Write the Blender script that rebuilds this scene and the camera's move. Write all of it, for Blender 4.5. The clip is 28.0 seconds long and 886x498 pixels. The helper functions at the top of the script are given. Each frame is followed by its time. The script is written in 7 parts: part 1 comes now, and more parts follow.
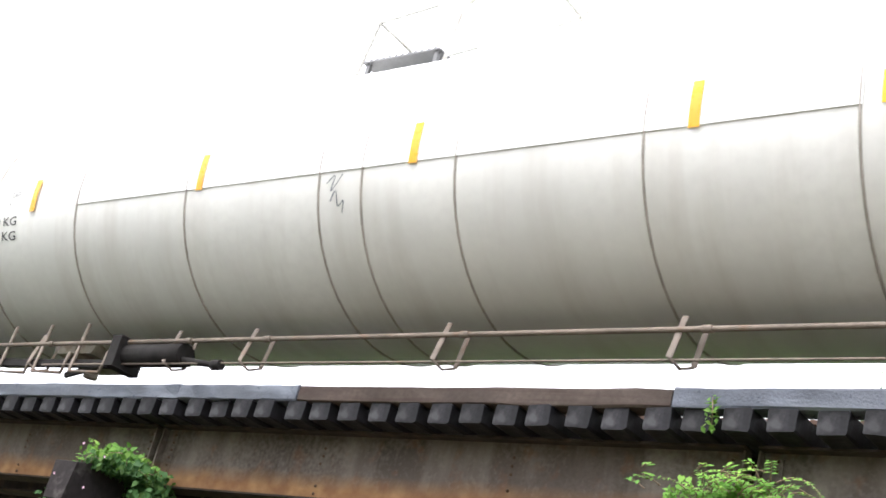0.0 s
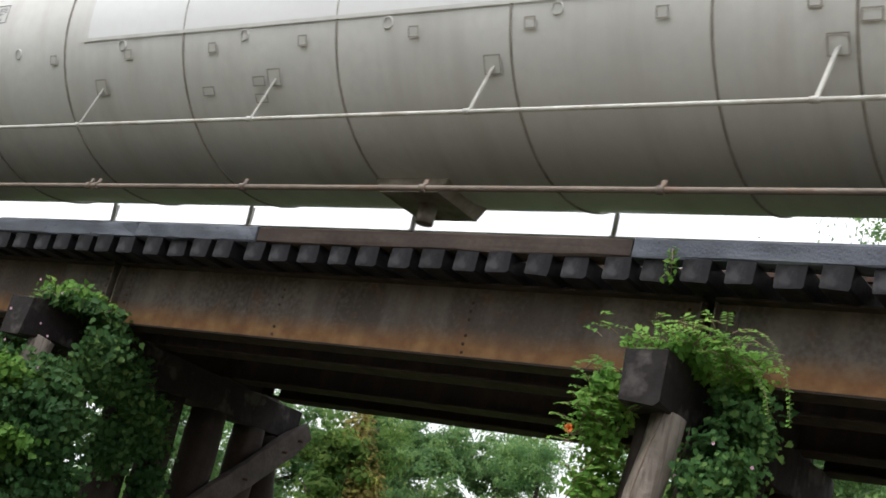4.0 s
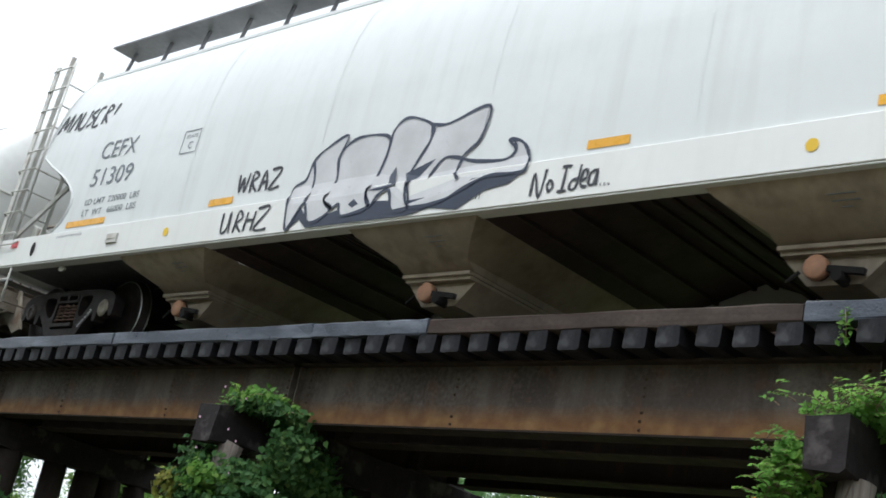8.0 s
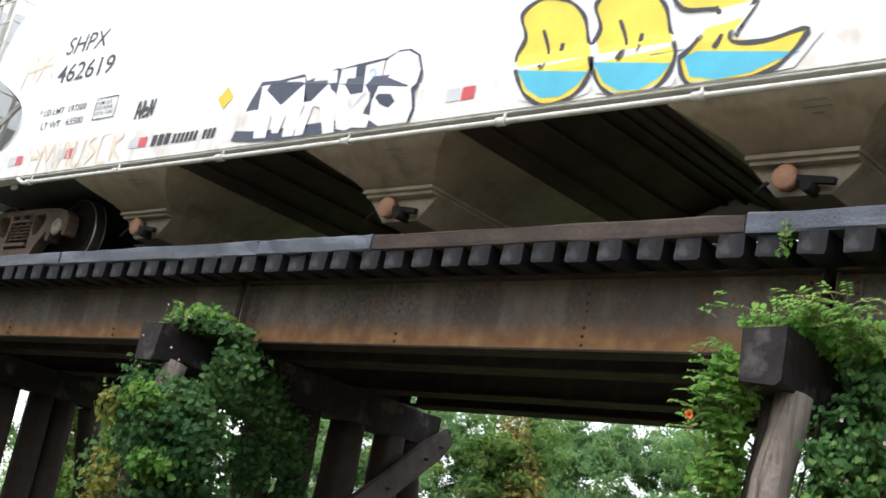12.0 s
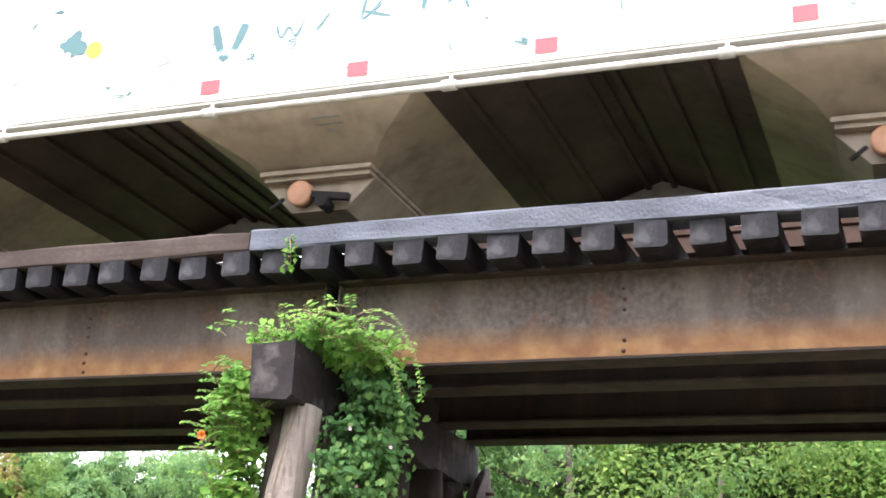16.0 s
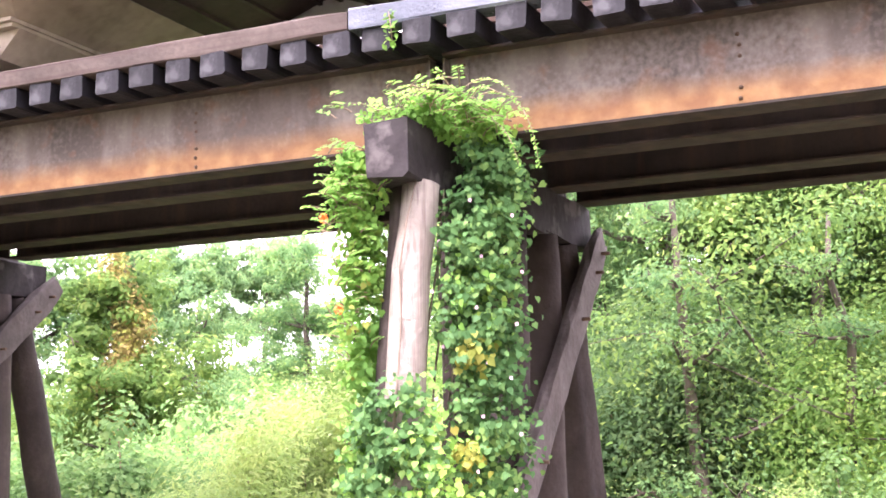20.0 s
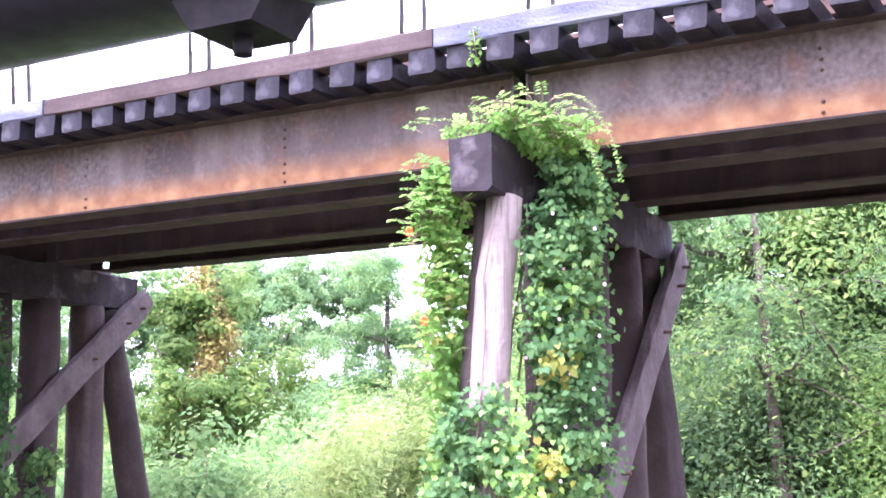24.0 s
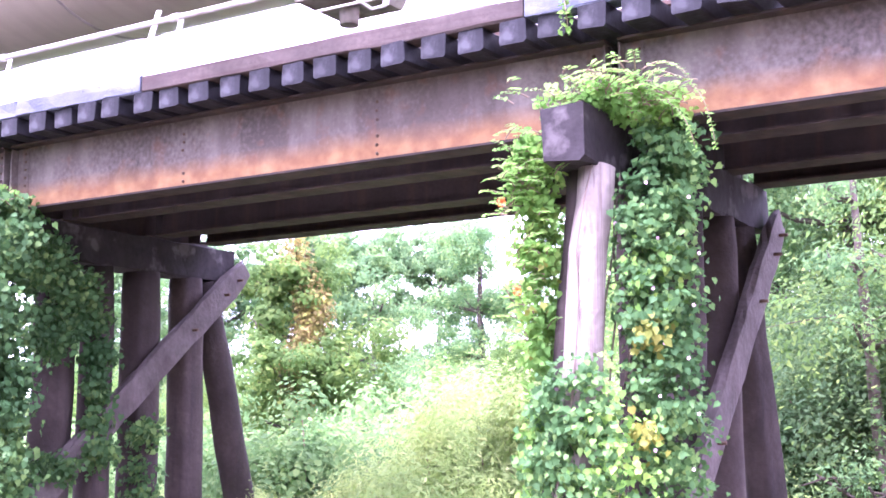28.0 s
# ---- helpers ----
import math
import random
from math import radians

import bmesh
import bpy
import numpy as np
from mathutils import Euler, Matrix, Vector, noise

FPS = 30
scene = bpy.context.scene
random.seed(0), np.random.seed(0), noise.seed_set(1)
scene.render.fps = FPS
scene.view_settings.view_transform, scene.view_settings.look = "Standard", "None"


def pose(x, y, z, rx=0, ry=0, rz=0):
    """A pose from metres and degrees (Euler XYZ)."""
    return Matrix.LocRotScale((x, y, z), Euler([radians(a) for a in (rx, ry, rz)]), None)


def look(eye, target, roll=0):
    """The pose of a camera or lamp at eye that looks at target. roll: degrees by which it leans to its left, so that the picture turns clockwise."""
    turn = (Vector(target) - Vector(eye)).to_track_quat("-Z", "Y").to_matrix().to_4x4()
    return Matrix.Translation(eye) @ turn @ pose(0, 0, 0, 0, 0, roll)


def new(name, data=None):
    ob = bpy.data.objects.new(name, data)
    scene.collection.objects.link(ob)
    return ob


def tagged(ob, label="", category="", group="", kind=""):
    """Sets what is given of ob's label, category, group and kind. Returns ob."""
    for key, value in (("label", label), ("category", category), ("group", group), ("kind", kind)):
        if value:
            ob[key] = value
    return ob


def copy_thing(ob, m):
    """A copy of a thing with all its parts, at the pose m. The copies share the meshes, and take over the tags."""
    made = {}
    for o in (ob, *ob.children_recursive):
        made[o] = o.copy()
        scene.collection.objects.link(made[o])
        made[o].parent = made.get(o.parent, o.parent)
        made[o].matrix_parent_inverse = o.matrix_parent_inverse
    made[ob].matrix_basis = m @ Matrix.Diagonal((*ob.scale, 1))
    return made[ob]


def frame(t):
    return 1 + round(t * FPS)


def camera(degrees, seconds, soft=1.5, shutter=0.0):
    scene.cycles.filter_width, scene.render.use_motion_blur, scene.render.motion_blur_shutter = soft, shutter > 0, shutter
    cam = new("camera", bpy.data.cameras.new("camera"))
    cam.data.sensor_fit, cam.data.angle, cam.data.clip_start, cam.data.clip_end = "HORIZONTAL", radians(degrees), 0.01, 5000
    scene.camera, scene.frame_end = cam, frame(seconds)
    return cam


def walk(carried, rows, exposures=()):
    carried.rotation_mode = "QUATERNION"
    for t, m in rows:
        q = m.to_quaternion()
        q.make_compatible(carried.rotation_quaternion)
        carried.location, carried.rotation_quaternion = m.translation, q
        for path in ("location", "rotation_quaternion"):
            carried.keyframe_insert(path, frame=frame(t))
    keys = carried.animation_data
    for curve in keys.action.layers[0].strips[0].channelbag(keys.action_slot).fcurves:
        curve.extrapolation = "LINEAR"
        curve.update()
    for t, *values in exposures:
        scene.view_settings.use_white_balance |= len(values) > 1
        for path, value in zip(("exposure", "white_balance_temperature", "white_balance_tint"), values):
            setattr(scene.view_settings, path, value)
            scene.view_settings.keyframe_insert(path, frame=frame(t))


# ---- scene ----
# Freight train on a steel and timber trestle, seen from the ground beside it.
# x runs along the track, y across it away from the viewer, z up. The train rolls towards -x.

from mathutils.geometry import tessellate_polygon

TRACK_Y = 9.15      # centre line of the track
RAIL_Z = 4.70       # top of the rails
TIE_Z = 4.52        # top of the ties
SPEED = 5.27        # metres a second

cam = camera(37.4, 28.0, soft=1.7, shutter=0.10)
PATH = [
    (0, pose(0.122, -0.148, 1.538, 113.51, -13.58, 35.73)),
    (0.5, pose(0.109, -0.149, 1.543, 113.18, -14.29, 37.24)),
    (1, pose(0.097, -0.149, 1.548, 112.09, -14.07, 39.29)),
    (1.5, pose(0.084, -0.150, 1.553, 111.31, -14.06, 39.53)),
    (2, pose(0.072, -0.150, 1.558, 110.27, -13.84, 40.00)),
    (2.5, pose(0.059, -0.151, 1.563, 109.65, -14.07, 37.35)),
    (3, pose(0.047, -0.151, 1.568, 108.82, -14.07, 35.77)),
    (3.5, pose(0.034, -0.152, 1.573, 107.48, -14.42, 33.96)),
    (5.5, pose(0.078, -0.166, 1.597, 107.00, -13.54, 32.41)),
    (6, pose(0.097, -0.171, 1.603, 108.94, -14.03, 31.81)),
    (6.5, pose(0.116, -0.175, 1.609, 110.14, -12.59, 33.45)),
    (7, pose(0.135, -0.180, 1.616, 109.47, -13.71, 35.86)),
    (7.5, pose(0.153, -0.184, 1.622, 109.21, -12.11, 40.01)),
    (8, pose(0.172, -0.189, 1.628, 108.46, -11.92, 42.38)),
    (8.5, pose(0.183, -0.133, 1.631, 107.11, -11.32, 43.05)),
    (9, pose(0.193, -0.077, 1.633, 104.95, -9.41, 43.82)),
    (9.5, pose(0.203, -0.021, 1.635, 105.58, -10.23, 42.44)),
    (10, pose(0.214, 0.036, 1.637, 105.18, -10.14, 41.87)),
    (10.5, pose(0.224, 0.092, 1.639, 105.07, -11.55, 41.59)),
    (11, pose(0.234, 0.148, 1.641, 105.06, -11.77, 42.20)),
    (11.5, pose(0.245, 0.204, 1.643, 105.25, -11.63, 42.25)),
    (13.5, pose(0.166, 0.097, 1.765, 105.29, -10.73, 37.34)),
    (14, pose(0.136, 0.043, 1.805, 104.96, -9.87, 36.38)),
    (14.5, pose(0.083, 0.098, 1.694, 106.22, -10.36, 33.18)),
    (15, pose(0.030, 0.152, 1.584, 108.08, -8.89, 29.12)),
    (15.3, pose(0.044, 0.166, 1.600, 108.41, -7.88, 24.64)),
    (15.5, pose(0.053, 0.174, 1.611, 109.05, -6.69, 22.29)),
    (15.8, pose(0.067, 0.187, 1.628, 109.26, -4.12, 22.36)),
    (16, pose(0.076, 0.196, 1.639, 109.14, -3.19, 20.61)),
    (16.5, pose(0.068, 0.121, 1.629, 107.15, -0.44, 28.49)),
    (17, pose(0.060, 0.046, 1.618, 104.75, -2.50, 28.88)),
    (17.5, pose(0.025, 0.068, 1.623, 103.85, -0.65, 31.04)),
    (18, pose(-0.011, 0.090, 1.628, 101.52, 1.95, 28.78)),
    (18.5, pose(-0.046, 0.112, 1.633, 100.58, 2.06, 27.90)),
    (19, pose(-0.081, 0.134, 1.637, 99.86, -1.35, 26.44)),
    (19.2, pose(-0.095, 0.143, 1.639, 99.39, -0.47, 26.37)),
    (19.5, pose(-0.116, 0.156, 1.642, 99.68, 0.44, 23.03)),
    (20, pose(-0.152, 0.178, 1.647, 98.98, 0.75, 25.14)),
    (20.3, pose(-0.148, 0.166, 1.644, 98.79, 1.16, 24.76)),
    (20.5, pose(-0.146, 0.158, 1.641, 99.81, 0.01, 22.83)),
    (21, pose(-0.141, 0.139, 1.636, 100.78, 0.13, 25.69)),
    (21.5, pose(-0.135, 0.119, 1.630, 100.59, 1.00, 25.59)),
    (22, pose(-0.130, 0.100, 1.625, 99.93, 0.90, 26.54)),
    (22.5, pose(-0.125, 0.080, 1.619, 99.79, 0.38, 27.78)),
    (24.5, pose(-0.107, 0.019, 1.603, 99.70, -0.07, 29.04)),
    (25, pose(-0.106, 0.017, 1.602, 99.83, -0.39, 30.03)),
    (25.5, pose(-0.105, 0.014, 1.602, 99.24, -0.49, 30.71)),
    (26, pose(-0.104, 0.012, 1.602, 98.69, -0.56, 31.80)),
    (26.5, pose(-0.103, 0.009, 1.601, 98.65, -0.56, 31.41)),
    (27, pose(-0.102, 0.007, 1.601, 98.18, -0.51, 31.29)),
    (27.5, pose(-0.101, 0.004, 1.601, 98.24, -0.53, 31.58)),
    (28, pose(-0.100, 0.001, 1.601, 98.38, -0.07, 32.59)),
]
EXPOSURES = [(0, 1.8, 6300, 14), (0.5, 0.9, 6300, 13), (1.0, 0.45, 6300, 13), (2.0, 0.1, 6300, 12), (2.5, 0.25, 6400, 12), (3.0, 0.5, 6400, 12), (3.5, 0.55, 6400, 12), (5.5, 1.25, 6200, 14), (6.0, 1.2, 6200, 14), (7.0, 0.75, 6000, 9), (8.5, 0.5, 6000, 8), (10.0, 0.8, 6300, 14), (11.0, 1.05, 6200, 13), (13.5, 1.15, 6200, 13), (14.0, 1.2, 6350, 13), (15.0, 1.95, 6250, 15), (17.0, 2.6, 6250, 24), (18.0, 3.1, 6450, 28), (20.0, 3.3, 6350, 36), (22.0, 3.3, 5750, 42), (25.0, 3.3, 5500, 53), (28.0, 3.5, 5400, 61)]
walk(cam, PATH, EXPOSURES)

# ---- light: a bright overcast sky ----
world = bpy.data.worlds.new("overcast_sky")
scene.world = world
world.use_nodes = True
wn, wl = world.node_tree.nodes, world.node_tree.links
wn.clear()
sky = wn.new("ShaderNodeTexSky")
sky.sky_type, sky.sun_disc = "NISHITA", False
sky.sun_elevation, sky.sun_rotation = radians(58), radians(200)
sky.air_density, sky.dust_density, sky.ozone_density = 1.0, 4.0, 0.6
dim = wn.new("ShaderNodeVectorMath")
dim.operation = "SCALE"
dim.inputs["Scale"].default_value = 0.10
wl.new(sky.outputs[0], dim.inputs[0])
cloud = wn.new("ShaderNodeTexNoise")
cloud.inputs["Scale"].default_value = 2.0
cloud.inputs["Detail"].default_value = 3.0
ramp = wn.new("ShaderNodeValToRGB")
ramp.color_ramp.elements[0].position, ramp.color_ramp.elements[0].color = 0.3, (0.93, 0.95, 0.98, 1)
ramp.color_ramp.elements[1].position, ramp.color_ramp.elements[1].color = 0.7, (1.0, 1.0, 1.0, 1)
wl.new(cloud.outputs[0], ramp.inputs[0])
veil = wn.new("ShaderNodeMix")
veil.data_type = "RGBA"
veil.inputs[0].default_value = 0.85
wl.new(dim.outputs[0], veil.inputs[6])
wl.new(ramp.outputs[0], veil.inputs[7])
bg = wn.new("ShaderNodeBackground")
bg.inputs[1].default_value = 1.0
wl.new(veil.outputs[2], bg.inputs[0])
wo = wn.new("ShaderNodeOutputWorld")
wl.new(bg.outputs[0], wo.inputs[0])

sun_data = bpy.data.lights.new("sun", "SUN")
sun_data.energy, sun_data.angle, sun_data.color = 1.5, radians(25), (1.0, 0.97, 0.92)
sun = new("sun", sun_data)
sun.matrix_world = look((0, -20, 40), (6, 0, 0))


# ---- mesh and material helpers ----
class Build:
    """Collects vertices and faces of one mesh."""

    def __init__(self):
        self.v, self.f, self.m, self.s = [], [], [], []

    def add(self, verts, faces, mat=0, smooth=False):
        n = len(self.v)
        self.v += [tuple(p) for p in verts]
        self.f += [tuple(i + n for i in f) for f in faces]
        self.m += [mat] * len(faces)
        self.s += [smooth] * len(faces)
        return self

    def box(self, x0, x1, y0, y1, z0, z1, mat=0):
        v = [(x, y, z) for z in (z0, z1) for y in (y0, y1) for x in (x0, x1)]
        return self.add(v, [(0, 2, 3, 1), (4, 5, 7, 6), (0, 1, 5, 4), (2, 6, 7, 3), (0, 4, 6, 2), (1, 3, 7, 5)], mat)

    def prism(self, poly, y0, y1, mat=0):
        """A polygon of (x, z), drawn out from y0 to y1."""
        n = len(poly)
        v = [(x, y0, z) for x, z in poly] + [(x, y1, z) for x, z in poly]
        f = [tuple(range(n)), tuple(range(2 * n - 1, n - 1, -1))]
        f += [(i, i + n, (i + 1) % n + n, (i + 1) % n) for i in range(n)]
        return self.add(v, f, mat)

    def beam(self, p, q, w, h, mat=0, up=(0, 0, 1)):
        """A rectangular bar from p to q, w wide and h high."""
        p, q = Vector(p), Vector(q)
        d = (q - p).normalized()
        side = d.cross(Vector(up))
        if side.length < 1e-4:
            side = d.cross(Vector((0, 1, 0)))
        side.normalize()
        top = side.cross(d)
        a, b = side * (w / 2), top * (h / 2)
        v = [e + s * a + t * b for e in (p, q) for s, t in ((-1, -1), (1, -1), (1, 1), (-1, 1))]
        return self.add(v, [(3, 2, 1, 0), (4, 5, 6, 7), (0, 1, 5, 4), (1, 2, 6, 5), (2, 3, 7, 6), (3, 0, 4, 7)], mat)

    def tube(self, path, r, n=8, mat=0, r1=None, caps=True):
        """A round bar along a path of points, from radius r to r1."""
        pts = [Vector(p) for p in path]
        r1 = r if r1 is None else r1
        ring, v = None, []
        for i, p in enumerate(pts):
            d = (pts[min(i + 1, len(pts) - 1)] - pts[max(i - 1, 0)]).normalized()
            if ring is None:
                ring = d.orthogonal().normalized()
            ring = (ring - d * ring.dot(d)).normalized()
            other = d.cross(ring)
            k = r + (r1 - r) * i / max(1, len(pts) - 1)
            v += [p + (ring * math.cos(a) + other * math.sin(a)) * k for a in (2 * math.pi * j / n for j in range(n))]
        f = [(i * n + j, i * n + (j + 1) % n, (i + 1) * n + (j + 1) % n, (i + 1) * n + j) for i in range(len(pts) - 1) for j in range(n)]
        self.add(v, f, mat, True)
        if caps:
            k = len(self.v) - len(v)
            self.f += [tuple(k + j for j in range(n - 1, -1, -1)), tuple(k + (len(pts) - 1) * n + j for j in range(n))]
            self.m += [mat] * 2
            self.s += [False] * 2
        return self

    def lathe(self, profile, n=28, mat=0, mats=None, axis="y", at=(0, 0, 0)):
        """(along, radius) pairs turned round an axis."""
        v = []
        for a, r in profile:
            for j in range(n):
                c, s = r * math.cos(2 * math.pi * j / n), r * math.sin(2 * math.pi * j / n)
                v.append((c + at[0], a + at[1], s + at[2]) if axis == "y" else (a + at[0], c + at[1], s + at[2]))
        for i in range(len(profile) - 1):
            f = [(i * n + j, i * n + (j + 1) % n, (i + 1) * n + (j + 1) % n, (i + 1) * n + j) for j in range(n)]
            k = mat if mats is None else mats[i]
            if i == 0:
                self.add(v, f, k, True)
            else:
                base = len(self.v) - len(v)
                self.f += [tuple(q + base for q in g) for g in f]
                self.m += [k] * n
                self.s += [True] * n
        return self

    def mesh(self, name, mats):
        me = bpy.data.meshes.new(name)
        me.from_pydata(self.v, [], self.f)
        for m in mats if isinstance(mats, (list, tuple)) else [mats]:
            me.materials.append(m)
        me.polygons.foreach_set("material_index", self.m)
        me.polygons.foreach_set("use_smooth", self.s)
        me.update()
        return me


def part(name, build, mats, parent=None, label="", bevel=0.0, at=None):
    """One mesh object, under a thing or a part."""
    me = build.mesh(name, mats) if isinstance(build, Build) else build
    ob = new(name, me)
    if parent is not None:
        ob.parent = parent
    if at is not None:
        ob.matrix_basis = at
    if label:
        ob["label"] = label
    if bevel:
        mod = ob.modifiers.new("bevel", "BEVEL")
        mod.width, mod.segments, mod.limit_method, mod.angle_limit = bevel, 2, "ANGLE", radians(40)
    return ob


def thing(name, label, category, group="", at=None, kind=""):
    ob = new(name)
    ob.empty_display_size = 0.2
    if at is not None:
        ob.matrix_basis = at
    return tagged(ob, label, category, group, kind)


def surface(name, color, rough=0.6, metal=0.0, dark=0.5, large=1.2, fine=40.0, streak=0.0, streak_color=(0.05, 0.04, 0.03),
            bump=0.15, rand=0.0, spots=0.0, spot_color=(0.2, 0.08, 0.03), stretch=(7, 7, 0.5), coat=0.0, spec=0.5):
    """A weathered surface: broad and fine variation, streaks along one way, spots, fine relief."""
    m = bpy.data.materials.new(name)
    m.use_nodes = True
    n, l = m.node_tree.nodes, m.node_tree.links
    p = n["Principled BSDF"]
    tc = n.new("ShaderNodeTexCoord")

    def noise_node(scale, detail, vec):
        k = n.new("ShaderNodeTexNoise")
        k.inputs["Scale"].default_value, k.inputs["Detail"].default_value = scale, detail
        l.new(vec, k.inputs["Vector"])
        return k.outputs[0]

    def mixed(fac, a, b):
        k = n.new("ShaderNodeMix")
        k.data_type = "RGBA"
        l.new(fac, k.inputs[0])
        for s, i in ((a, 6), (b, 7)):
            if isinstance(s, tuple):
                k.inputs[i].default_value = (*s, 1)
            else:
                l.new(s, k.inputs[i])
        return k.outputs[2]

    def span(val, lo, hi, top=1.0):
        k = n.new("ShaderNodeMapRange")
        k.inputs[1].default_value, k.inputs[2].default_value, k.inputs[4].default_value = lo, hi, top
        l.new(val, k.inputs[0])
        return k.outputs[0]

    obj = tc.outputs["Object"]
    darker = tuple(c * dark for c in color)
    col = mixed(span(noise_node(large, 5, obj), 0.35, 0.7), tuple(color), darker)
    col = mixed(span(noise_node(fine, 3, obj), 0.4, 0.75, 0.5), col, darker)
    if streak:
        mp = n.new("ShaderNodeMapping")
        mp.inputs["Scale"].default_value = stretch
        l.new(obj, mp.inputs[0])
        col = mixed(span(noise_node(1.0, 6, mp.outputs[0]), 0.48, 0.72, streak), col, streak_color)
    if spots:
        col = mixed(span(noise_node(4.5, 8, obj), 0.56, 0.66, spots), col, spot_color)
    if rand:
        oi = n.new("ShaderNodeObjectInfo")
        hs = n.new("ShaderNodeHueSaturation")
        l.new(span(oi.outputs["Random"], 0, 1, 2 * rand), hs.inputs["Value"])
        mr = hs.inputs["Value"].links[0].from_node
        mr.inputs[3].default_value, mr.inputs[4].default_value = 1 - rand, 1 + rand
        l.new(col, hs.inputs["Color"])
        col = hs.outputs[0]
    l.new(col, p.inputs["Base Color"])
    p.inputs["Metallic"].default_value = metal
    p.inputs["Specular IOR Level"].default_value = spec
    rr = span(noise_node(fine * 0.3, 4, obj), 0.2, 0.8)
    k = rr.node
    k.inputs[3].default_value, k.inputs[4].default_value = max(0.05, rough - 0.12), min(1, rough + 0.12)
    l.new(rr, p.inputs["Roughness"])
    if coat:
        p.inputs["Coat Weight"].default_value = coat
    if bump:
        b = n.new("ShaderNodeBump")
        b.inputs["Strength"].default_value, b.inputs["Distance"].default_value = min(1.0, bump), 0.01 if bump < 0.5 else 0.02
        l.new(noise_node(fine, 6, obj), b.inputs["Height"])
        l.new(b.outputs[0], p.inputs["Normal"])
    return m


def plain(name, color, rough=0.5, metal=0.0):
    return surface(name, color, rough, metal, dark=0.8, large=3, fine=60, bump=0.03)


def foliage(name, color, yellow, gloss=0.35, trans=0.35):
    """Leaves: each one a little different, light passing through."""
    m = bpy.data.materials.new(name)
    m.use_nodes = True
    n, l = m.node_tree.nodes, m.node_tree.links
    p, out = n["Principled BSDF"], n["Material Output"]
    g = n.new("ShaderNodeNewGeometry")
    ramp_ = n.new("ShaderNodeValToRGB")
    e = ramp_.color_ramp.elements
    e[0].position, e[0].color = 0.0, (color[0] * 0.76, color[1] * 0.78, color[2] * 0.8, 1)
    e[1].position, e[1].color = 1.0, (*yellow, 1)
    mid = e.new(0.6)
    mid.color = (*color, 1)
    l.new(g.outputs["Random Per Island"], ramp_.inputs[0])
    oi = n.new("ShaderNodeObjectInfo")
    hs = n.new("ShaderNodeHueSaturation")
    mr = n.new("ShaderNodeMapRange")
    mr.inputs[3].default_value, mr.inputs[4].default_value = 0.75, 1.2
    l.new(oi.outputs["Random"], mr.inputs[0])
    l.new(mr.outputs[0], hs.inputs["Value"])
    tc = n.new("ShaderNodeTexCoord")
    nz = n.new("ShaderNodeTexNoise")
    nz.inputs["Scale"].default_value, nz.inputs["Detail"].default_value = 1.3, 4
    l.new(tc.outputs["Object"], nz.inputs["Vector"])
    nr_ = n.new("ShaderNodeMapRange")
    nr_.inputs[1].default_value, nr_.inputs[2].default_value = 0.35, 0.62
    l.new(nz.outputs[0], nr_.inputs[0])
    pm = n.new("ShaderNodeMix")
    pm.data_type = "RGBA"
    pm.inputs[6].default_value = (color[0] * 0.56, color[1] * 0.64, color[2] * 0.72, 1)
    l.new(nr_.outputs[0], pm.inputs[0])
    l.new(ramp_.outputs[0], pm.inputs[7])
    l.new(pm.outputs[2], hs.inputs["Color"])
    l.new(hs.outputs[0], p.inputs["Base Color"])
    p.inputs["Roughness"].default_value = gloss
    p.inputs["Specular IOR Level"].default_value = 0.10
    tr = n.new("ShaderNodeBsdfTranslucent")
    l.new(hs.outputs[0], tr.inputs[0])
    mx = n.new("ShaderNodeMixShader")
    mx.inputs[0].default_value = trans
    l.new(p.outputs[0], mx.inputs[1])
    l.new(tr.outputs[0], mx.inputs[2])
    l.new(mx.outputs[0], out.inputs[0])
    return m


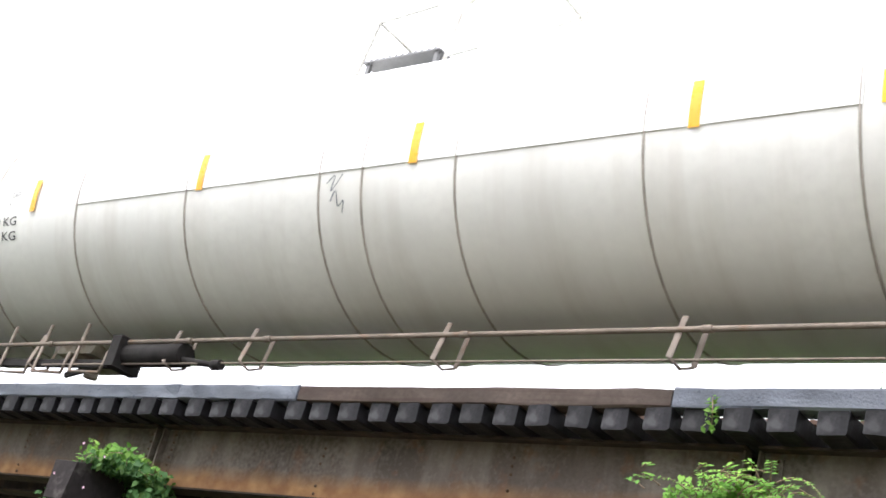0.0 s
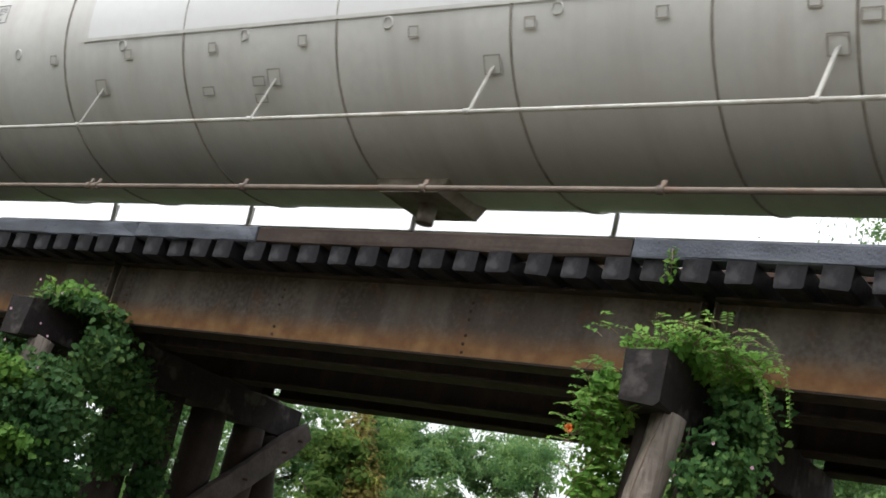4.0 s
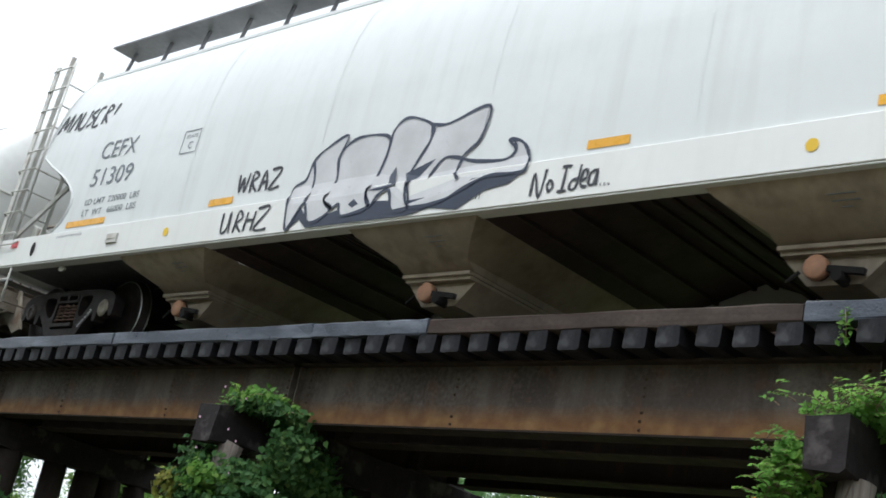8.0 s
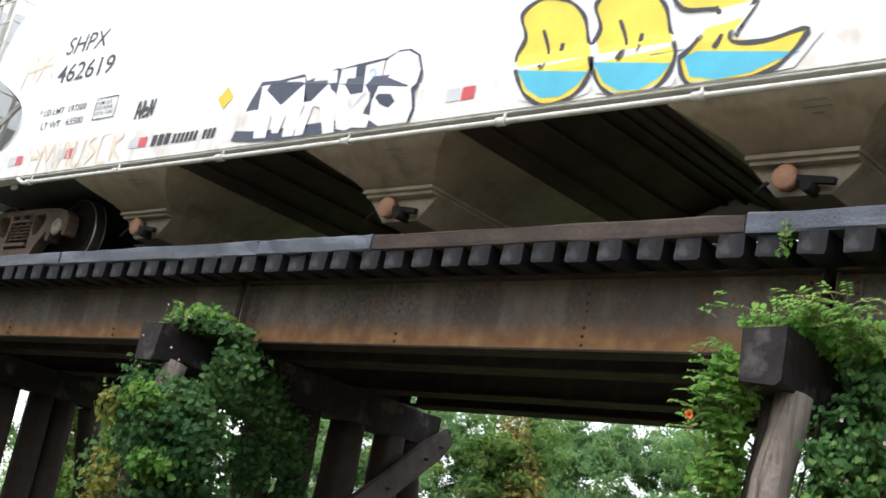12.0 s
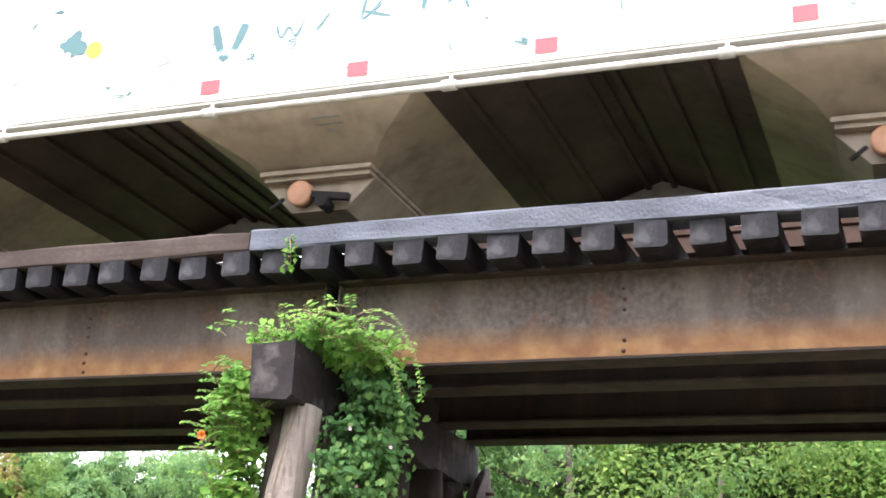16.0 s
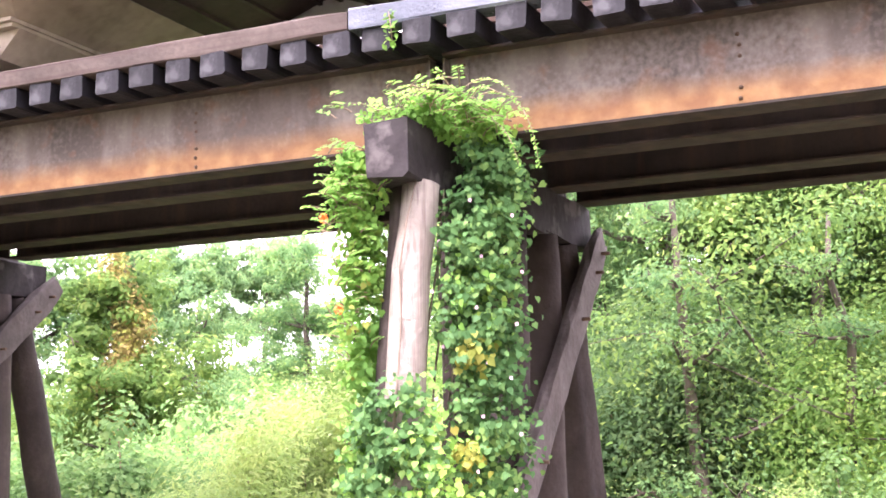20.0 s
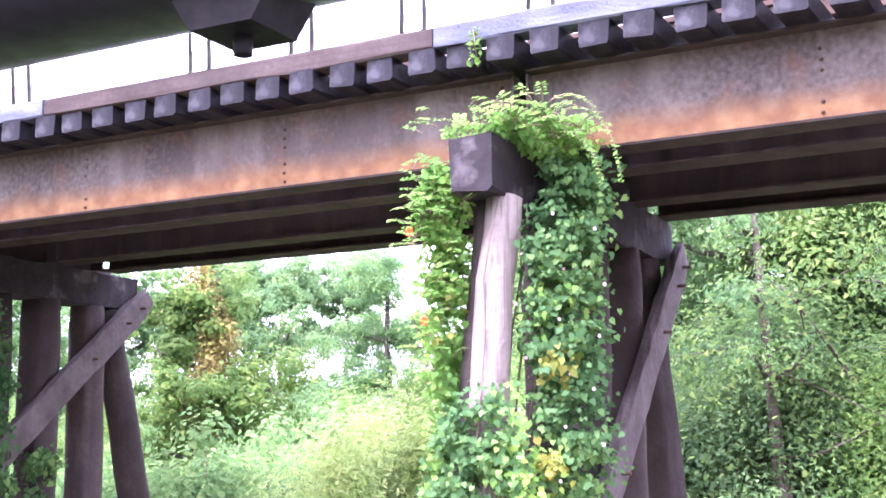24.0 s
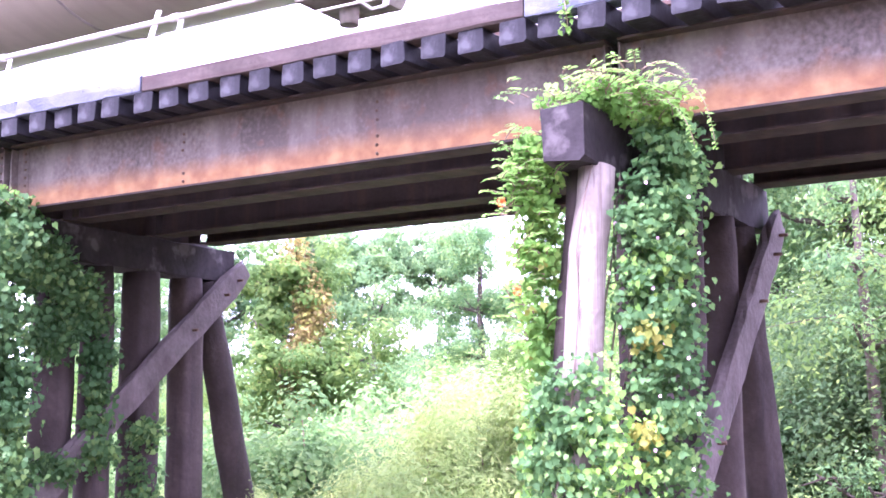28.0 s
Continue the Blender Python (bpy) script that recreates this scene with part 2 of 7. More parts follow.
def rust_girder():
    """Old dark paint on steel, orange rust in a ragged band along the bottom edge."""
    m = surface("weathered_girder_steel", (0.105, 0.083, 0.070), 0.7, 0.0, dark=0.55, large=1.1, fine=30, streak=0.7,
                streak_color=(0.185, 0.158, 0.135), bump=0.3, spots=0.45, spot_color=(0.15, 0.075, 0.045), stretch=(3.4, 3.4, 1.1), spec=0.3)
    n, l = m.node_tree.nodes, m.node_tree.links
    p = n["Principled BSDF"]
    old = p.inputs["Base Color"].links[0].from_socket
    tc = n.new("ShaderNodeTexCoord")
    # pale flaking primer, in patches
    fl, pa, mu, fr = n.new("ShaderNodeTexNoise"), n.new("ShaderNodeTexNoise"), n.new("ShaderNodeMath"), n.new("ShaderNodeMapRange")
    fl.inputs["Scale"].default_value, fl.inputs["Detail"].default_value = 22, 9
    pa.inputs["Scale"].default_value, pa.inputs["Detail"].default_value = 1.5, 6
    mu.operation = "ADD"
    for k in (fl, pa):
        l.new(tc.outputs["Object"], k.inputs["Vector"])
    l.new(fl.outputs[0], mu.inputs[0])
    l.new(pa.outputs[0], mu.inputs[1])
    fr.inputs[1].default_value, fr.inputs[2].default_value, fr.inputs[4].default_value = 0.94, 1.30, 0.42
    l.new(mu.outputs[0], fr.inputs[0])
    fm = n.new("ShaderNodeMix")
    fm.data_type = "RGBA"
    fm.inputs[7].default_value = (0.235, 0.205, 0.178, 1)
    l.new(fr.outputs[0], fm.inputs[0])
    l.new(old, fm.inputs[6])
    old = fm.outputs[2]
    sep = n.new("ShaderNodeSeparateXYZ")
    l.new(tc.outputs["Object"], sep.inputs[0])
    nz = n.new("ShaderNodeTexNoise")
    nz.inputs["Scale"].default_value, nz.inputs["Detail"].default_value = 2.2, 10
    l.new(tc.outputs["Object"], nz.inputs["Vector"])
    mad = n.new("ShaderNodeMath")
    mad.operation = "MULTIPLY_ADD"
    mad.inputs[1].default_value, mad.inputs[2].default_value = -0.10, 0.05
    l.new(nz.outputs[0], mad.inputs[0])
    add = n.new("ShaderNodeMath")
    l.new(sep.outputs[2], add.inputs[0])
    l.new(mad.outputs[0], add.inputs[1])
    mr = n.new("ShaderNodeMapRange")
    mr.inputs[1].default_value, mr.inputs[2].default_value = 0.23, 0.07
    l.new(add.outputs[0], mr.inputs[0])
    hue = n.new("ShaderNodeValToRGB")
    hue.color_ramp.elements[0].position, hue.color_ramp.elements[0].color = 0.35, (0.165, 0.078, 0.032, 1)
    hue.color_ramp.elements[1].position, hue.color_ramp.elements[1].color = 0.7, (0.262, 0.150, 0.064, 1)
    nb = n.new("ShaderNodeTexNoise")
    nb.inputs["Scale"].default_value, nb.inputs["Detail"].default_value = 6, 8
    l.new(tc.outputs["Object"], nb.inputs["Vector"])
    l.new(nb.outputs[0], hue.inputs[0])
    mx = n.new("ShaderNodeMix")
    mx.data_type = "RGBA"
    l.new(mr.outputs[0], mx.inputs[0])
    l.new(old, mx.inputs[6])
    l.new(hue.outputs[0], mx.inputs[7])
    l.new(mx.outputs[2], p.inputs["Base Color"])
    return m


GIRDER = rust_girder()
# dark copy of the girder steel; shade under the deck is in its colour
BEAM_SHADED = surface("shaded_beam_steel", (0.045, 0.036, 0.031), 0.8, dark=0.5, large=2, fine=25, streak=0.4, streak_color=(0.09, 0.052, 0.032), bump=0.3, spec=0.2)
BOLT = surface("rusty_bolt", (0.12, 0.07, 0.045), 0.7, 0.3, dark=0.5)
TIE = surface("creosoted_tie", (0.012, 0.0115, 0.0145), 0.6, dark=0.45, large=4, fine=30, streak=0.3, streak_color=(0.036, 0.035, 0.041), spots=0.28, spot_color=(0.15, 0.15, 0.16), bump=0.3, rand=0.3, stretch=(14, 14, 1.6), spec=0.22)
CURB_TAR = surface("tarred_curb", (0.075, 0.085, 0.11), 0.35, dark=0.5, large=3, fine=50, streak=0.5, streak_color=(0.21, 0.235, 0.28), bump=0.45, rand=0.15, stretch=(1.2, 9, 9))
CURB_WOOD = surface("worn_curb_timber", (0.090, 0.069, 0.058), 0.8, dark=0.45, large=2, fine=24, streak=0.9, streak_color=(0.045, 0.028, 0.024), bump=0.45, stretch=(0.7, 22, 22), spec=0.25)
CAP_WOOD = surface("creosoted_cap_timber", (0.030, 0.025, 0.026), 0.8, dark=0.4, large=3, fine=22, streak=0.5, streak_color=(0.07, 0.06, 0.058), bump=0.45, spots=0.4, spot_color=(0.15, 0.135, 0.13), stretch=(3, 3, 3), spec=0.2)
PILE_DARK = surface("old_pile_timber", (0.065, 0.050, 0.044), 0.85, dark=0.45, large=2, fine=18, streak=0.85, streak_color=(0.032, 0.026, 0.025), bump=0.5, stretch=(13, 13, 0.5), rand=0.2, spec=0.2)
BRACE_WOOD = surface("weathered_brace_timber", (0.125, 0.105, 0.098), 0.85, dark=0.5, large=3, fine=22, streak=0.8, streak_color=(0.06, 0.045, 0.042), bump=0.6, stretch=(16, 3.2, 3.2), rand=0.15, spec=0.2)
PILE_PALE = surface("bleached_pile_timber", (0.30, 0.255, 0.22), 0.85, dark=0.7, large=2, fine=18, streak=0.85, streak_color=(0.11, 0.08, 0.066), bump=0.8, stretch=(55, 55, 1.1))
RAIL_STEEL = surface("rail_steel", (0.12, 0.07, 0.05), 0.5, 0.6, dark=0.5)
TREAD = surface("polished_tread", (0.55, 0.54, 0.53), 0.35, 0.9, dark=0.9, large=20, bump=0.0)
WHEEL_RUST = surface("wheel_rust", (0.034, 0.025, 0.023), 0.75, 0.1, dark=0.5, large=6, streak=0.0, bump=0.25, spec=0.3)
TRUCK_DARK = surface("sooty_truck_casting", (0.034, 0.027, 0.026), 0.65, 0.1, dark=0.5, large=5, fine=40, bump=0.4, spots=0.4, spot_color=(0.065, 0.04, 0.03), spec=0.35)
TRUCK_RUST = surface("rusty_truck_casting", (0.15, 0.098, 0.076), 0.75, 0.0, dark=0.5, large=4, fine=40, bump=0.4, spots=0.75, spot_color=(0.28, 0.135, 0.06))
SPRING_RUST = surface("spring_rust", (0.145, 0.085, 0.06), 0.7, 0.1, dark=0.6, large=10)
CAP_STEEL = surface("bearing_cap", (0.085, 0.066, 0.058), 0.5, 0.3, dark=0.6, large=10)
CAP_BRIGHT = plain("bearing_cap_bright", (0.30, 0.26, 0.20), 0.45, 0.4)
TANK_WHITE = surface("tank_white_paint", (0.78, 0.775, 0.745), 0.42, dark=0.86, large=0.7, fine=9, streak=0.26, streak_color=(0.40, 0.35, 0.29), bump=0.03, stretch=(3.2, 0.4, 0.4))
TANK_TAN = surface("tank_beige_paint", (0.58, 0.51, 0.40), 0.5, dark=0.85, large=0.8, fine=9, streak=0.35, streak_color=(0.33, 0.27, 0.19), bump=0.03, stretch=(5, 0.4, 0.4))
TANK_BLACK = surface("tank_black_paint", (0.035, 0.034, 0.036), 0.5, dark=0.6, large=1, fine=14, bump=0.05)
JACKET_NEW = surface("fresh_jacket_sheet", (0.86, 0.87, 0.87), 0.4, dark=0.93, large=0.8, fine=9, bump=0.02)
PLATE_RIM = surface("grey_plate_rim", (0.46, 0.43, 0.38), 0.6, dark=0.7, large=5)
SEAM = surface("weld_seam_dirt", (0.40, 0.365, 0.32), 0.7, dark=0.6, large=5)
HOPPER_GREY = surface("hopper_grey_paint", (0.73, 0.75, 0.74), 0.42, dark=0.93, large=0.6, fine=8, streak=0.18, streak_color=(0.45, 0.44, 0.40), bump=0.02, stretch=(6, 6, 0.4))
HOPPER_WHITE = surface("hopper_white_paint", (0.83, 0.84, 0.82), 0.42, dark=0.93, large=0.7, fine=8, streak=0.25, streak_color=(0.5, 0.46, 0.38), bump=0.02, stretch=(6, 6, 0.4))
SILL_CLEAN = surface("clean_sill_paint", (0.80, 0.80, 0.77), 0.4, dark=0.95, large=1.2, fine=10, streak=0.12, streak_color=(0.55, 0.52, 0.45), bump=0.02, stretch=(9, 9, 0.7))
# hopper underside paint, its shade put in as a dark colour
SLOPE_SHADED = surface("shaded_slope_sheet", (0.088, 0.063, 0.057), 0.7, dark=0.6, large=1.5, fine=12, streak=0.3, streak_color=(0.04, 0.034, 0.03), bump=0.05, spec=0.25)
SILL_WHITE = surface("sill_paint", (0.80, 0.79, 0.75), 0.42, dark=0.92, large=1.2, fine=10, streak=0.3, streak_color=(0.46, 0.40, 0.31), bump=0.02, stretch=(9, 9, 0.7), spots=0.25, spot_color=(0.36, 0.22, 0.12))
BAY_PAINT = surface("tan_bay_paint", (0.44, 0.36, 0.265), 0.6, dark=0.7, large=1.5, fine=12, streak=0.5, streak_color=(0.11, 0.09, 0.07), bump=0.05, stretch=(5, 5, 0.7))
FRAME_DIRTY = surface("dirty_frame_paint", (0.40, 0.345, 0.275), 0.65, dark=0.5, large=4, fine=20, spots=0.7, spot_color=(0.15, 0.085, 0.05), bump=0.1, streak=0.4, streak_color=(0.12, 0.085, 0.06))
RAIL_WHITE = surface("handrail_paint", (0.66, 0.65, 0.60), 0.5, dark=0.75, large=6, fine=20, spots=0.3, spot_color=(0.25, 0.14, 0.08), bump=0.02)
RAIL_RUSTY = surface("handrail_dirty", (0.25, 0.20, 0.16), 0.6, dark=0.6, large=4, fine=20, spots=0.5, spot_color=(0.22, 0.12, 0.07), bump=0.05)
UNDER_BLACK = surface("sooty_underframe", (0.028, 0.025, 0.024), 0.75, dark=0.5, large=4, fine=20, bump=0.2, spec=0.25)
GRATING = surface("steel_grating", (0.22, 0.22, 0.22), 0.5, 0.5, dark=0.6)
INK_BLACK = plain("lettering_black", (0.035, 0.036, 0.045), 0.5)
INK_BLUE = plain("decal_navy", (0.025, 0.035, 0.065), 0.4)
INK_GREY = plain("lettering_grey", (0.18, 0.20, 0.22), 0.5)
INK_WHITE = plain("decal_white", (0.8, 0.8, 0.8), 0.4)
STRIP_YELLOW = plain("reflective_yellow", (0.85, 0.42, 0.015), 0.3)
SIGN_YELLOW = plain("sign_yellow", (0.85, 0.55, 0.02), 0.4)
DECAL_RED = plain("decal_red", (0.62, 0.07, 0.08), 0.35)
DECAL_SILVER = plain("decal_silver", (0.62, 0.62, 0.63), 0.35)
OUTLET_ORANGE = surface("outlet_cap_paint", (0.62, 0.33, 0.20), 0.6, dark=0.7, large=8)
OUTLET_WHITE = surface("outlet_cap_white", (0.7, 0.68, 0.62), 0.6, dark=0.7, large=8)
HOSE_YELLOW = plain("yellow_handle", (0.75, 0.42, 0.03), 0.4)
BARK = surface("tree_bark", (0.13, 0.10, 0.08), 0.9, dark=0.5, large=4, fine=14, streak=0.6, streak_color=(0.05, 0.04, 0.035), bump=0.9, stretch=(10, 10, 1))
STEM = surface("vine_stem", (0.28, 0.20, 0.14), 0.85, dark=0.6, large=8)
LEAF_VINE = foliage("vine_leaves", (0.088, 0.195, 0.060), (0.215, 0.35, 0.095), 0.5, 0.35)
LEAF_FRESH = foliage("trumpet_vine_leaves", (0.19, 0.38, 0.07), (0.36, 0.52, 0.11), 0.6, 0.4)
LEAF_TREE = foliage("tree_leaves", (0.25, 0.41, 0.105), (0.48, 0.60, 0.16), 0.6, 0.66)
LEAF_DARK = foliage("dark_tree_leaves", (0.20, 0.345, 0.130), (0.36, 0.49, 0.17), 0.6, 0.64)
LEAF_KUDZU = foliage("mound_leaves", (0.25, 0.43, 0.14), (0.42, 0.58, 0.20), 0.6, 0.5)
# deeper green that carries the shade at the wood's edge in its colour
LEAF_SHADE = foliage("shade_toned_leaves", (0.155, 0.265, 0.10), (0.30, 0.40, 0.13), 0.6, 0.6)
LEAF_WEED = foliage("weed_leaves", (0.52, 0.66, 0.20), (0.72, 0.76, 0.30), 0.5, 0.5)
LEAF_RUSTY = foliage("rusty_vine_leaves", (0.40, 0.30, 0.11), (0.50, 0.55, 0.13), 0.5)
FLOWER_ORANGE = plain("orange_flower", (0.85, 0.20, 0.03), 0.5)
FLOWER_PINK = plain("pink_flower", (0.75, 0.50, 0.62), 0.5)
LEAF_YELLOW = foliage("yellowing_vine_leaves", (0.30, 0.32, 0.06), (0.45, 0.36, 0.08), 0.5)
TWIG = surface("dry_twig", (0.22, 0.17, 0.13), 0.85, dark=0.6, large=8)
GRASS = surface("dry_grass_ground", (0.172, 0.147, 0.102), 0.95, dark=0.7, large=0.5, fine=12, bump=0.6, spots=0.5, spot_color=(0.13, 0.105, 0.082), streak=0.35, streak_color=(0.115, 0.125, 0.060), stretch=(2.5, 2.5, 2.5))


# ---- ground ----
def ground():
    b = Build()
    n, size = 40, 3000.0
    xs = [math.copysign(abs(i / n) ** 3 * size, i) for i in range(-n, n + 1)]
    k = len(xs)
    b.add([(x, y, 0.12 * noise.noise(Vector((x * 0.1, y * 0.1, 0)))) for y in xs for x in xs],
          [(j * k + i, j * k + i + 1, (j + 1) * k + i + 1, (j + 1) * k + i) for j in range(k - 1) for i in range(k - 1)], 0, True)
    tagged(part("ground", b, GRASS), "pale dry grass field under and beyond the trestle", "ground", kind="structure")


def embankment(x0, x1):
    """Plain earth bank that carries the line on beyond the trestle."""
    b = Build().add([(x, y, z) for x in (x0, x1) for y, z in ((3.5, -0.2), (7.2, 4.45), (11.1, 4.45), (15.0, -0.2))], [(0, 1, 2, 3), (7, 6, 5, 4), (0, 4, 5, 1), (1, 5, 6, 2), (2, 6, 7, 3)])
    tagged(part("embankment", b, GRASS), "earth embankment carrying the track beyond the trestle", "ground", kind="structure")


ground()
embankment(-230.0, -24.2)
embankment(14.8, 230.0)

# ---- the trestle ----
BENTS = [-22.4, -16.2, -10.0, -3.795, 2.272, 8.34, 14.41]     # where the girders meet
SPLICES = [-20.4, -18.3, -14.45, -12.2, -7.84, -5.817, -1.773, 0.25, 4.29, 6.32, 10.36, 12.39]
GIRDER_Z = 3.755
rng = random.Random(7)


def girder(x0, x1, outer, y, seed):
    """One beam of a span; the outer one shows its riveted face."""
    SPAN = x1 - x0
    g = thing("steel_girder", "rust-streaked riveted steel deck girder resting on timber caps" if outer else "steel beam under the trestle deck, shade put into its colour",
              "girder", "girders under the deck", pose(x0, y, GIRDER_Z))
    mat = GIRDER if outer else BEAM_SHADED
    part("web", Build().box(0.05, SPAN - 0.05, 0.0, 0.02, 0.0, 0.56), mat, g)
    part("bottom_flange", Build().box(0.05, SPAN - 0.05, 0.0225, 0.24 if outer else 0.14, -0.018, 0.004).box(0.05, SPAN - 0.05, -0.12 if not outer else 0.001, 0.022, -0.018, -0.001), BEAM_SHADED, g)
    part("top_flange", Build().box(0.05, SPAN - 0.05, -0.10, 0.16, 0.5605, 0.58), BEAM_SHADED, g)
    if not outer:
        return g
    for xs, s in ((0.055, 1), (SPAN - 0.055, -1)):
        part("end_stiffener", Build().box(xs - 0.008, xs + 0.008, -0.09, -0.001, 0.0, 0.545).box(min(xs, xs + s * 0.15), max(xs, xs + s * 0.15), -0.012, -0.0015, 0.0, 0.545), mat, g, bevel=0.003)
    head = Build().lathe([(-0.017, 0.001), (-0.016, 0.008), (-0.010, 0.013), (0.002, 0.014)], 8)
    bolt_mesh = head.mesh("bolt", BOLT)
    r = random.Random(seed)
    for xs in (a - x0 for a in SPLICES if x0 < a < x1):
        for z in (0.03, 0.10, 0.17, 0.30, 0.37, 0.44):
            if z == 0.17 and r.random() < 0.5:
                continue
            part("bolt", bolt_mesh, None, g, at=pose(xs + r.uniform(-0.008, 0.008), 0, z))
        part("splice_strip", Build().box(xs - 0.03, xs + 0.03, -0.004, -0.0005, 0.27, 0.47), mat, g)
    for xs in (0.17, SPAN - 0.17):
        for i in range(7):
            part("bolt", bolt_mesh, None, g, at=pose(xs, -0.010, 0.05 + i * 0.075))
    return g


for i, bx in enumerate(BENTS[:-1]):
    girder(bx, BENTS[i + 1], True, 8.002, i)
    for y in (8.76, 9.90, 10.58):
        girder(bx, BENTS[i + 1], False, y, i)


def timber_bar(x0, x1, y0, y1, z0, z1, nx, jit, seed):
    """A sawn timber with worn, uneven edges."""
    r = random.Random(seed)
    b = Build()
    v, f = [], []
    ring = [(y0, z0), (y1, z0), (y1, z1), (y0, z1)]
    c = 0.012
    prof = []
    for k, (y, z) in enumerate(ring):
        sy, sz = (1 if y == y0 else -1), (1 if z == z0 else -1)
        pair = [(y + sy * c, z), (y, z + sz * c)]
        prof += pair if k in (1, 3) else pair[::-1]
    m = len(prof)
    for i in range(nx + 1):
        x = x0 + (x1 - x0) * i / nx
        v += [(x + r.uniform(-jit, jit) * (0 < i < nx), y + r.uniform(-jit, jit), z + r.uniform(-jit, jit)) for y, z in prof]
    f = [(i * m + j, (i + 1) * m + j, (i + 1) * m + (j + 1) % m, i * m + (j + 1) % m) for i in range(nx) for j in range(m)]
    f += [tuple(range(m)), tuple(nx * m + j for j in range(m - 1, -1, -1))]
    return b.add(v, f)


def bent(x, cap, piles, batter, tip, foot, near, sag=0.0):
    """A pile bent: cap timber from cap[0] to cap[1], piles, an outer batter pile, a diagonal brace from tip to foot."""
    t = thing("pile_bent", "creosoted timber pile bent with heavy cap and diagonal brace", "trestle bent", "pile bents", pose(x, 0, 0))
    y0, y1 = cap
    bar = timber_bar(y0, y1, -0.165, 0.165, 3.365, 3.733, 22, 0.014, int(x * 10) + 500)

    def worn(q):
        """The near end is checked; its lower corner and sunk top are shaped to fit the camera's view."""
        e = max(0.0, 1 - (q[0] - y0) / 0.35)
        return (-q[1] + 0.16 * (3.73 - q[2]) * (e if q[1] > 0 else 0.0), q[0] + 0.10 * (q[2] - 3.4) * (e > 0.9), q[2] - sag * e)
    bar.v = [worn(q) for q in bar.v]
    part("cap_beam", bar, CAP_WOOD, t, "dark checked cap timber")

    def pile(name, top, lean, r, mat, label=""):
        q = random.Random(int((top[1] + x) * 100))
        pts = [(top[0] + lean[0] * d + q.uniform(-0.012, 0.012), top[1] + lean[1] * d + q.uniform(-0.01, 0.01), top[2] - d) for d in (0, 0.25, 0.55, 0.9, 1.3, 1.75, 2.3, 2.9, 3.45)]
        b = Build().tube(pts, r, 18, 0, r * 1.12)
        # shallow flats and checks run the length of the log
        cut = [q.uniform(-0.05, 0.05) - (0.10 if q.random() < 0.22 else 0.0) for _ in range(18)]
        v = []
        for k, p in enumerate(b.v):
            c, f = pts[k // 18], 1 + cut[k % 18] + q.uniform(-0.02, 0.02)
            v.append((c[0] + (p[0] - c[0]) * f, c[1] + (p[1] - c[1]) * f, p[2]))
        b.v = v
        part(name, b, mat, t, label)

    pile("timber_post", (0.10, y0 + 0.31, 3.37), (-0.045, -0.10), 0.118, PILE_PALE, "sun-bleached leaning pile with deep checks")
    # added dark post stands in for the dark left side of the bleached pile
    if near:
        pile("timber_post", (-0.035, y0 + 0.39, 3.37), (-0.045, -0.10), 0.095, PILE_DARK, "added dark post for the bleached pile's dark split side")
    for y, r in piles:
        pile("timber_post", (0.0, y, 3.37), (0.0, 0.02 * (y - 9.2)), r, PILE_DARK)
    pile("timber_post", (0.0, batter[0], 3.37), (0.0, batter[1]), 0.165, PILE_DARK, "raking outer pile")
    # added plate that blocks sky showing through the girder joint
    part("diaphragm", Build().box(-0.012, 0.012, 8.06, 10.55, 3.75, 4.30), BEAM_SHADED, t, "added dark plate that hides the sky between the girders")
    planks = [] if x < -12 else [(0.255, tip, foot)] if near else [(0.255, tip, foot), (-0.255, (7.5, 3.5), (11.0, 0.4))]
    for xs, (ya, za), (yb, zb) in planks:
        p, q = Vector((xs, ya, za)), Vector((xs, yb, zb))
        b = Build()
        n, v = 26, []
        r = random.Random(int(x) + int(ya * 10))
        d = (q - p).normalized()
        side = Vector((0, -d.z, d.y))
        for i in range(n + 1):
            c = p.lerp(q, i / n)
            worn_end = 0.72 if i == 0 else 0.9 if i == 1 else 1.0
            for k in range(10):
                a = 2 * math.pi * (k + 0.5) / 10
                u, w = math.cos(a), math.sin(a)
                u, w = (math.copysign(abs(u) ** 0.35, u), math.copysign(abs(w) ** 0.35, w))
                v.append(c + Vector((u * 0.055 * worn_end, 0, 0)) + side * (w * worn_end * (0.145 + r.uniform(-0.014, 0.014))) + d * (r.uniform(-0.07, 0.06) if i in (0, n) else 0))
        f = [(i * 10 + j, i * 10 + (j + 1) % 10, i * 10 + (j + 1) % 10 + 10, i * 10 + j + 10) for i in range(n) for j in range(10)] + [tuple(range(9, -1, -1)), tuple(n * 10 + j for j in range(10))]
        brace = part("brace", b.add(v, f), BRACE_WOOD, t, "split weathered diagonal plank")
        if xs > 0:
            for k in (0.05, 0.11, 0.25, 0.62):
                c = p.lerp(q, k)
                part("bolt", Build().tube([(xs + 0.03, c.y, c.z), (xs + 0.12, c.y + 0.01, c.z)], 0.015, 6), BOLT, brace)
    return t


PILES = [(8.5, 0.175), (9.2, 0.165), (9.72, 0.17), (10.1, 0.17)]
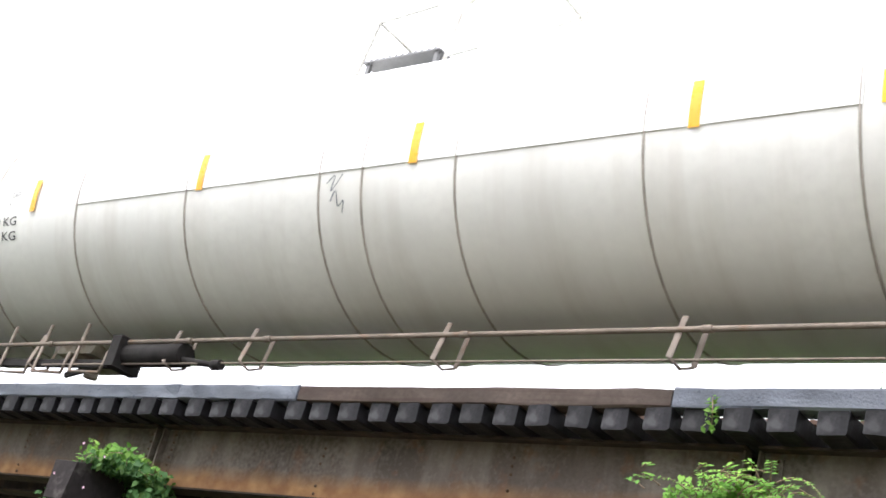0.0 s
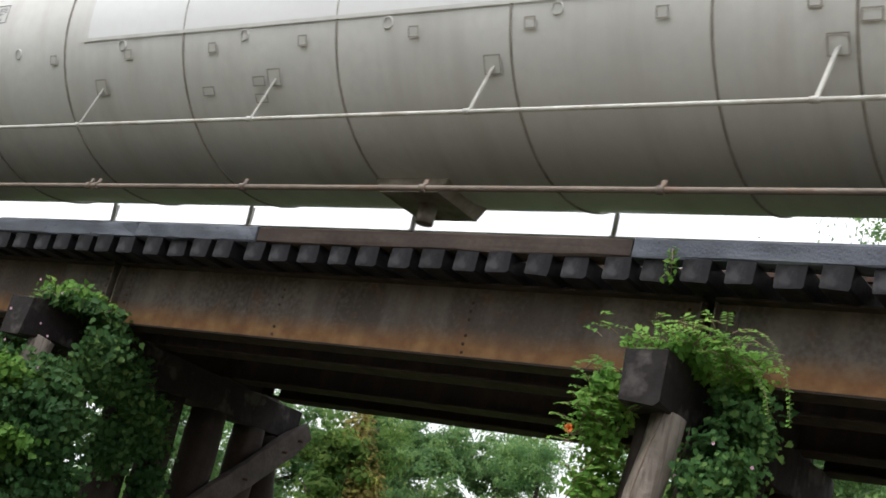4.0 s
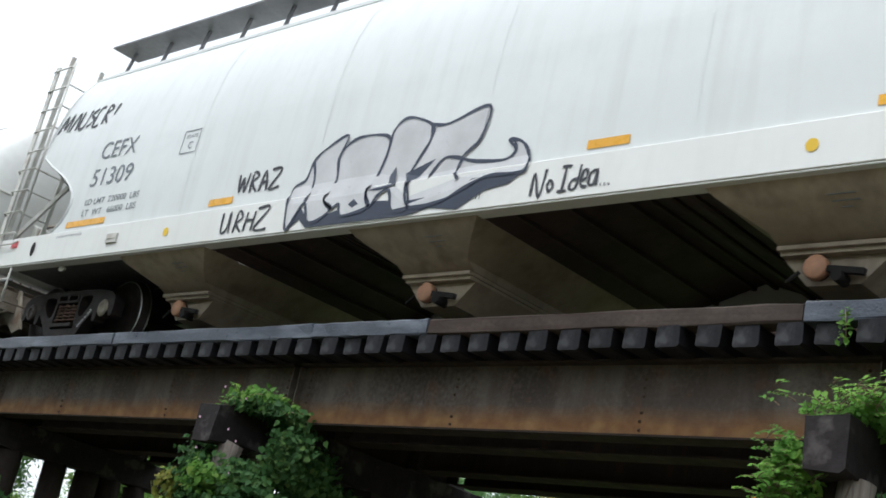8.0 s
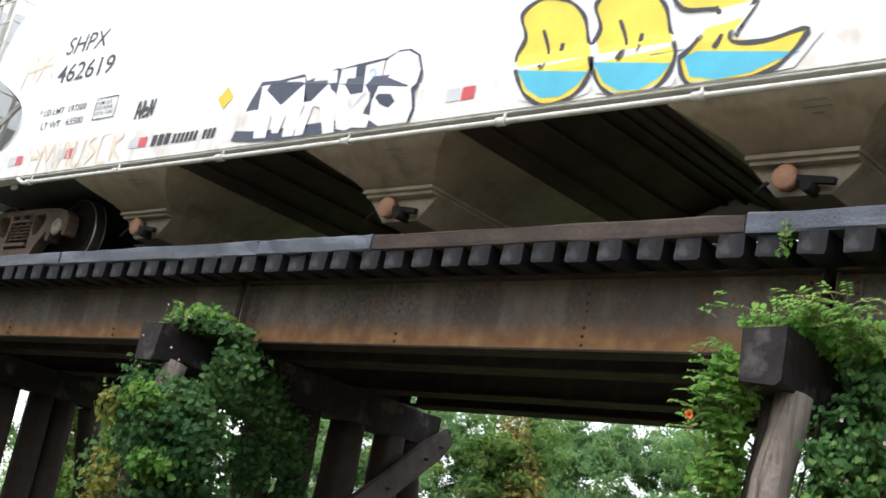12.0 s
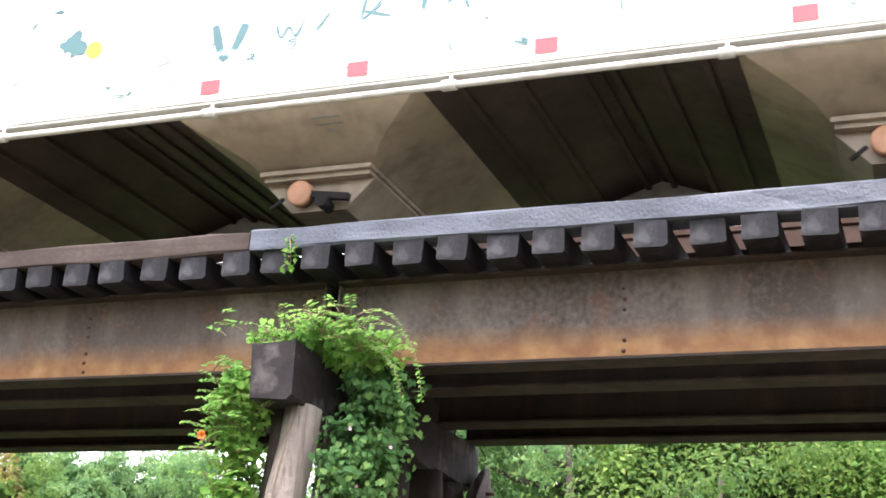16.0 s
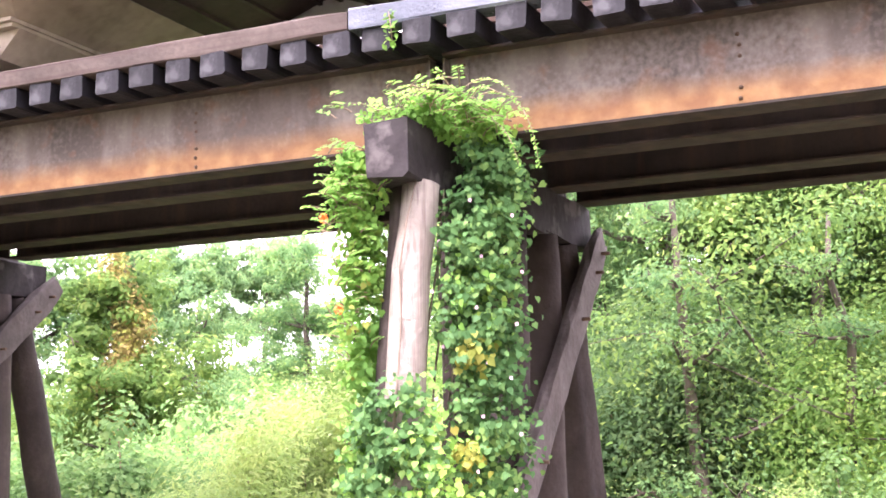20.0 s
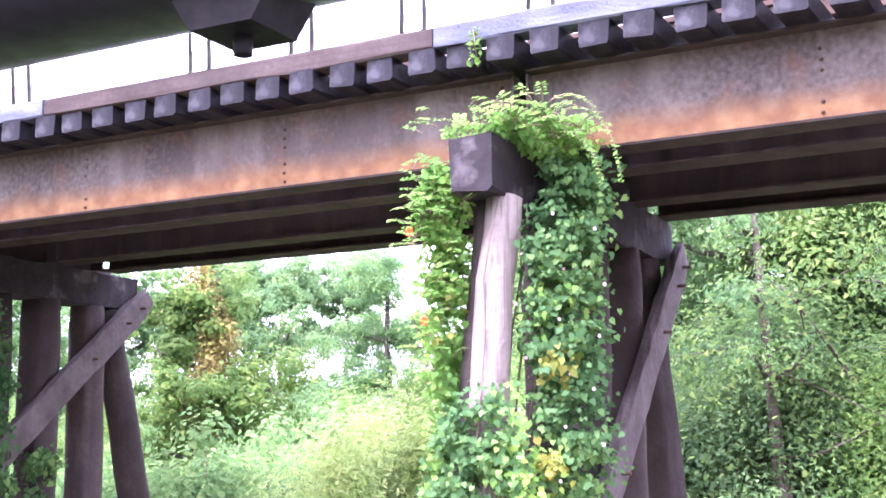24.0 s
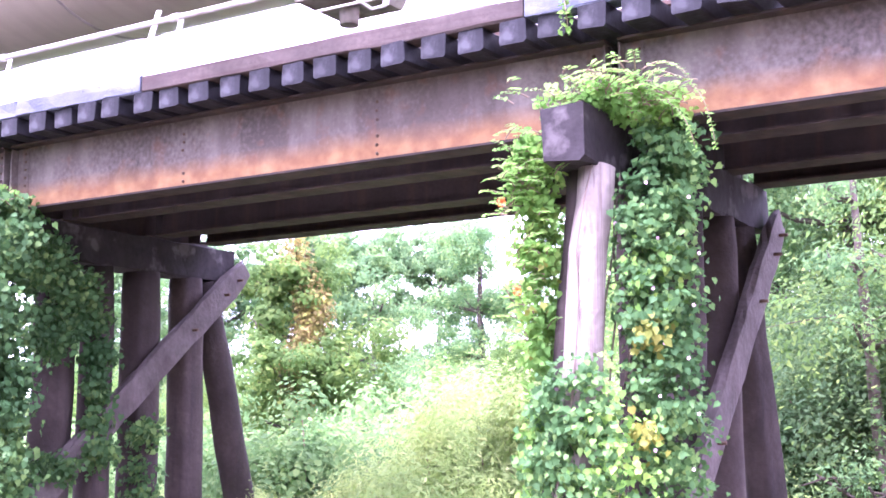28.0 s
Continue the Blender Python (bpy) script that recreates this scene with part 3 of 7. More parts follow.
for bx in BENTS:
    if bx == -10.0:
        bent(-10.2, (7.11, 11.12), [(8.74, 0.195), (9.29, 0.165), (9.86, 0.205), (10.53, 0.19)], (10.80, 0.297), (11.22, 3.54), (7.72, 0.50), True, 0.055)
    elif bx == -3.795:
        bent(-3.855, (7.243, 10.76), [(8.5, 0.18), (9.22, 0.165), (9.90, 0.17)], (10.36, 0.237), (10.74, 3.46), (8.0, 0.45), True)
    else:
        bent(bx - 0.06, (7.243, 11.0), PILES, (10.5, 0.25), (10.9, 3.46), (7.6, 0.5), bx == -16.2)

# deck: ties, guard timbers, rails
deck = thing("bridge_deck", "open timber bridge deck with creosoted ties and guard timbers", "bridge deck", at=pose(0, 0, 0))
for y in (TRACK_Y - 0.755, TRACK_Y + 0.755):
    head = [(-0.036, 0.18), (0.036, 0.18), (0.036, 0.145), (0.009, 0.135), (0.009, 0.03), (0.07, 0.012), (0.07, 0.0), (-0.07, 0.0), (-0.07, 0.012), (-0.009, 0.03), (-0.009, 0.135), (-0.036, 0.145)]
    n = len(head)
    b = Build().add([(x, y + a, TIE_Z + 0.001 + z * 0.995) for x in (-225, 225) for a, z in head], [(i, (i + 1) % n, (i + 1) % n + n, i + n) for i in range(n)])
    part("rail", b, RAIL_STEEL, deck)
CURB_JOINTS = [-24.0, -20.3, -16.6, -13.1, -9.562, -7.997, -4.322, 0.2, 4.3, 8.5, 12.8]
for i in range(len(CURB_JOINTS) - 1):
    a, c = CURB_JOINTS[i], CURB_JOINTS[i + 1]
    brown = abs(a + 7.997) < 0.01
    lift = 0.004 * ((i * 7) % 3)
    b = timber_bar(a + 0.006, c - 0.006, 7.626 + 0.008 * (i % 2), 7.83, TIE_Z - 0.02, 4.652 - lift, 12, 0.006, i)
    part("guard_timber", b, CURB_WOOD if brown else CURB_TAR, deck, "worn brown guard timber" if brown else "tarred blue-black guard timber")
tie_meshes = []
for k in range(6):
    r = random.Random(k)
    b = timber_bar(-1.524, 1.50, -0.105, 0.105, -0.165, 0.0, 2, 0.006, 40 + k)
    b.v = [(q[1], q[0], q[2]) for q in b.v]
    b.f = [f[::-1] for f in b.f]
    tie_meshes.append(b.mesh("tie", TIE))
x = -23.9
while x < 12.5:
    w = rng.uniform(-0.012, 0.012)
    part("tie", tie_meshes[rng.randrange(6)], None, deck, at=pose(x + w, TRACK_Y + rng.uniform(-0.012, 0.03), TIE_Z - 0.021, 0, rng.uniform(-1.5, 1.5), rng.uniform(-0.8, 0.8)))
    x += 0.3245


# ---- leaves ----
def leaf_mesh(name, P, N, size, mat, seed, flat=0.35, long=1.5, hang=0.6, scatter=0.55, way=None, heart=False, slim=False):
    """Many small folded leaves at points P, facing about N."""
    r = np.random.RandomState(seed)
    n = len(P)
    N = N + r.normal(0, scatter, (n, 3))
    N /= np.linalg.norm(N, axis=1, keepdims=True) + 1e-9
    A = r.normal(0, 1, (n, 3)) * (1.0 if way is None else 0.12) + (np.array([0, 0, -hang]) if way is None else way)
    A -= (A * N).sum(1, keepdims=True) * N
    A /= np.linalg.norm(A, axis=1, keepdims=True) + 1e-9
    B = np.cross(N, A)
    s = (size * r.uniform(0.6, 1.35, n))[:, None]
    v = np.stack([P - A * s * 0.5 * long, P - A * s * 0.08 + B * s * 0.5 + N * s * flat * 0.4, P + A * s * 0.5 * long, P - A * s * 0.08 - B * s * 0.5 + N * s * flat * 0.4], 1).reshape(-1, 3)
    i = np.arange(n) * 4
    f = np.stack([np.stack([i, i + 1, i + 2], 1), np.stack([i, i + 2, i + 3], 1)], 1).reshape(-1, 3)
    if slim:        # one pointed blade a leaf
        v = np.stack([P - A * s * 0.5 * long + B * s * 0.36, P - A * s * 0.3 * long - B * s * 0.5, P + A * s * 0.5 * long], 1).reshape(-1, 3)
        f = np.arange(3 * n).reshape(-1, 3)
    if heart:
        L = s * long * 0.5
        lift = N * s * flat * 0.3
        v = np.stack([P - A * L * 0.72, P - A * L * 0.98 + B * s * 0.26 + lift, P - A * L * 0.25 + B * s * 0.5 + lift, P + A * L,
                      P - A * L * 0.25 - B * s * 0.5 + lift, P - A * L * 0.98 - B * s * 0.26 + lift], 1).reshape(-1, 3)
        i = np.arange(n) * 6
        f = np.stack([np.stack([i, i + a, i + a + 1], 1) for a in (1, 2, 3, 4)], 1).reshape(-1, 3)
    me = bpy.data.meshes.new(name)
    me.vertices.add(len(v))
    me.vertices.foreach_set("co", v.ravel())
    me.loops.add(f.size)
    me.loops.foreach_set("vertex_index", f.ravel())
    me.polygons.add(len(f))
    me.polygons.foreach_set("loop_start", np.arange(len(f)) * 3)
    me.polygons.foreach_set("loop_total", np.full(len(f), 3))
    me.materials.append(mat)
    me.update()
    me.validate()
    return me


def shell(r, centre, radii, n, core=0.75):
    """Points near the skin of an ellipsoid, and their outward ways."""
    d = r.normal(0, 1, (n, 3))
    d /= np.linalg.norm(d, axis=1, keepdims=True)
    k = r.uniform(core, 1.08, (n, 1))
    return np.array(centre) + d * np.array(radii) * k, d + np.array([0, 0, 0.35])


def vine(x, label, masses, fronds, flowers, seed, clear=None, gap=-0.25):
    t = thing("vine", label, "vine", "vines on the bents", pose(x, 0, 0))
    r = np.random.RandomState(seed)
    for mat, size, blobs, name in masses:
        P, N = [], []
        for c, rad, n in blobs:
            m = int(n * 3.8)
            d = r.normal(0, 1, (m, 3)) * 0.52
            d = d[np.linalg.norm(d, axis=1) < 1.08]
            w = np.array(c) + d * np.array(rad)       # clumps with dark gaps between
            keep = np.sin(w[:, 0] * 17 + 3 * np.sin(w[:, 2] * 9)) + np.sin(w[:, 2] * 19 + 2 * np.sin(w[:, 1] * 8 + w[:, 0] * 11)) + r.normal(0, 0.35, len(d)) > gap
            d = d[keep]
            at = np.array(c) + d * np.array(rad) + 0.03 * np.sin(d * 23.0)
            deep = at + np.array([-0.02, 0.13, -0.03]) + r.normal(0, 0.05, at.shape)      # leaves behind leaves
            at, d = np.concatenate([at, deep]), np.concatenate([d, d])
            if clear:                                 # the end of the cap stays bare
                (x0, x1), y1, (z0, z1) = clear
                bare = (at[:, 0] > x0) & (at[:, 0] < x1) & (at[:, 1] < y1) & (at[:, 2] > z0) & (at[:, 2] < z1)
                at, d = at[~bare], d[~bare]
            P.append(at)
            N.append(d * 0.5 + np.array([0.15, -0.8, 0.35]))
        ob = part(name, leaf_mesh(name, np.concatenate(P), np.concatenate(N), size, mat, seed + 1, long=1.3, hang=1.5, scatter=0.5, heart=True), None, t)
        ob["kind"] = "stuff"
    # arching fronds with paired leaflets
    P, N, W, stems = [], [], [], Build()
    for start, way, length in fronds:
        pts = []
        w = Vector(way).normalized()
        p = Vector(start)
        steps = max(5, int(length / 0.028))
        for i in range(steps + 1):
            pts.append(p.copy())
            p = p + w * (length / steps)
            w = (w + Vector((0, 0, -0.13))).normalized()
        stems.tube(pts, 0.005, 5, 0, 0.002)
        for i in range(2, steps + 1):
            d = (pts[i] - pts[i - 1]).normalized()
            side = d.cross(Vector((0, 0, 1))).normalized()
            for s in (-1, 1):
                go = (side * s + d * 0.55 + Vector((0, 0, -0.25))).normalized()
                P.append(np.array(pts[i] + go * 0.024))
                N.append(np.array((0.0, -0.45, 0.8)))
                W.append(np.array(go))
    if P:
        ob = part("frond_leaves", leaf_mesh("frond_leaves", np.array(P), np.array(N) * 2.0, 0.022, LEAF_FRESH, seed + 2, long=2.3, scatter=0.3, way=np.array(W)), None, t, "bright green pinnate leaves")
        ob["kind"] = "stuff"
    q = random.Random(seed)
    for i in range(5):
        y0, s = q.uniform(7.38, 8.3), q.uniform(-0.08, 0.22)
        pts = [(s + 0.03 * math.sin(k * 1.3 + i) + q.uniform(-0.01, 0.01) - 0.014 * k, y0 - 0.032 * k + 0.03 * math.sin(k * 2 + i), 3.4 - 0.3 * k) for k in range(11)]
        part("stem", Build().tube(pts, 0.006, 5, 0, 0.011), TWIG, t, "pale twining stem")
    if fronds:
        part("frond_stalk", stems, STEM, t)["kind"] = "stuff"
    for mat, size, spots in flowers:
        for c in spots:
            b = Build()
            for k in range(5):
                a = 2 * math.pi * k / 5
                b.lathe([(-size * 0.9, size * 0.12), (-size * 0.3, size * 0.3), (0, size * 0.75)], 7, at=(0, 0, 0)) if k == 0 else b.add(
                    [(math.cos(a) * size * 0.5, 0, math.sin(a) * size * 0.5), (math.cos(a - 0.5) * size, -size * 0.15, math.sin(a - 0.5) * size), (math.cos(a + 0.5) * size, -size * 0.15, math.sin(a + 0.5) * size)], [(0, 1, 2)])
            part("flower", b, mat, t, at=pose(*c, 180, 0, 30))


def fronds_round(r, centre, spread, n, length):
    out = []
    for _ in range(n):
        a = r.uniform(-1.0, 1.0)
        out.append(((centre[0] + r.gauss(0, spread[0]), centre[1] + r.gauss(0, spread[1]), centre[2] + r.gauss(0, spread[2])),
                    (math.sin(a * 1.7), -abs(math.cos(a)) * 0.8, r.uniform(0.0, 0.9)), length * r.uniform(0.6, 1.2)))
    return out


rv = random.Random(3)
vine(BENTS[3], "lush trumpet vine climbing over the cap and a bleached pile", [
    (LEAF_VINE, 0.039, [((0.40, 7.90, 3.5), (0.2, 0.28, 0.26), 650), ((0.38, 7.72, 3.0), (0.22, 0.32, 0.40), 1250), ((0.36, 7.75, 2.45), (0.24, 0.32, 0.55), 1100), ((0.38, 7.8, 1.75), (0.24, 0.34, 0.55), 620),
                         ((0.02, 7.18, 1.60), (0.30, 0.18, 0.52), 1000), ((0.12, 7.25, 0.85), (0.42, 0.34, 0.55), 900), ((0.40, 7.85, 1.0), (0.24, 0.36, 0.6), 420), ((-0.28, 7.42, 1.4), (0.17, 0.22, 0.55), 330)], "pile_leaves"),
    (LEAF_FRESH, 0.041, [((-0.02, 7.62, 3.82), (0.34, 0.34, 0.09), 380), ((0.32, 7.72, 3.80), (0.26, 0.26, 0.12), 230), ((-0.36, 7.42, 3.36), (0.14, 0.2, 0.28), 330), ((-0.36, 7.50, 2.80), (0.14, 0.2, 0.42), 420), ((-0.33, 7.52, 2.15), (0.15, 0.22, 0.45), 340), ((-0.32, 7.48, 1.45), (0.17, 0.22, 0.45), 240), ((0.36, 7.62, 2.62), (0.2, 0.2, 0.3), 90), ((0.2, 7.25, 1.5), (0.35, 0.2, 0.6), 170)], "cap_leaves"),
    (LEAF_YELLOW, 0.045, [((0.44, 7.52, 2.25), (0.12, 0.12, 0.12), 34), ((0.36, 7.5, 1.66), (0.10, 0.1, 0.12), 14), ((-0.30, 7.3, 2.5), (0.06, 0.1, 0.45), 9)], "yellowing_leaves"),
], fronds_round(rv, (0.17, 7.5, 3.84), (0.20, 0.16, 0.04), 90, 0.17) + fronds_round(rv, (-0.38, 7.36, 3.30), (0.08, 0.1, 0.17), 80, 0.15) + fronds_round(rv, (-0.36, 7.4, 2.7), (0.07, 0.1, 0.45), 60, 0.14) + fronds_round(rv, (0.5, 7.6, 3.78), (0.12, 0.12, 0.06), 40, 0.17) + [((0.5, 7.5, 3.88), (1, -0.1, 0.22), 0.72), ((0.45, 7.45, 3.72), (1, -0.2, 0.12), 0.55), ((0.4, 7.5, 3.95), (0.8, -0.1, 0.4), 0.4)],
    [(FLOWER_ORANGE, 0.035, [(-0.46, 7.2, 3.13), (-0.36, 7.22, 2.55)]),
     (FLOWER_PINK, 0.013, [(0.45 + 0.3 * math.sin(i * 2.1), 7.42 + 0.05 * (i % 5), 3.2 - 0.11 * i) for i in range(22)])], 11, gap=0.0)
vine(BENTS[2], "dense dark vine cloaking the end of the bent", [
    (LEAF_VINE, 0.052, [((0.08, 7.62, 3.74), (0.32, 0.42, 0.12), 500), ((0.36, 7.55, 3.36), (0.24, 0.34, 0.34), 850), ((-0.34, 7.4, 3.05), (0.27, 0.35, 0.45), 850), ((0.10, 7.35, 2.70), (0.60, 0.40, 0.52), 1900), ((0.15, 7.5, 2.0), (0.62, 0.42, 0.65), 1500), ((0.1, 7.5, 1.2), (0.8, 0.45, 0.7), 1200), ((-0.75, 7.6, 2.3), (0.4, 0.45, 0.5), 500),
                         ((0.17, 8.15, 3.25), (0.13, 0.34, 0.36), 620), ((0.14, 8.6, 2.95), (0.12, 0.36, 0.32), 700), ((0.14, 8.32, 2.62), (0.11, 0.28, 0.26), 330), ((0.10, 8.95, 2.45), (0.07, 0.13, 0.45), 330), ((0.10, 8.97, 1.85), (0.07, 0.11, 0.5), 260),
                         ((0.17, 8.96, 1.55), (0.09, 0.18, 0.16), 130), ((0.2, 8.4, 1.38), (0.11, 0.3, 0.12), 110), ((0.05, 9.66, 1.68), (0.08, 0.14, 0.2), 120), ((0.0, 9.7, 1.05), (0.1, 0.2, 0.4), 260)], "pile_leaves"),
    (LEAF_FRESH, 0.050, [((0.0, 7.55, 3.84), (0.30, 0.35, 0.06), 260), ((0.42, 7.05, 2.35), (0.20, 0.13, 0.11), 230), ((0.12, 7.0, 2.95), (0.2, 0.15, 0.15), 160), ((-0.25, 7.2, 3.35), (0.12, 0.1, 0.2), 120)], "young_leaves"),
    (LEAF_YELLOW, 0.05, [((-0.45, 7.05, 2.85), (0.18, 0.1, 0.16), 60), ((-0.2, 7.0, 2.2), (0.25, 0.1, 0.3), 70), ((-0.1, 7.0, 1.7), (0.3, 0.1, 0.25), 60)], "yellowing_leaves"),
], fronds_round(rv, (0.1, 7.45, 3.76), (0.22, 0.2, 0.04), 24, 0.12),
    [(FLOWER_PINK, 0.013, [(0.3 * math.sin(i * 1.7), 7.12 + 0.05 * (i % 3), 3.85 - 0.10 * i) for i in range(18)])], 12, ((-0.42, 0.50), 7.72, (3.20, 3.68)))
vine(BENTS[1], "vine clinging to the foot of the bent", [
    (LEAF_VINE, 0.08, [((0.2, 7.8, 2.2), (0.5, 0.5, 0.9), 1200), ((0.2, 7.7, 1.2), (0.7, 0.6, 0.8), 1000)], "pile_leaves")], [], [], 13)
# the sprig growing between the ties
sprig = thing("weed_sprig", "small green weed sprouting between the ties", "weed", at=pose(-3.97, 7.595, 4.43) @ Matrix.Diagonal((0.8, 0.8, 0.8, 1)))
P = np.array([(0.05 * math.sin(i * 2.3), -0.03 + 0.01 * (i % 3), 0.17 - 0.013 * i) for i in range(26)])
part("sprig_leaves", leaf_mesh("sprig_leaves", P, np.tile(np.array([0.0, -0.8, 0.5]), (26, 1)), 0.045, LEAF_FRESH, 5), None, sprig)
part("sprig_stem", Build().tube([(0, 0.02, -0.12), (0.01, -0.02, 0.0), (-0.01, -0.03, 0.16)], 0.004, 5), STEM, sprig)


# ---- trees and undergrowth beyond the trestle ----
def tree(label, height, spread, n_leaf, leaf, size, seed, gap=0.5, rust=0):
    t = thing("tree", label, "tree", "trees beyond the trestle")
    r = random.Random(seed)
    nr = np.random.RandomState(seed)
    b = Build()
    top = Vector((r.uniform(-0.5, 0.5), r.uniform(-0.5, 0.5), height * 0.82))
    trunk = [Vector((0, 0, -0.1)).lerp(top, k / 6) + Vector((r.uniform(-0.15, 0.15), r.uniform(-0.15, 0.15), 0)) * (k > 0) for k in range(7)]
    b.tube(trunk, height * 0.018, 8, 0, 0.03)
    clumps = []
    for k in range(17):
        s = r.uniform(0.20, 0.99)
        base = trunk[min(6, int(s * 6))]
        a = k * 2.4 + r.uniform(-0.4, 0.4)
        ln = spread * (1.15 - 0.75 * s) * r.uniform(0.6, 1.15)
        end = base + Vector((math.cos(a) * ln, math.sin(a) * ln, ln * r.uniform(0.15, 0.6)))
        mid = base.lerp(end, 0.5) + Vector((0, 0, -0.08 * ln))
        b.tube([base, mid, end], height * 0.006, 5, 0, 0.012)
        for _ in range(11):
            q = mid.lerp(end, r.uniform(-0.2, 1.15)) + Vector((r.gauss(0, 0.5), r.gauss(0, 0.5), r.gauss(0.1, 0.38))) * ln * 0.62
            if r.random() < 0.4:
                b.tube([mid.lerp(end, r.uniform(0.2, 0.9)), q], 0.016, 4, 0, 0.005)
            clumps.append((q, ln))
    for _ in range(16):
        clumps.append((top + Vector((r.gauss(0, 0.6), r.gauss(0, 0.6), r.uniform(-0.6, 0.15) * height * 0.18)), spread * 0.7))
    part("trunk", b, BARK, t)
    P, N = [], []
    per = n_leaf // len(clumps)
    for c, ln in clumps:
        rad = max(0.16, ln * gap * 0.24) * r.uniform(0.5, 1.4)
        d = nr.normal(0, 1, (per, 3))
        P.append(np.array(c) + d * np.array((rad, rad, rad * 0.62)))
        N.append(d * 0.7 + np.array((0, -0.15, 0.75)))
    ob = part("crown", leaf_mesh("crown", np.concatenate(P), np.concatenate(N), size, leaf, seed, long=1.5, scatter=0.42, slim=True), None, t)
    ob["kind"] = "stuff"
    if rust:
        p, q = shell(nr, (0, 0, height * 0.60), (0.46, 0.46, height * 0.33), 6500, 0.3)
        p[:, :2] += 0.16 * np.sin(p[:, 2:3] * np.array([1.7, 2.3]))
        ob = part("climbing_vine", leaf_mesh("climbing_vine", p, q, 0.068, LEAF_RUSTY, seed + 3), None, t, "rust-brown and yellow vine leaves")
        ob["kind"] = "stuff"
    return t


def from_eye(yaw, dist):
    return -math.sin(radians(yaw)) * dist, math.cos(radians(yaw)) * dist


def plant(source, spots, seed):
    r = random.Random(seed)
    first = True
    for yaw, dist, k in spots:
        px, py = from_eye(yaw, dist)
        m = pose(px, py, 0, 0, 0, r.uniform(0, 360)) @ Matrix.Diagonal((k, k, k * r.uniform(0.92, 1.08), 1))
        if first:
            source.matrix_basis = m
            first = False
        else:
            c = copy_thing(source, Matrix())
            c.matrix_basis = m


oak = tree("broad green hardwood tree at the wood's edge", 9.0, 3.2, 78000, LEAF_TREE, 0.060, 21, 0.85)
plant(oak, [(2, 21, 1.0), (9.5, 19, 1.0), (6, 27, 1.35), (13, 28, 1.4), (19.5, 30, 1.3), (0, 29, 1.35), (56, 38, 1.0)], 1)
ash = tree("tall leafy tree with dark shaded foliage", 11.0, 2.6, 64000, LEAF_DARK, 0.062, 22, 0.8)
plant(ash, [(15.8, 20.5, 1.0), (11, 23.5, 1.0), (18.2, 24, 1.0), (5, 23, 0.95), (22.5, 33, 1.15), (30.5, 38, 0.95), (-2, 25, 1.05), (47, 42, 0.8), (56, 44, 0.9), (26, 36, 1.1)], 2)
locust = tree("airy tree with sky showing through its crown", 10.0, 3.0, 34000, LEAF_DARK, 0.10, 23, 0.5)
plant(locust, [(35.6, 42, 1.0), (37.9, 46, 1.05), (42.3, 44, 1.05), (33.2, 47, 1.05), (45.2, 38, 0.95), (50, 45, 1.0), (64, 40, 1.0)], 3)
viney = tree("slender tree wrapped in rust-brown climbing vine", 7.6, 1.9, 26000, LEAF_TREE, 0.095, 24, 0.7, rust=1)
plant(viney, [(38.9, 27, 0.96), (57.5, 30, 0.8)], 4)


def shrub(label, radii, n, leaf, size, seed, bumps=9, long=1.3, up=0.0, heart=False):
    t = thing("shrub", label, "shrub", "undergrowth beyond the trestle")
    r = random.Random(seed)
    nr = np.random.RandomState(seed)
    P, N = [], []
    b = Build()
    for k in range(bumps):
        a, d = r.uniform(0, 6.28), math.sqrt(r.random())
        c = (math.cos(a) * d * radii[0] * 0.8, math.sin(a) * d * radii[1] * 0.8, radii[2] * (0.98 - 0.6 * d) * r.uniform(0.45, 1.0))
        q = r.uniform(0.09, 0.20)
        m = n // bumps
        way = nr.normal(0, 1, (m, 3))
        p = np.array(c) + way * np.array((radii[0] * q, radii[1] * q, radii[2] * q * (0.6 if not up else 0.9)))
        p[:, 2] = np.abs(p[:, 2]) + 0.02
        P.append(p)
        N.append(way * 0.7 + np.array((0, 0, 0.7)))
        if k % 2 == 0:
            b.tube([(c[0] * 0.2, c[1] * 0.2, -0.05), (c[0] * 0.6, c[1] * 0.6, c[2] * 0.6), c], 0.025, 5, 0, 0.006)
    P, N = np.concatenate(P), np.concatenate(N)
    way = None
    if up:
        way = nr.normal(0, 0.45, P.shape) + np.array((0, 0, up))
    ob = part("leaves", leaf_mesh("leaves", P, N, size, leaf, seed, long=long, way=way, scatter=0.42, heart=heart, slim=not heart), None, t)
    ob["kind"] = "stuff"
    part("stem", b, STEM, t)["kind"] = "stuff"
    return t


mound = shrub("mound of broad-leaved creeper", (2.0, 1.8, 2.3), 11000, LEAF_KUDZU, 0.072, 31, 60, heart=True)
plant(mound, [(38.4, 18, 1.0), (36.2, 19.5, 1.0), (42.0, 20, 0.95), (46.5, 26, 1.1), (34.0, 24, 1.2), (13, 16.5, 0.6), (8.5, 15.5, 0.75), (3, 15, 0.9), (19, 18, 0.6), (50, 24, 0.9), (55, 26, 1.0), (61, 24, 1.0), (30, 25, 1.1), (25, 22, 1.1)], 5)
weeds = shrub("tall pale green weeds", (1.7, 1.2, 2.0), 24000, LEAF_WEED, 0.030, 32, 60, 3.2, 0.5)
plant(weeds, [(33.0, 14, 0.95), (30.0, 14.5, 1.15), (36.6, 14.5, 0.62), (27.5, 16, 1.2), (41.0, 15.5, 0.5), (24, 15, 1.05), (21, 15, 0.8), (11, 14.5, 0.6), (5, 14.2, 0.7), (31.5, 19, 1.3), (45, 16, 0.5)], 6)
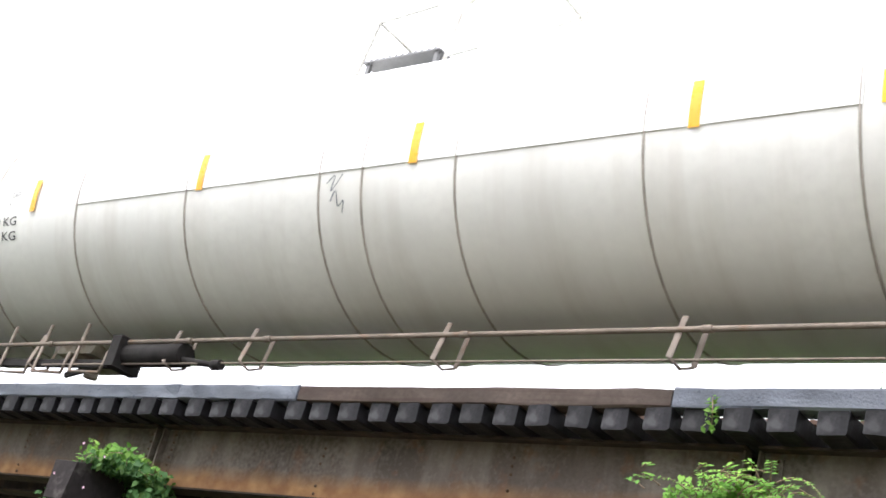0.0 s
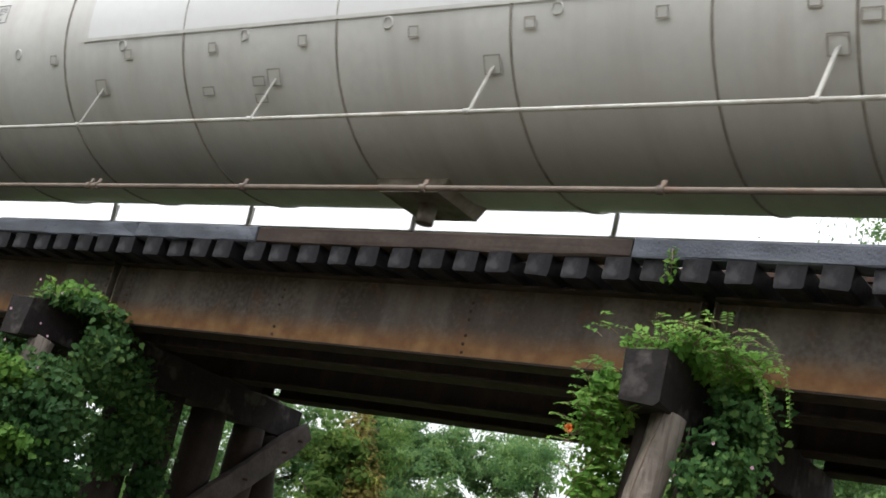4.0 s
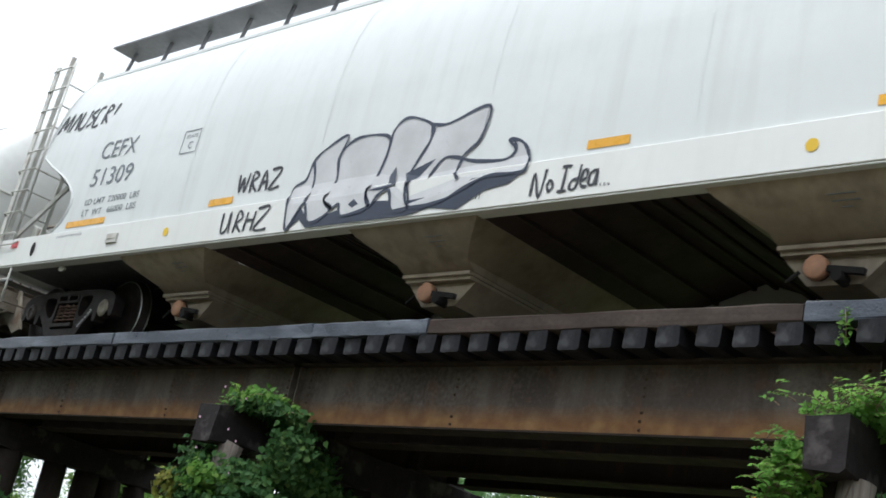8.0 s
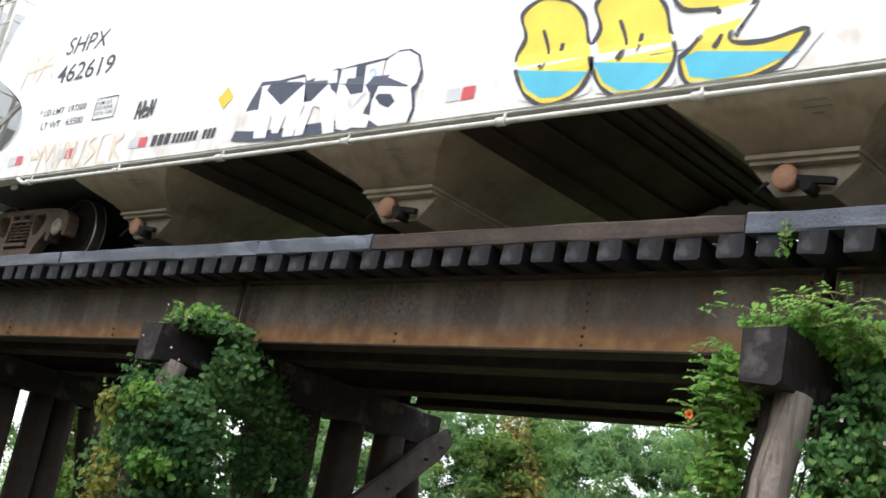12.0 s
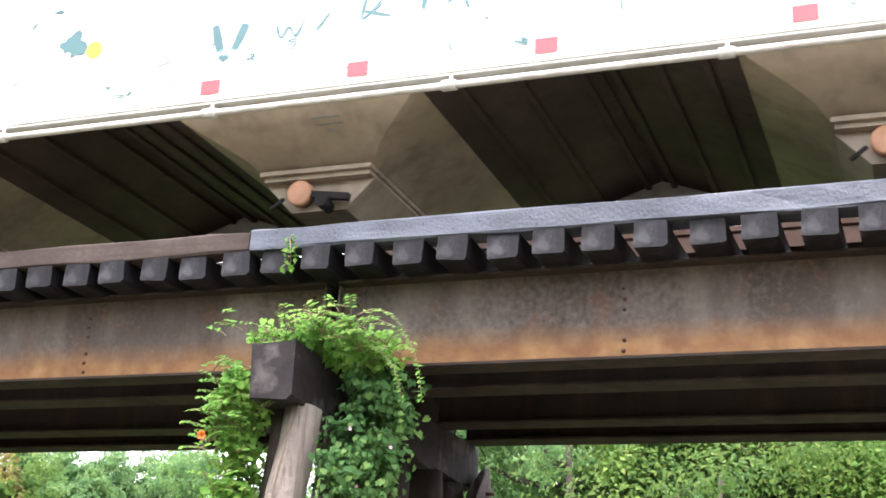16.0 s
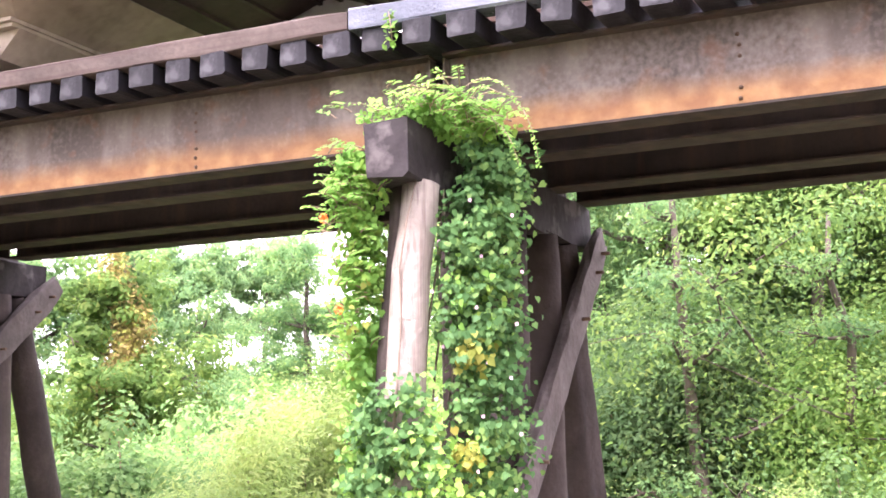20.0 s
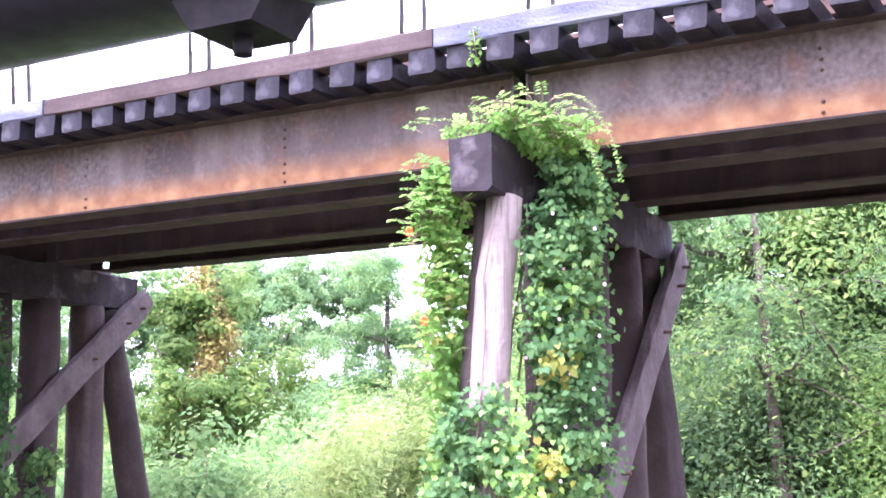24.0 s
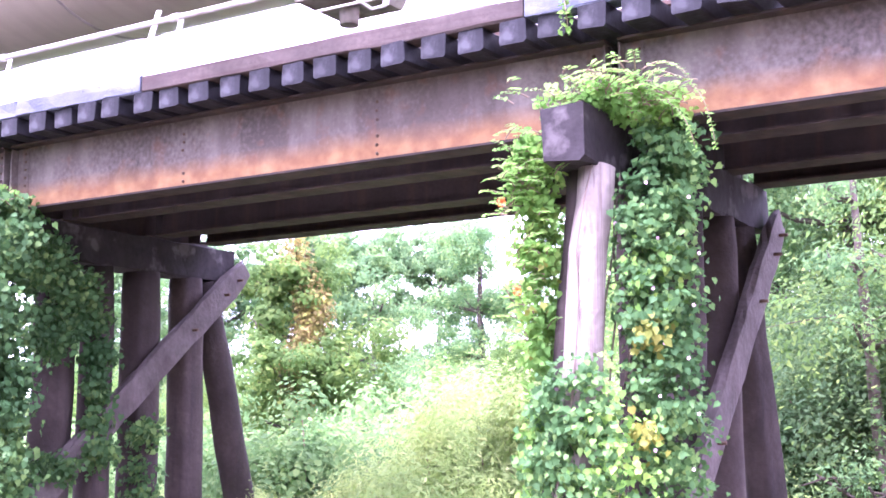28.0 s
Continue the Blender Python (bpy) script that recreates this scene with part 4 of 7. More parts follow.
brush = shrub("young mixed saplings at the wood's edge", (1.8, 1.6, 4.2), 48000, LEAF_TREE, 0.052, 33, 110, 1.5)
darker = shrub("dense dark green saplings under the trees", (1.8, 1.6, 4.0), 48000, LEAF_DARK, 0.052, 35, 110, 1.5)
plant(darker, [(12.6, 18.2, 1.0), (9.6, 21.5, 1.3), (2, 19, 1.05), (20.5, 23, 1.1), (35, 33, 1.0), (41.2, 36, 1.0)], 9)
shaded = shrub("saplings with the wood's shade put into their leaf colour", (1.8, 1.6, 4.0), 42000, LEAF_SHADE, 0.052, 37, 100, 1.5)
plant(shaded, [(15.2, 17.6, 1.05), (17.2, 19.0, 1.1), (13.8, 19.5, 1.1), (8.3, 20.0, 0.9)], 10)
sapling = tree("slim dark-stemmed sapling with sparse leaves", 6.5, 1.1, 4500, LEAF_DARK, 0.05, 26, 0.6)
plant(sapling, [(14.5, 16.2, 1.0), (7.6, 16.8, 0.9)], 12)
plant(brush, [(10, 17.6, 0.9), (7.2, 18.6, 1.05), (4.6, 22, 1.3), (5, 18, 0.95), (22, 24, 1.1), (26, 27, 1.0), (29.5, 31, 1.1), (36.3, 36, 0.9), (43.2, 34, 0.95), (47.5, 33, 1.0), (33, 35, 1.1), (53, 32, 1.0), (58, 36, 1.1), (38.6, 40, 1.0), (65, 30, 1.1)], 7)

# unseen trees added behind the viewer to block low sky light from the trestle
sky_block_tree = tree("unseen tree behind the viewer, added to block low sky light", 9.5, 3.6, 7000, LEAF_DARK, 0.32, 41, 1.2)
plant(sky_block_tree, [(100, 15, 1.0), (125, 13, 1.05), (150, 14, 1.0), (175, 13, 1.1), (200, 14, 1.0), (225, 13, 1.05), (250, 15, 1.0), (270, 17, 1.0), (85, 19, 1.0)], 8)

# ---- the train: shared pieces ----
WHEEL_R = 0.457
ROLLING = []      # wheelsets with their place on the car


def plate(b, outer, holes, y0, y1, mat=0):
    """A flat casting with holes: (x, z) outlines drawn out from y0 to y1."""
    loops = [[Vector((x, z, 0)) for x, z in lp] for lp in [outer] + holes]
    tris = tessellate_polygon(loops)
    flat = [p for lp in loops for p in lp]
    n = len(flat)
    v = [(p.x, y0, p.y) for p in flat] + [(p.x, y1, p.y) for p in flat]
    f = []
    for t in tris:
        c = (flat[t[1]] - flat[t[0]]).cross(flat[t[2]] - flat[t[0]]).z
        t = t if c > 0 else t[::-1]
        f += [tuple(t), tuple(i + n for i in t[::-1])]
    k = 0
    for lp in loops:
        m = len(lp)
        area = sum(lp[i].x * lp[(i + 1) % m].y - lp[(i + 1) % m].x * lp[i].y for i in range(m))
        hole = k > 0
        for i in range(m):
            q = (k + i, k + i + n, k + (i + 1) % m + n, k + (i + 1) % m)
            f.append(q if (area > 0) != hole else q[::-1])
        k += m
    return b.add(v, f, mat)


def rounded(poly, k=0.3):
    """Cuts the corners of an outline."""
    out = []
    n = len(poly)
    for i in range(n):
        p, q, r = (Vector(poly[j % n]) for j in (i - 1, i, i + 1))
        out += [tuple(q.lerp(p, k)), tuple(q * 0.5 + (q.lerp(p, k) + q.lerp(r, k)) * 0.25), tuple(q.lerp(r, k))]
    return out


def truck_meshes():
    made = {}
    half_top = [(0.0, 0.725), (0.52, 0.72), (0.84, 0.705), (1.0, 0.675), (1.085, 0.615), (1.115, 0.53), (1.11, 0.37), (1.075, 0.345), (1.035, 0.36),
                (1.02, 0.40), (0.985, 0.435), (0.889, 0.445), (0.80, 0.435), (0.765, 0.40), (0.75, 0.30), (0.715, 0.28), (0.68, 0.30), (0.655, 0.41), (0.50, 0.265), (0.405, 0.135), (0.33, 0.10)]
    outer = half_top + [(-x, z) for x, z in half_top[:0:-1]]
    tri = [(0.285, 0.635), (0.54, 0.65), (0.575, 0.60), (0.55, 0.51), (0.43, 0.375), (0.355, 0.36), (0.315, 0.40)]
    holes = [rounded(tri), rounded([(-x, z) for x, z in tri]), [(-0.275, 0.205), (0.275, 0.205), (0.245, 0.675), (-0.245, 0.675)]]
    for key, mat in (("dark", TRUCK_DARK), ("rust", TRUCK_RUST)):
        y0, y1 = -1.085, -0.93
        b = plate(Build(), outer, holes, y0, y1)
        far = Build()
        far.v, far.f, far.m, far.s = [(x, -y, z) for x, y, z in b.v], [f[::-1] for f in b.f], b.m, b.s
        made["frame_" + key], made["far_" + key] = b.mesh("side_frame", mat), far.mesh("side_frame", mat)
        for tag, sy in (("", 1), ("f", -1)):
            e = Build()
            ys = sorted((sy * -1.10, sy * -0.86))
            for x0, x1, z0, z1 in ((-0.25, 0.25, 0.556, 0.584), (-0.235, 0.235, 0.648, 0.664), (-0.24, -0.215, 0.58, 0.65), (-0.022, 0.022, 0.58, 0.65), (0.215, 0.24, 0.58, 0.65)):
                e.box(x0, x1, ys[0], ys[1], z0, z1)
            made["end" + tag + key] = e.mesh("bolster_end", mat)
            e = Build().box(-0.265, 0.265, sorted((sy * -1.12, sy * -0.84))[0], sorted((sy * -1.12, sy * -0.84))[1], 0.225, 0.270)
            made["seat" + tag + key] = e.mesh("spring_seat", mat)
    turns, pts = 5.6, []
    for i in range(67):
        a = 2 * math.pi * turns * i / 66
        pts.append((0.064 * math.cos(a), 0.064 * math.sin(a), 0.290 + 0.252 * i / 66))
    made["spring"] = Build().tube(pts, 0.0145, 6).mesh("spring", SPRING_RUST)
    made["bolster"] = Build().box(-0.2, 0.2, -0.92, 0.92, 0.48, 0.78).box(-0.25, 0.25, -0.35, 0.35, 0.78, 0.86).beam((-0.75, -0.6, 0.35), (0.75, -0.6, 0.35), 0.1, 0.12).mesh("bolster", UNDER_BLACK)
    made["axle"] = Build().tube([(0, -1.0, 0), (0, 1.0, 0)], 0.085, 12).mesh("wheelset", WHEEL_RUST)
    prof = [(-0.10, 0.03), (-0.10, 0.13), (-0.035, 0.17), (-0.02, 0.375), (-0.062, 0.395), (-0.068, 0.438), (-0.06, 0.452), (0.03, 0.460), (0.045, 0.484), (0.062, 0.486), (0.07, 0.46), (0.06, 0.395), (0.03, 0.375), (0.0, 0.17), (0.08, 0.13), (0.08, 0.03)]
    mats = [0, 0, 0, 0, 0, 1, 0, 0, 1, 0, 0, 0, 0, 0, 0]
    made["wheel"] = Build().lathe(prof, 40, mats=mats).mesh("wheel", [WHEEL_RUST, TREAD])
    made["wheel_far"] = Build().lathe([(-a, r) for a, r in prof][::-1], 32, mats=mats[::-1]).mesh("wheel", [WHEEL_RUST, TREAD])
    for key, mat in (("cap", CAP_STEEL), ("cap_bright", CAP_BRIGHT)):
        b = Build().lathe([(-1.095, 0.002), (-1.095, 0.05), (-1.105, 0.06), (-1.105, 0.095), (-1.09, 0.115), (-0.98, 0.115)], 20, mats=[0, 0, 0, 0, 1])
        for k in range(3):
            a = 2 * math.pi * k / 3
            b.tube([(0.062 * math.cos(a), -1.115, 0.062 * math.sin(a)), (0.062 * math.cos(a), -1.10, 0.062 * math.sin(a))], 0.02, 6)
        made[key] = b.mesh("bearing_cap", [mat, WHEEL_RUST])
    return made


TM = truck_meshes()


def truck(car, x, look_="dark", bright=(), mark=""):
    """Side frames with springs, bolster and two wheelsets."""
    near = part("side_frame", TM["frame_" + look_], None, car, "rust-brown cast side frame" if look_ == "rust" else "sooty cast side frame", at=pose(x, 0, 0))
    far = part("side_frame", TM["far_" + look_], None, car, at=pose(x, 0, 0))
    for f, y, tag in ((near, -1.03, ""), (far, 1.03, "f")):
        mod = f.modifiers.new("bevel", "BEVEL")
        mod.width, mod.segments, mod.limit_method, mod.angle_limit = 0.022, 2, "ANGLE", radians(50)
        part("bolster_end", TM["end" + tag + look_], None, f)
        part("spring_seat", TM["seat" + tag + look_], None, f)
        for k in (-0.155, 0.0, 0.155):
            part("spring", TM["spring"], None, f, at=pose(k, y, 0))
    part("bolster", TM["bolster"], None, car, at=pose(x, 0, 0))
    for i, dx in enumerate((-0.889, 0.889)):
        w = part("wheelset", TM["axle"], None, car, at=pose(x + dx, 0, WHEEL_R))
        part("wheel", TM["wheel"], None, w, at=pose(0, -0.765, 0))
        part("wheel", TM["wheel_far"], None, w, at=pose(0, 0.765, 0))
        part("bearing_cap", TM["cap_bright" if i in bright else "cap"], None, w)
        ROLLING.append((w, x + dx))
    if mark:
        me = text_mesh(mark, INK_WHITE, lambda a, c: (0.41 + 0.72 * a - 0.69 * c, -1.0895, 0.205 + 0.69 * a + 0.72 * c), 0.32, 0.042)
        part("stencil", me, None, near, "white stencilled reporting mark")


def text_mesh(string, mat, place, width, height, bold=0.005, lean=0.0):
    """Letters laid on a surface: place(a, b) gives the point for a across and b up, in metres."""
    c = bpy.data.curves.new("letters", "FONT")
    c.body, c.size, c.offset = string, 1.0, bold * 0.45
    c.resolution_u = 4
    ob = bpy.data.objects.new("letters", c)
    scene.collection.objects.link(ob)
    bpy.context.view_layer.update()
    me = bpy.data.meshes.new_from_object(ob.evaluated_get(bpy.context.evaluated_depsgraph_get()))
    bpy.data.objects.remove(ob)
    bpy.data.curves.remove(c)
    xs, ys = [v.co.x for v in me.vertices], [v.co.y for v in me.vertices]
    x0, x1, y0, y1 = min(xs), max(xs), min(ys), max(ys)
    for v in me.vertices:
        a, b = (v.co.x - x0) / (x1 - x0) * width, (v.co.y - y0) / (y1 - y0) * height
        v.co = place(a + lean * b, b)
    me.materials.clear()
    me.materials.append(mat)
    return me


def ribbon(b, pts, w, place, closed=False):
    """A brush stroke through points (a, b) of a surface."""
    pts = [Vector((p[0], p[1], 0)) for p in pts]
    if closed:
        pts = pts + [pts[0]]
    dense = []
    for i in range(len(pts) - 1):      # smooth curve through the points
        p0, p1, p2, p3 = pts[max(i - 1, 0)], pts[i], pts[i + 1], pts[min(i + 2, len(pts) - 1)]
        for k in range(5):
            s = k / 5
            dense.append(0.5 * (2 * p1 + (p2 - p0) * s + (2 * p0 - 5 * p1 + 4 * p2 - p3) * s * s + (3 * p1 - p0 - 3 * p2 + p3) * s ** 3))
    dense.append(pts[-1])
    v = []
    for i, p in enumerate(dense):
        d = dense[min(i + 1, len(dense) - 1)] - dense[max(i - 1, 0)]
        d = d.normalized() if d.length > 1e-6 else Vector((1, 0, 0))
        q = Vector((-d.y, d.x, 0)) * (w / 2 * (1 + 0.25 * math.sin(i * 0.9)))
        v += [place(p.x + q.x, p.y + q.y), place(p.x - q.x, p.y - q.y)]
    b.add(v, [(2 * i, 2 * i + 1, 2 * i + 3, 2 * i + 2) for i in range(len(dense) - 1)])


def blob(b, pts, place, mat=0):
    """A filled outline on a surface."""
    b.add([place(x, y) for x, y in pts], [tuple(range(len(pts)))], mat)


def quad_on(place, a0, a1, b0, b1, n=4):
    v = [place(a0 + (a1 - a0) * (k % 2), b0 + (b1 - b0) * (k // 2) / n) for k in range(2 * n + 2)]
    return Build().add(v, [(2 * i, 2 * i + 1, 2 * i + 3, 2 * i + 2) for i in range(n)])


def new_car(name, label, category, u):
    car = thing(name, label, category, "cars of the train", pose(u, TRACK_Y, RAIL_Z))
    return car


def coupler(car, x, s):
    part("coupler", Build().beam((x - s * 0.5, 0, 0.80), (x + s * 0.30, 0, 0.80), 0.18, 0.2), TRUCK_DARK, car, "rusty coupler shank", bevel=0.02)
    h0, h1, h2 = x + s * 0.24, x + s * 0.42, x + s * 0.58
    plan = [(h0, -0.10), (h1, -0.15), (h2 - s * 0.04, -0.13), (h2, -0.05), (h2 - s * 0.10, 0.02), (h2 + s * 0.02, 0.10), (h1, 0.13), (h0, 0.09)]
    n = len(plan)
    head = Build().add([(a, b, z + 0.02 * (b < 0)) for z in (0.67, 0.93) for a, b in plan], [tuple(range(n)), tuple(range(2 * n - 1, n - 1, -1))] + [(i, i + n, (i + 1) % n + n, (i + 1) % n) for i in range(n)])
    knuckle = part("coupler_knuckle", head, TRUCK_RUST, car, "rusty coupler knuckle", bevel=0.02)
    part("knuckle_pin", Build().tube([(h2 - s * 0.06, -0.08, 0.62), (h2 - s * 0.06, -0.08, 1.0)], 0.038, 10), TRUCK_DARK, knuckle)
    lo, hi = sorted((x - s * 0.1, x + s * 0.05))
    part("striker_plate", Build().box(lo, hi, -0.25, 0.25, 0.6, 1.0), TRUCK_DARK, car, bevel=0.02)
    part("coupler_pin_lifter", Build().tube([(x + s * 0.42, 0.0, 0.94), (x + s * 0.44, -0.05, 1.06), (x + s * 0.40, -0.2, 1.04)], 0.02, 6), TRUCK_RUST, car)
    h = Build().tube([(x + s * 0.1, -0.3, 0.72), (x + s * 0.35, -0.33, 0.45), (x + s * 0.6, -0.28, 0.32), (x + s * 0.68, -0.2, 0.42)], 0.022, 8)
    part("air_hose", h, UNDER_BLACK, car)


def step_loop(car, x, w=0.38, y=-1.57, z0=0.45, z1=0.98):
    part("sill_step", Build().tube([(x, y, z1), (x, y, z0), (x + w, y, z0), (x + w, y, z1)], 0.016, 6).tube([(x, y, (z0 + z1) / 2 + 0.05), (x + w, y, (z0 + z1) / 2 + 0.05)], 0.013, 6), RAIL_WHITE, car)


# ---- covered hoppers ----
PROFILE = [(1.335 + 0.08 * k, -1.57 + 0.018 * max(0, k - 8) / 7) for k in range(16)] + [(2.55, -1.551), (2.9, -1.52), (3.3, -1.44), (3.65, -1.31), (3.95, -1.13), (4.15, -0.93), (4.28, -0.6), (4.34, 0.0)]


def side_y(z):
    zs, ys = [p[0] for p in PROFILE], [p[1] for p in PROFILE]
    return float(np.interp(z, zs, ys))


def on_side(x0, z0):
    """Places on the near side of a hopper, above or on its sill."""
    def place(a, b):
        z = z0 + b
        return (x0 + a, (-1.606 if z < 1.336 else side_y(z) - 0.006), z)
    return place


def hopper(name, label, u, half, body_mat, pipe, truck_look, cap_mat, mark=""):
    sill_mat = SILL_CLEAN if body_mat is HOPPER_GREY else SILL_WHITE
    car = new_car(name, label, "hopper car", u)
    end = half + 1.5

    def x_end(z, s=1):
        """Where the side sheet stops: cut away in a curve above the truck, deeper at the leading end."""
        d = float(np.interp(z, [1.33, 1.5, 1.7, 1.88, 2.03, 2.2, 2.38, 2.55, 4.4], [1.0, 1.17, 1.25, 1.22, 1.11, 0.90, 0.62, 0.40, 0.34]))
        return end - (d if s > 0 else d * 1.35)

    prof = PROFILE + [(z, -y) for z, y in PROFILE[-2::-1]]
    b = Build()
    cols = 16
    v = []
    for z, y in prof:
        e0, e1 = -x_end(z, -1), x_end(z, 1)
        v += [(e0 + (e1 - e0) * i / cols, y, z) for i in range(cols + 1)]
    k = cols + 1
    b.add(v, [(j * k + i, j * k + i + 1, (j + 1) * k + i + 1, (j + 1) * k + i) for j in range(len(prof) - 1) for i in range(cols)], 0, True)
    n = len(prof)
    m = len(PROFILE)
    for side in (0, cols):      # end walls above the slope sheets
        for j in range(16, m - 1):
            q = [j * k + side, (j + 1) * k + side, (n - 2 - j) * k + side, (n - 1 - j) * k + side]
            b.add([v[i] for i in q], [(0, 1, 2, 3) if side else (3, 2, 1, 0)])
    part("body", b, body_mat, car)
    # end rims and rib lines
    for s in (-1, 1):
        rim = Build()
        pts = [(s * x_end(z, s), y - 0.002, z) for z, y in PROFILE if z < 4.1]
        rim.tube(pts, 0.014, 6)
        part("end_rim", rim, body_mat, car)
        q = Build().add([(s * (x_end(2.55, s) - 0.01), y, 2.56) for y in (-1.53, 1.53)] + [(s * (end - 2.9), y, 1.07) for y in (1.53, -1.53)], [(0, 1, 2, 3)])
        part("end_slope_sheet", q, body_mat, car, "sloping end sheet of the hopper")
        for y in (-0.55, 0.55) if s > 0 else ():
            part("slope_stiffener", Build().prism([(s * (end - 0.5), 2.45), (s * (end - 0.28), 2.45), (s * (end - 0.28), 1.06), (s * (end - 2.7), 1.06)], y - 0.012, y + 0.012), body_mat, car)
    ribs = Build()
    for z in (3.98, 4.06, 4.14):
        ribs.box(-x_end(z, -1), x_end(z), side_y(z) - 0.025, side_y(z) + 0.02, z - 0.012, z + 0.012)
    part("roof_edge_ribs", ribs, body_mat, car)
    for i in range(1, 7):   # faint vertical sheet joints
        xs = -end + 1.9 + (2 * end - 3.8) * i / 7
        part("sheet_joint", Build().add([(xs + d, side_y(z) - 0.0035, z) for z in (1.34, 2.0, 2.5, 2.9, 3.3, 3.65, 3.95) for d in (-0.011, 0.011)], [(2 * j, 2 * j + 1, 2 * j + 3, 2 * j + 2) for j in range(6)]), body_mat, car)
    walk_ = Build().box(-end + 0.35, end - 0.35, -1.0, -0.55, 4.60, 4.625)
    for i in range(int(2 * end / 0.9)):
        xs = -end + 0.6 + i * 0.9
        walk_.beam((xs, -0.85, 4.1), (xs, -0.75, 4.60), 0.04, 0.04)
    part("running_board", walk_, GRATING, car, "grey grating roof walk")
    # side sills
    for s in (-1, 1):
        b = Build()
        ya, yb = sorted((s * 1.60, s * 1.545))
        b.box(-end, end, ya, yb, 0.945, 1.335)
        ya, yb = sorted((s * 1.59, s * 1.42))
        b.box(-end, end, ya, yb, 0.925, 0.944)
        part("side_sill", b, sill_mat, car, "long white side sill", bevel=0.008)
    if pipe:
        pts = [(-half + 0.55, -1.58, 0.92), (-half + 0.75, -1.61, 0.84), (half - 1.30, -1.61, 0.84), (half - 1.12, -1.59, 0.83), (half - 0.98, -1.48, 0.78)]
        b = Build().tube(pts, 0.026, 8)
        for i in range(9):
            xs = -half + 0.9 + i * (2 * half - 2.3) / 8
            b.tube([(xs - 0.05, -1.61, 0.84), (xs + 0.05, -1.61, 0.84)], 0.040, 8).tube([(xs, -1.60, 0.84), (xs, -1.58, 0.93)], 0.012, 6)
        part("side_pipe", b, RAIL_WHITE, car, "off-white steam pipe under the sill")
    # discharge bays
    for bx in (-6.03, -1.93, 2.17, 6.27):
        h0, zt, zr = 0.97 if pipe else 0.86, 0.93, 1.32
        # the bay's walls flare outwards in a curve towards the sill
        rings = [(h0, 1.52, zt), (h0 * 0.93, 1.46, 0.87), (h0 * 0.80, 1.36, 0.80), (h0 * 0.66, 1.24, 0.73), (h0 * 0.55, 1.12, 0.67), (0.46, 0.99, 0.60)]
        v = [(bx + sx * h, sy * y, z) for h, y, z in rings for sx, sy in ((-1, -1), (1, -1), (1, 1), (-1, 1))]
        b = Build().add(v, [(4 * k + i, 4 * k + (i + 1) % 4, 4 * k + 4 + (i + 1) % 4, 4 * k + 4 + i) for k in range(5) for i in range(4)] + [(20, 21, 22, 23)], 0, True)
        skin = b.mesh("discharge_bay", BAY_PAINT)
        skin.set_sharp_from_angle(angle=radians(35))
        bay = part("discharge_bay", skin, None, car, "tan tapered discharge bay")
        for e in (-1, 1):
            if abs(bx + e * 2.045) > 7.5:
                continue
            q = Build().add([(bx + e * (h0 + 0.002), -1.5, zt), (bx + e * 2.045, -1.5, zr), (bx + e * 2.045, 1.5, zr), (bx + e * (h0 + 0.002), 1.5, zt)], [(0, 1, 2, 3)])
            part("slope_sheet", q, SLOPE_SHADED, bay, "sloping floor sheet with the underside's shade in its colour")
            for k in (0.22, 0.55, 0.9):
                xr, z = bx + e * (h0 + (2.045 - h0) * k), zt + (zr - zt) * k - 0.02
                part("rib", Build().beam((xr, -1.49, z), (xr, 1.49, z), 0.045, 0.035), SLOPE_SHADED, bay)
        part("stencil", Build().box(bx + 0.12, bx + 0.34, -1.402, -1.392, 0.815, 0.821).box(bx + 0.14, bx + 0.36, -1.352, -1.342, 0.782, 0.788).box(bx + 0.2, bx + 0.28, -1.302, -1.292, 0.752, 0.758), INK_GREY, bay)
        part("stiffener", Build().box(bx - 0.45, bx + 0.45, -1.04, 1.04, 0.565, 0.60).box(bx - 0.43, bx + 0.43, -1.0, 1.0, 0.53, 0.565), BAY_PAINT, bay)
        gate = Build().prism([(bx - 0.44, 0.53), (bx + 0.44, 0.53), (bx + 0.22, 0.30), (bx - 0.22, 0.30)], -0.92, 0.92)
        part("outlet_gate", gate, BAY_PAINT, bay)
        pipe_b = Build().tube([(bx - 0.12, -0.96, 0.42), (bx - 0.12, 0.96, 0.42)], 0.085, 14)
        part("outlet_pipe", pipe_b, UNDER_BLACK, bay)
        for s in (-1, 1):
            part("outlet_cap", Build().lathe([(s * 1.03, 0.001), (s * 1.03, 0.085), (s * 1.015, 0.10), (s * 0.96, 0.10), (s * 0.95, 0.08)], 18, at=(bx - 0.12, 0, 0.42)), cap_mat, bay, "round outlet cap")
        part("latch_bar", Build().beam((bx - 0.02, -1.0, 0.40), (bx + 0.28, -1.0, 0.36), 0.05, 0.05), UNDER_BLACK, bay)
        part("latch_shaft", Build().tube([(bx + 0.08, -1.06, 0.33), (bx + 0.08, -0.9, 0.33)], 0.05, 8), UNDER_BLACK, bay)
        part("latch_handle", Build().tube([(bx - 0.24, -1.02, 0.38), (bx - 0.34, -1.02, 0.30)], 0.016, 6), UNDER_BLACK, bay)
    for s in (-1, 1):
        lo, hi = sorted((s * (end - 0.1), s * (end - 3.0)))
        part("stub_sill", Build().box(lo, hi, -0.28, 0.28, 0.72, 1.015), UNDER_BLACK, car, "sooty stub sill over the truck")
    # ends
    for s in (-1, 1):
        xe = s * end
        b = Build().box(min(xe, xe - s * 0.14), max(xe, xe - s * 0.14), -1.54, 1.54, 0.93, 1.22)
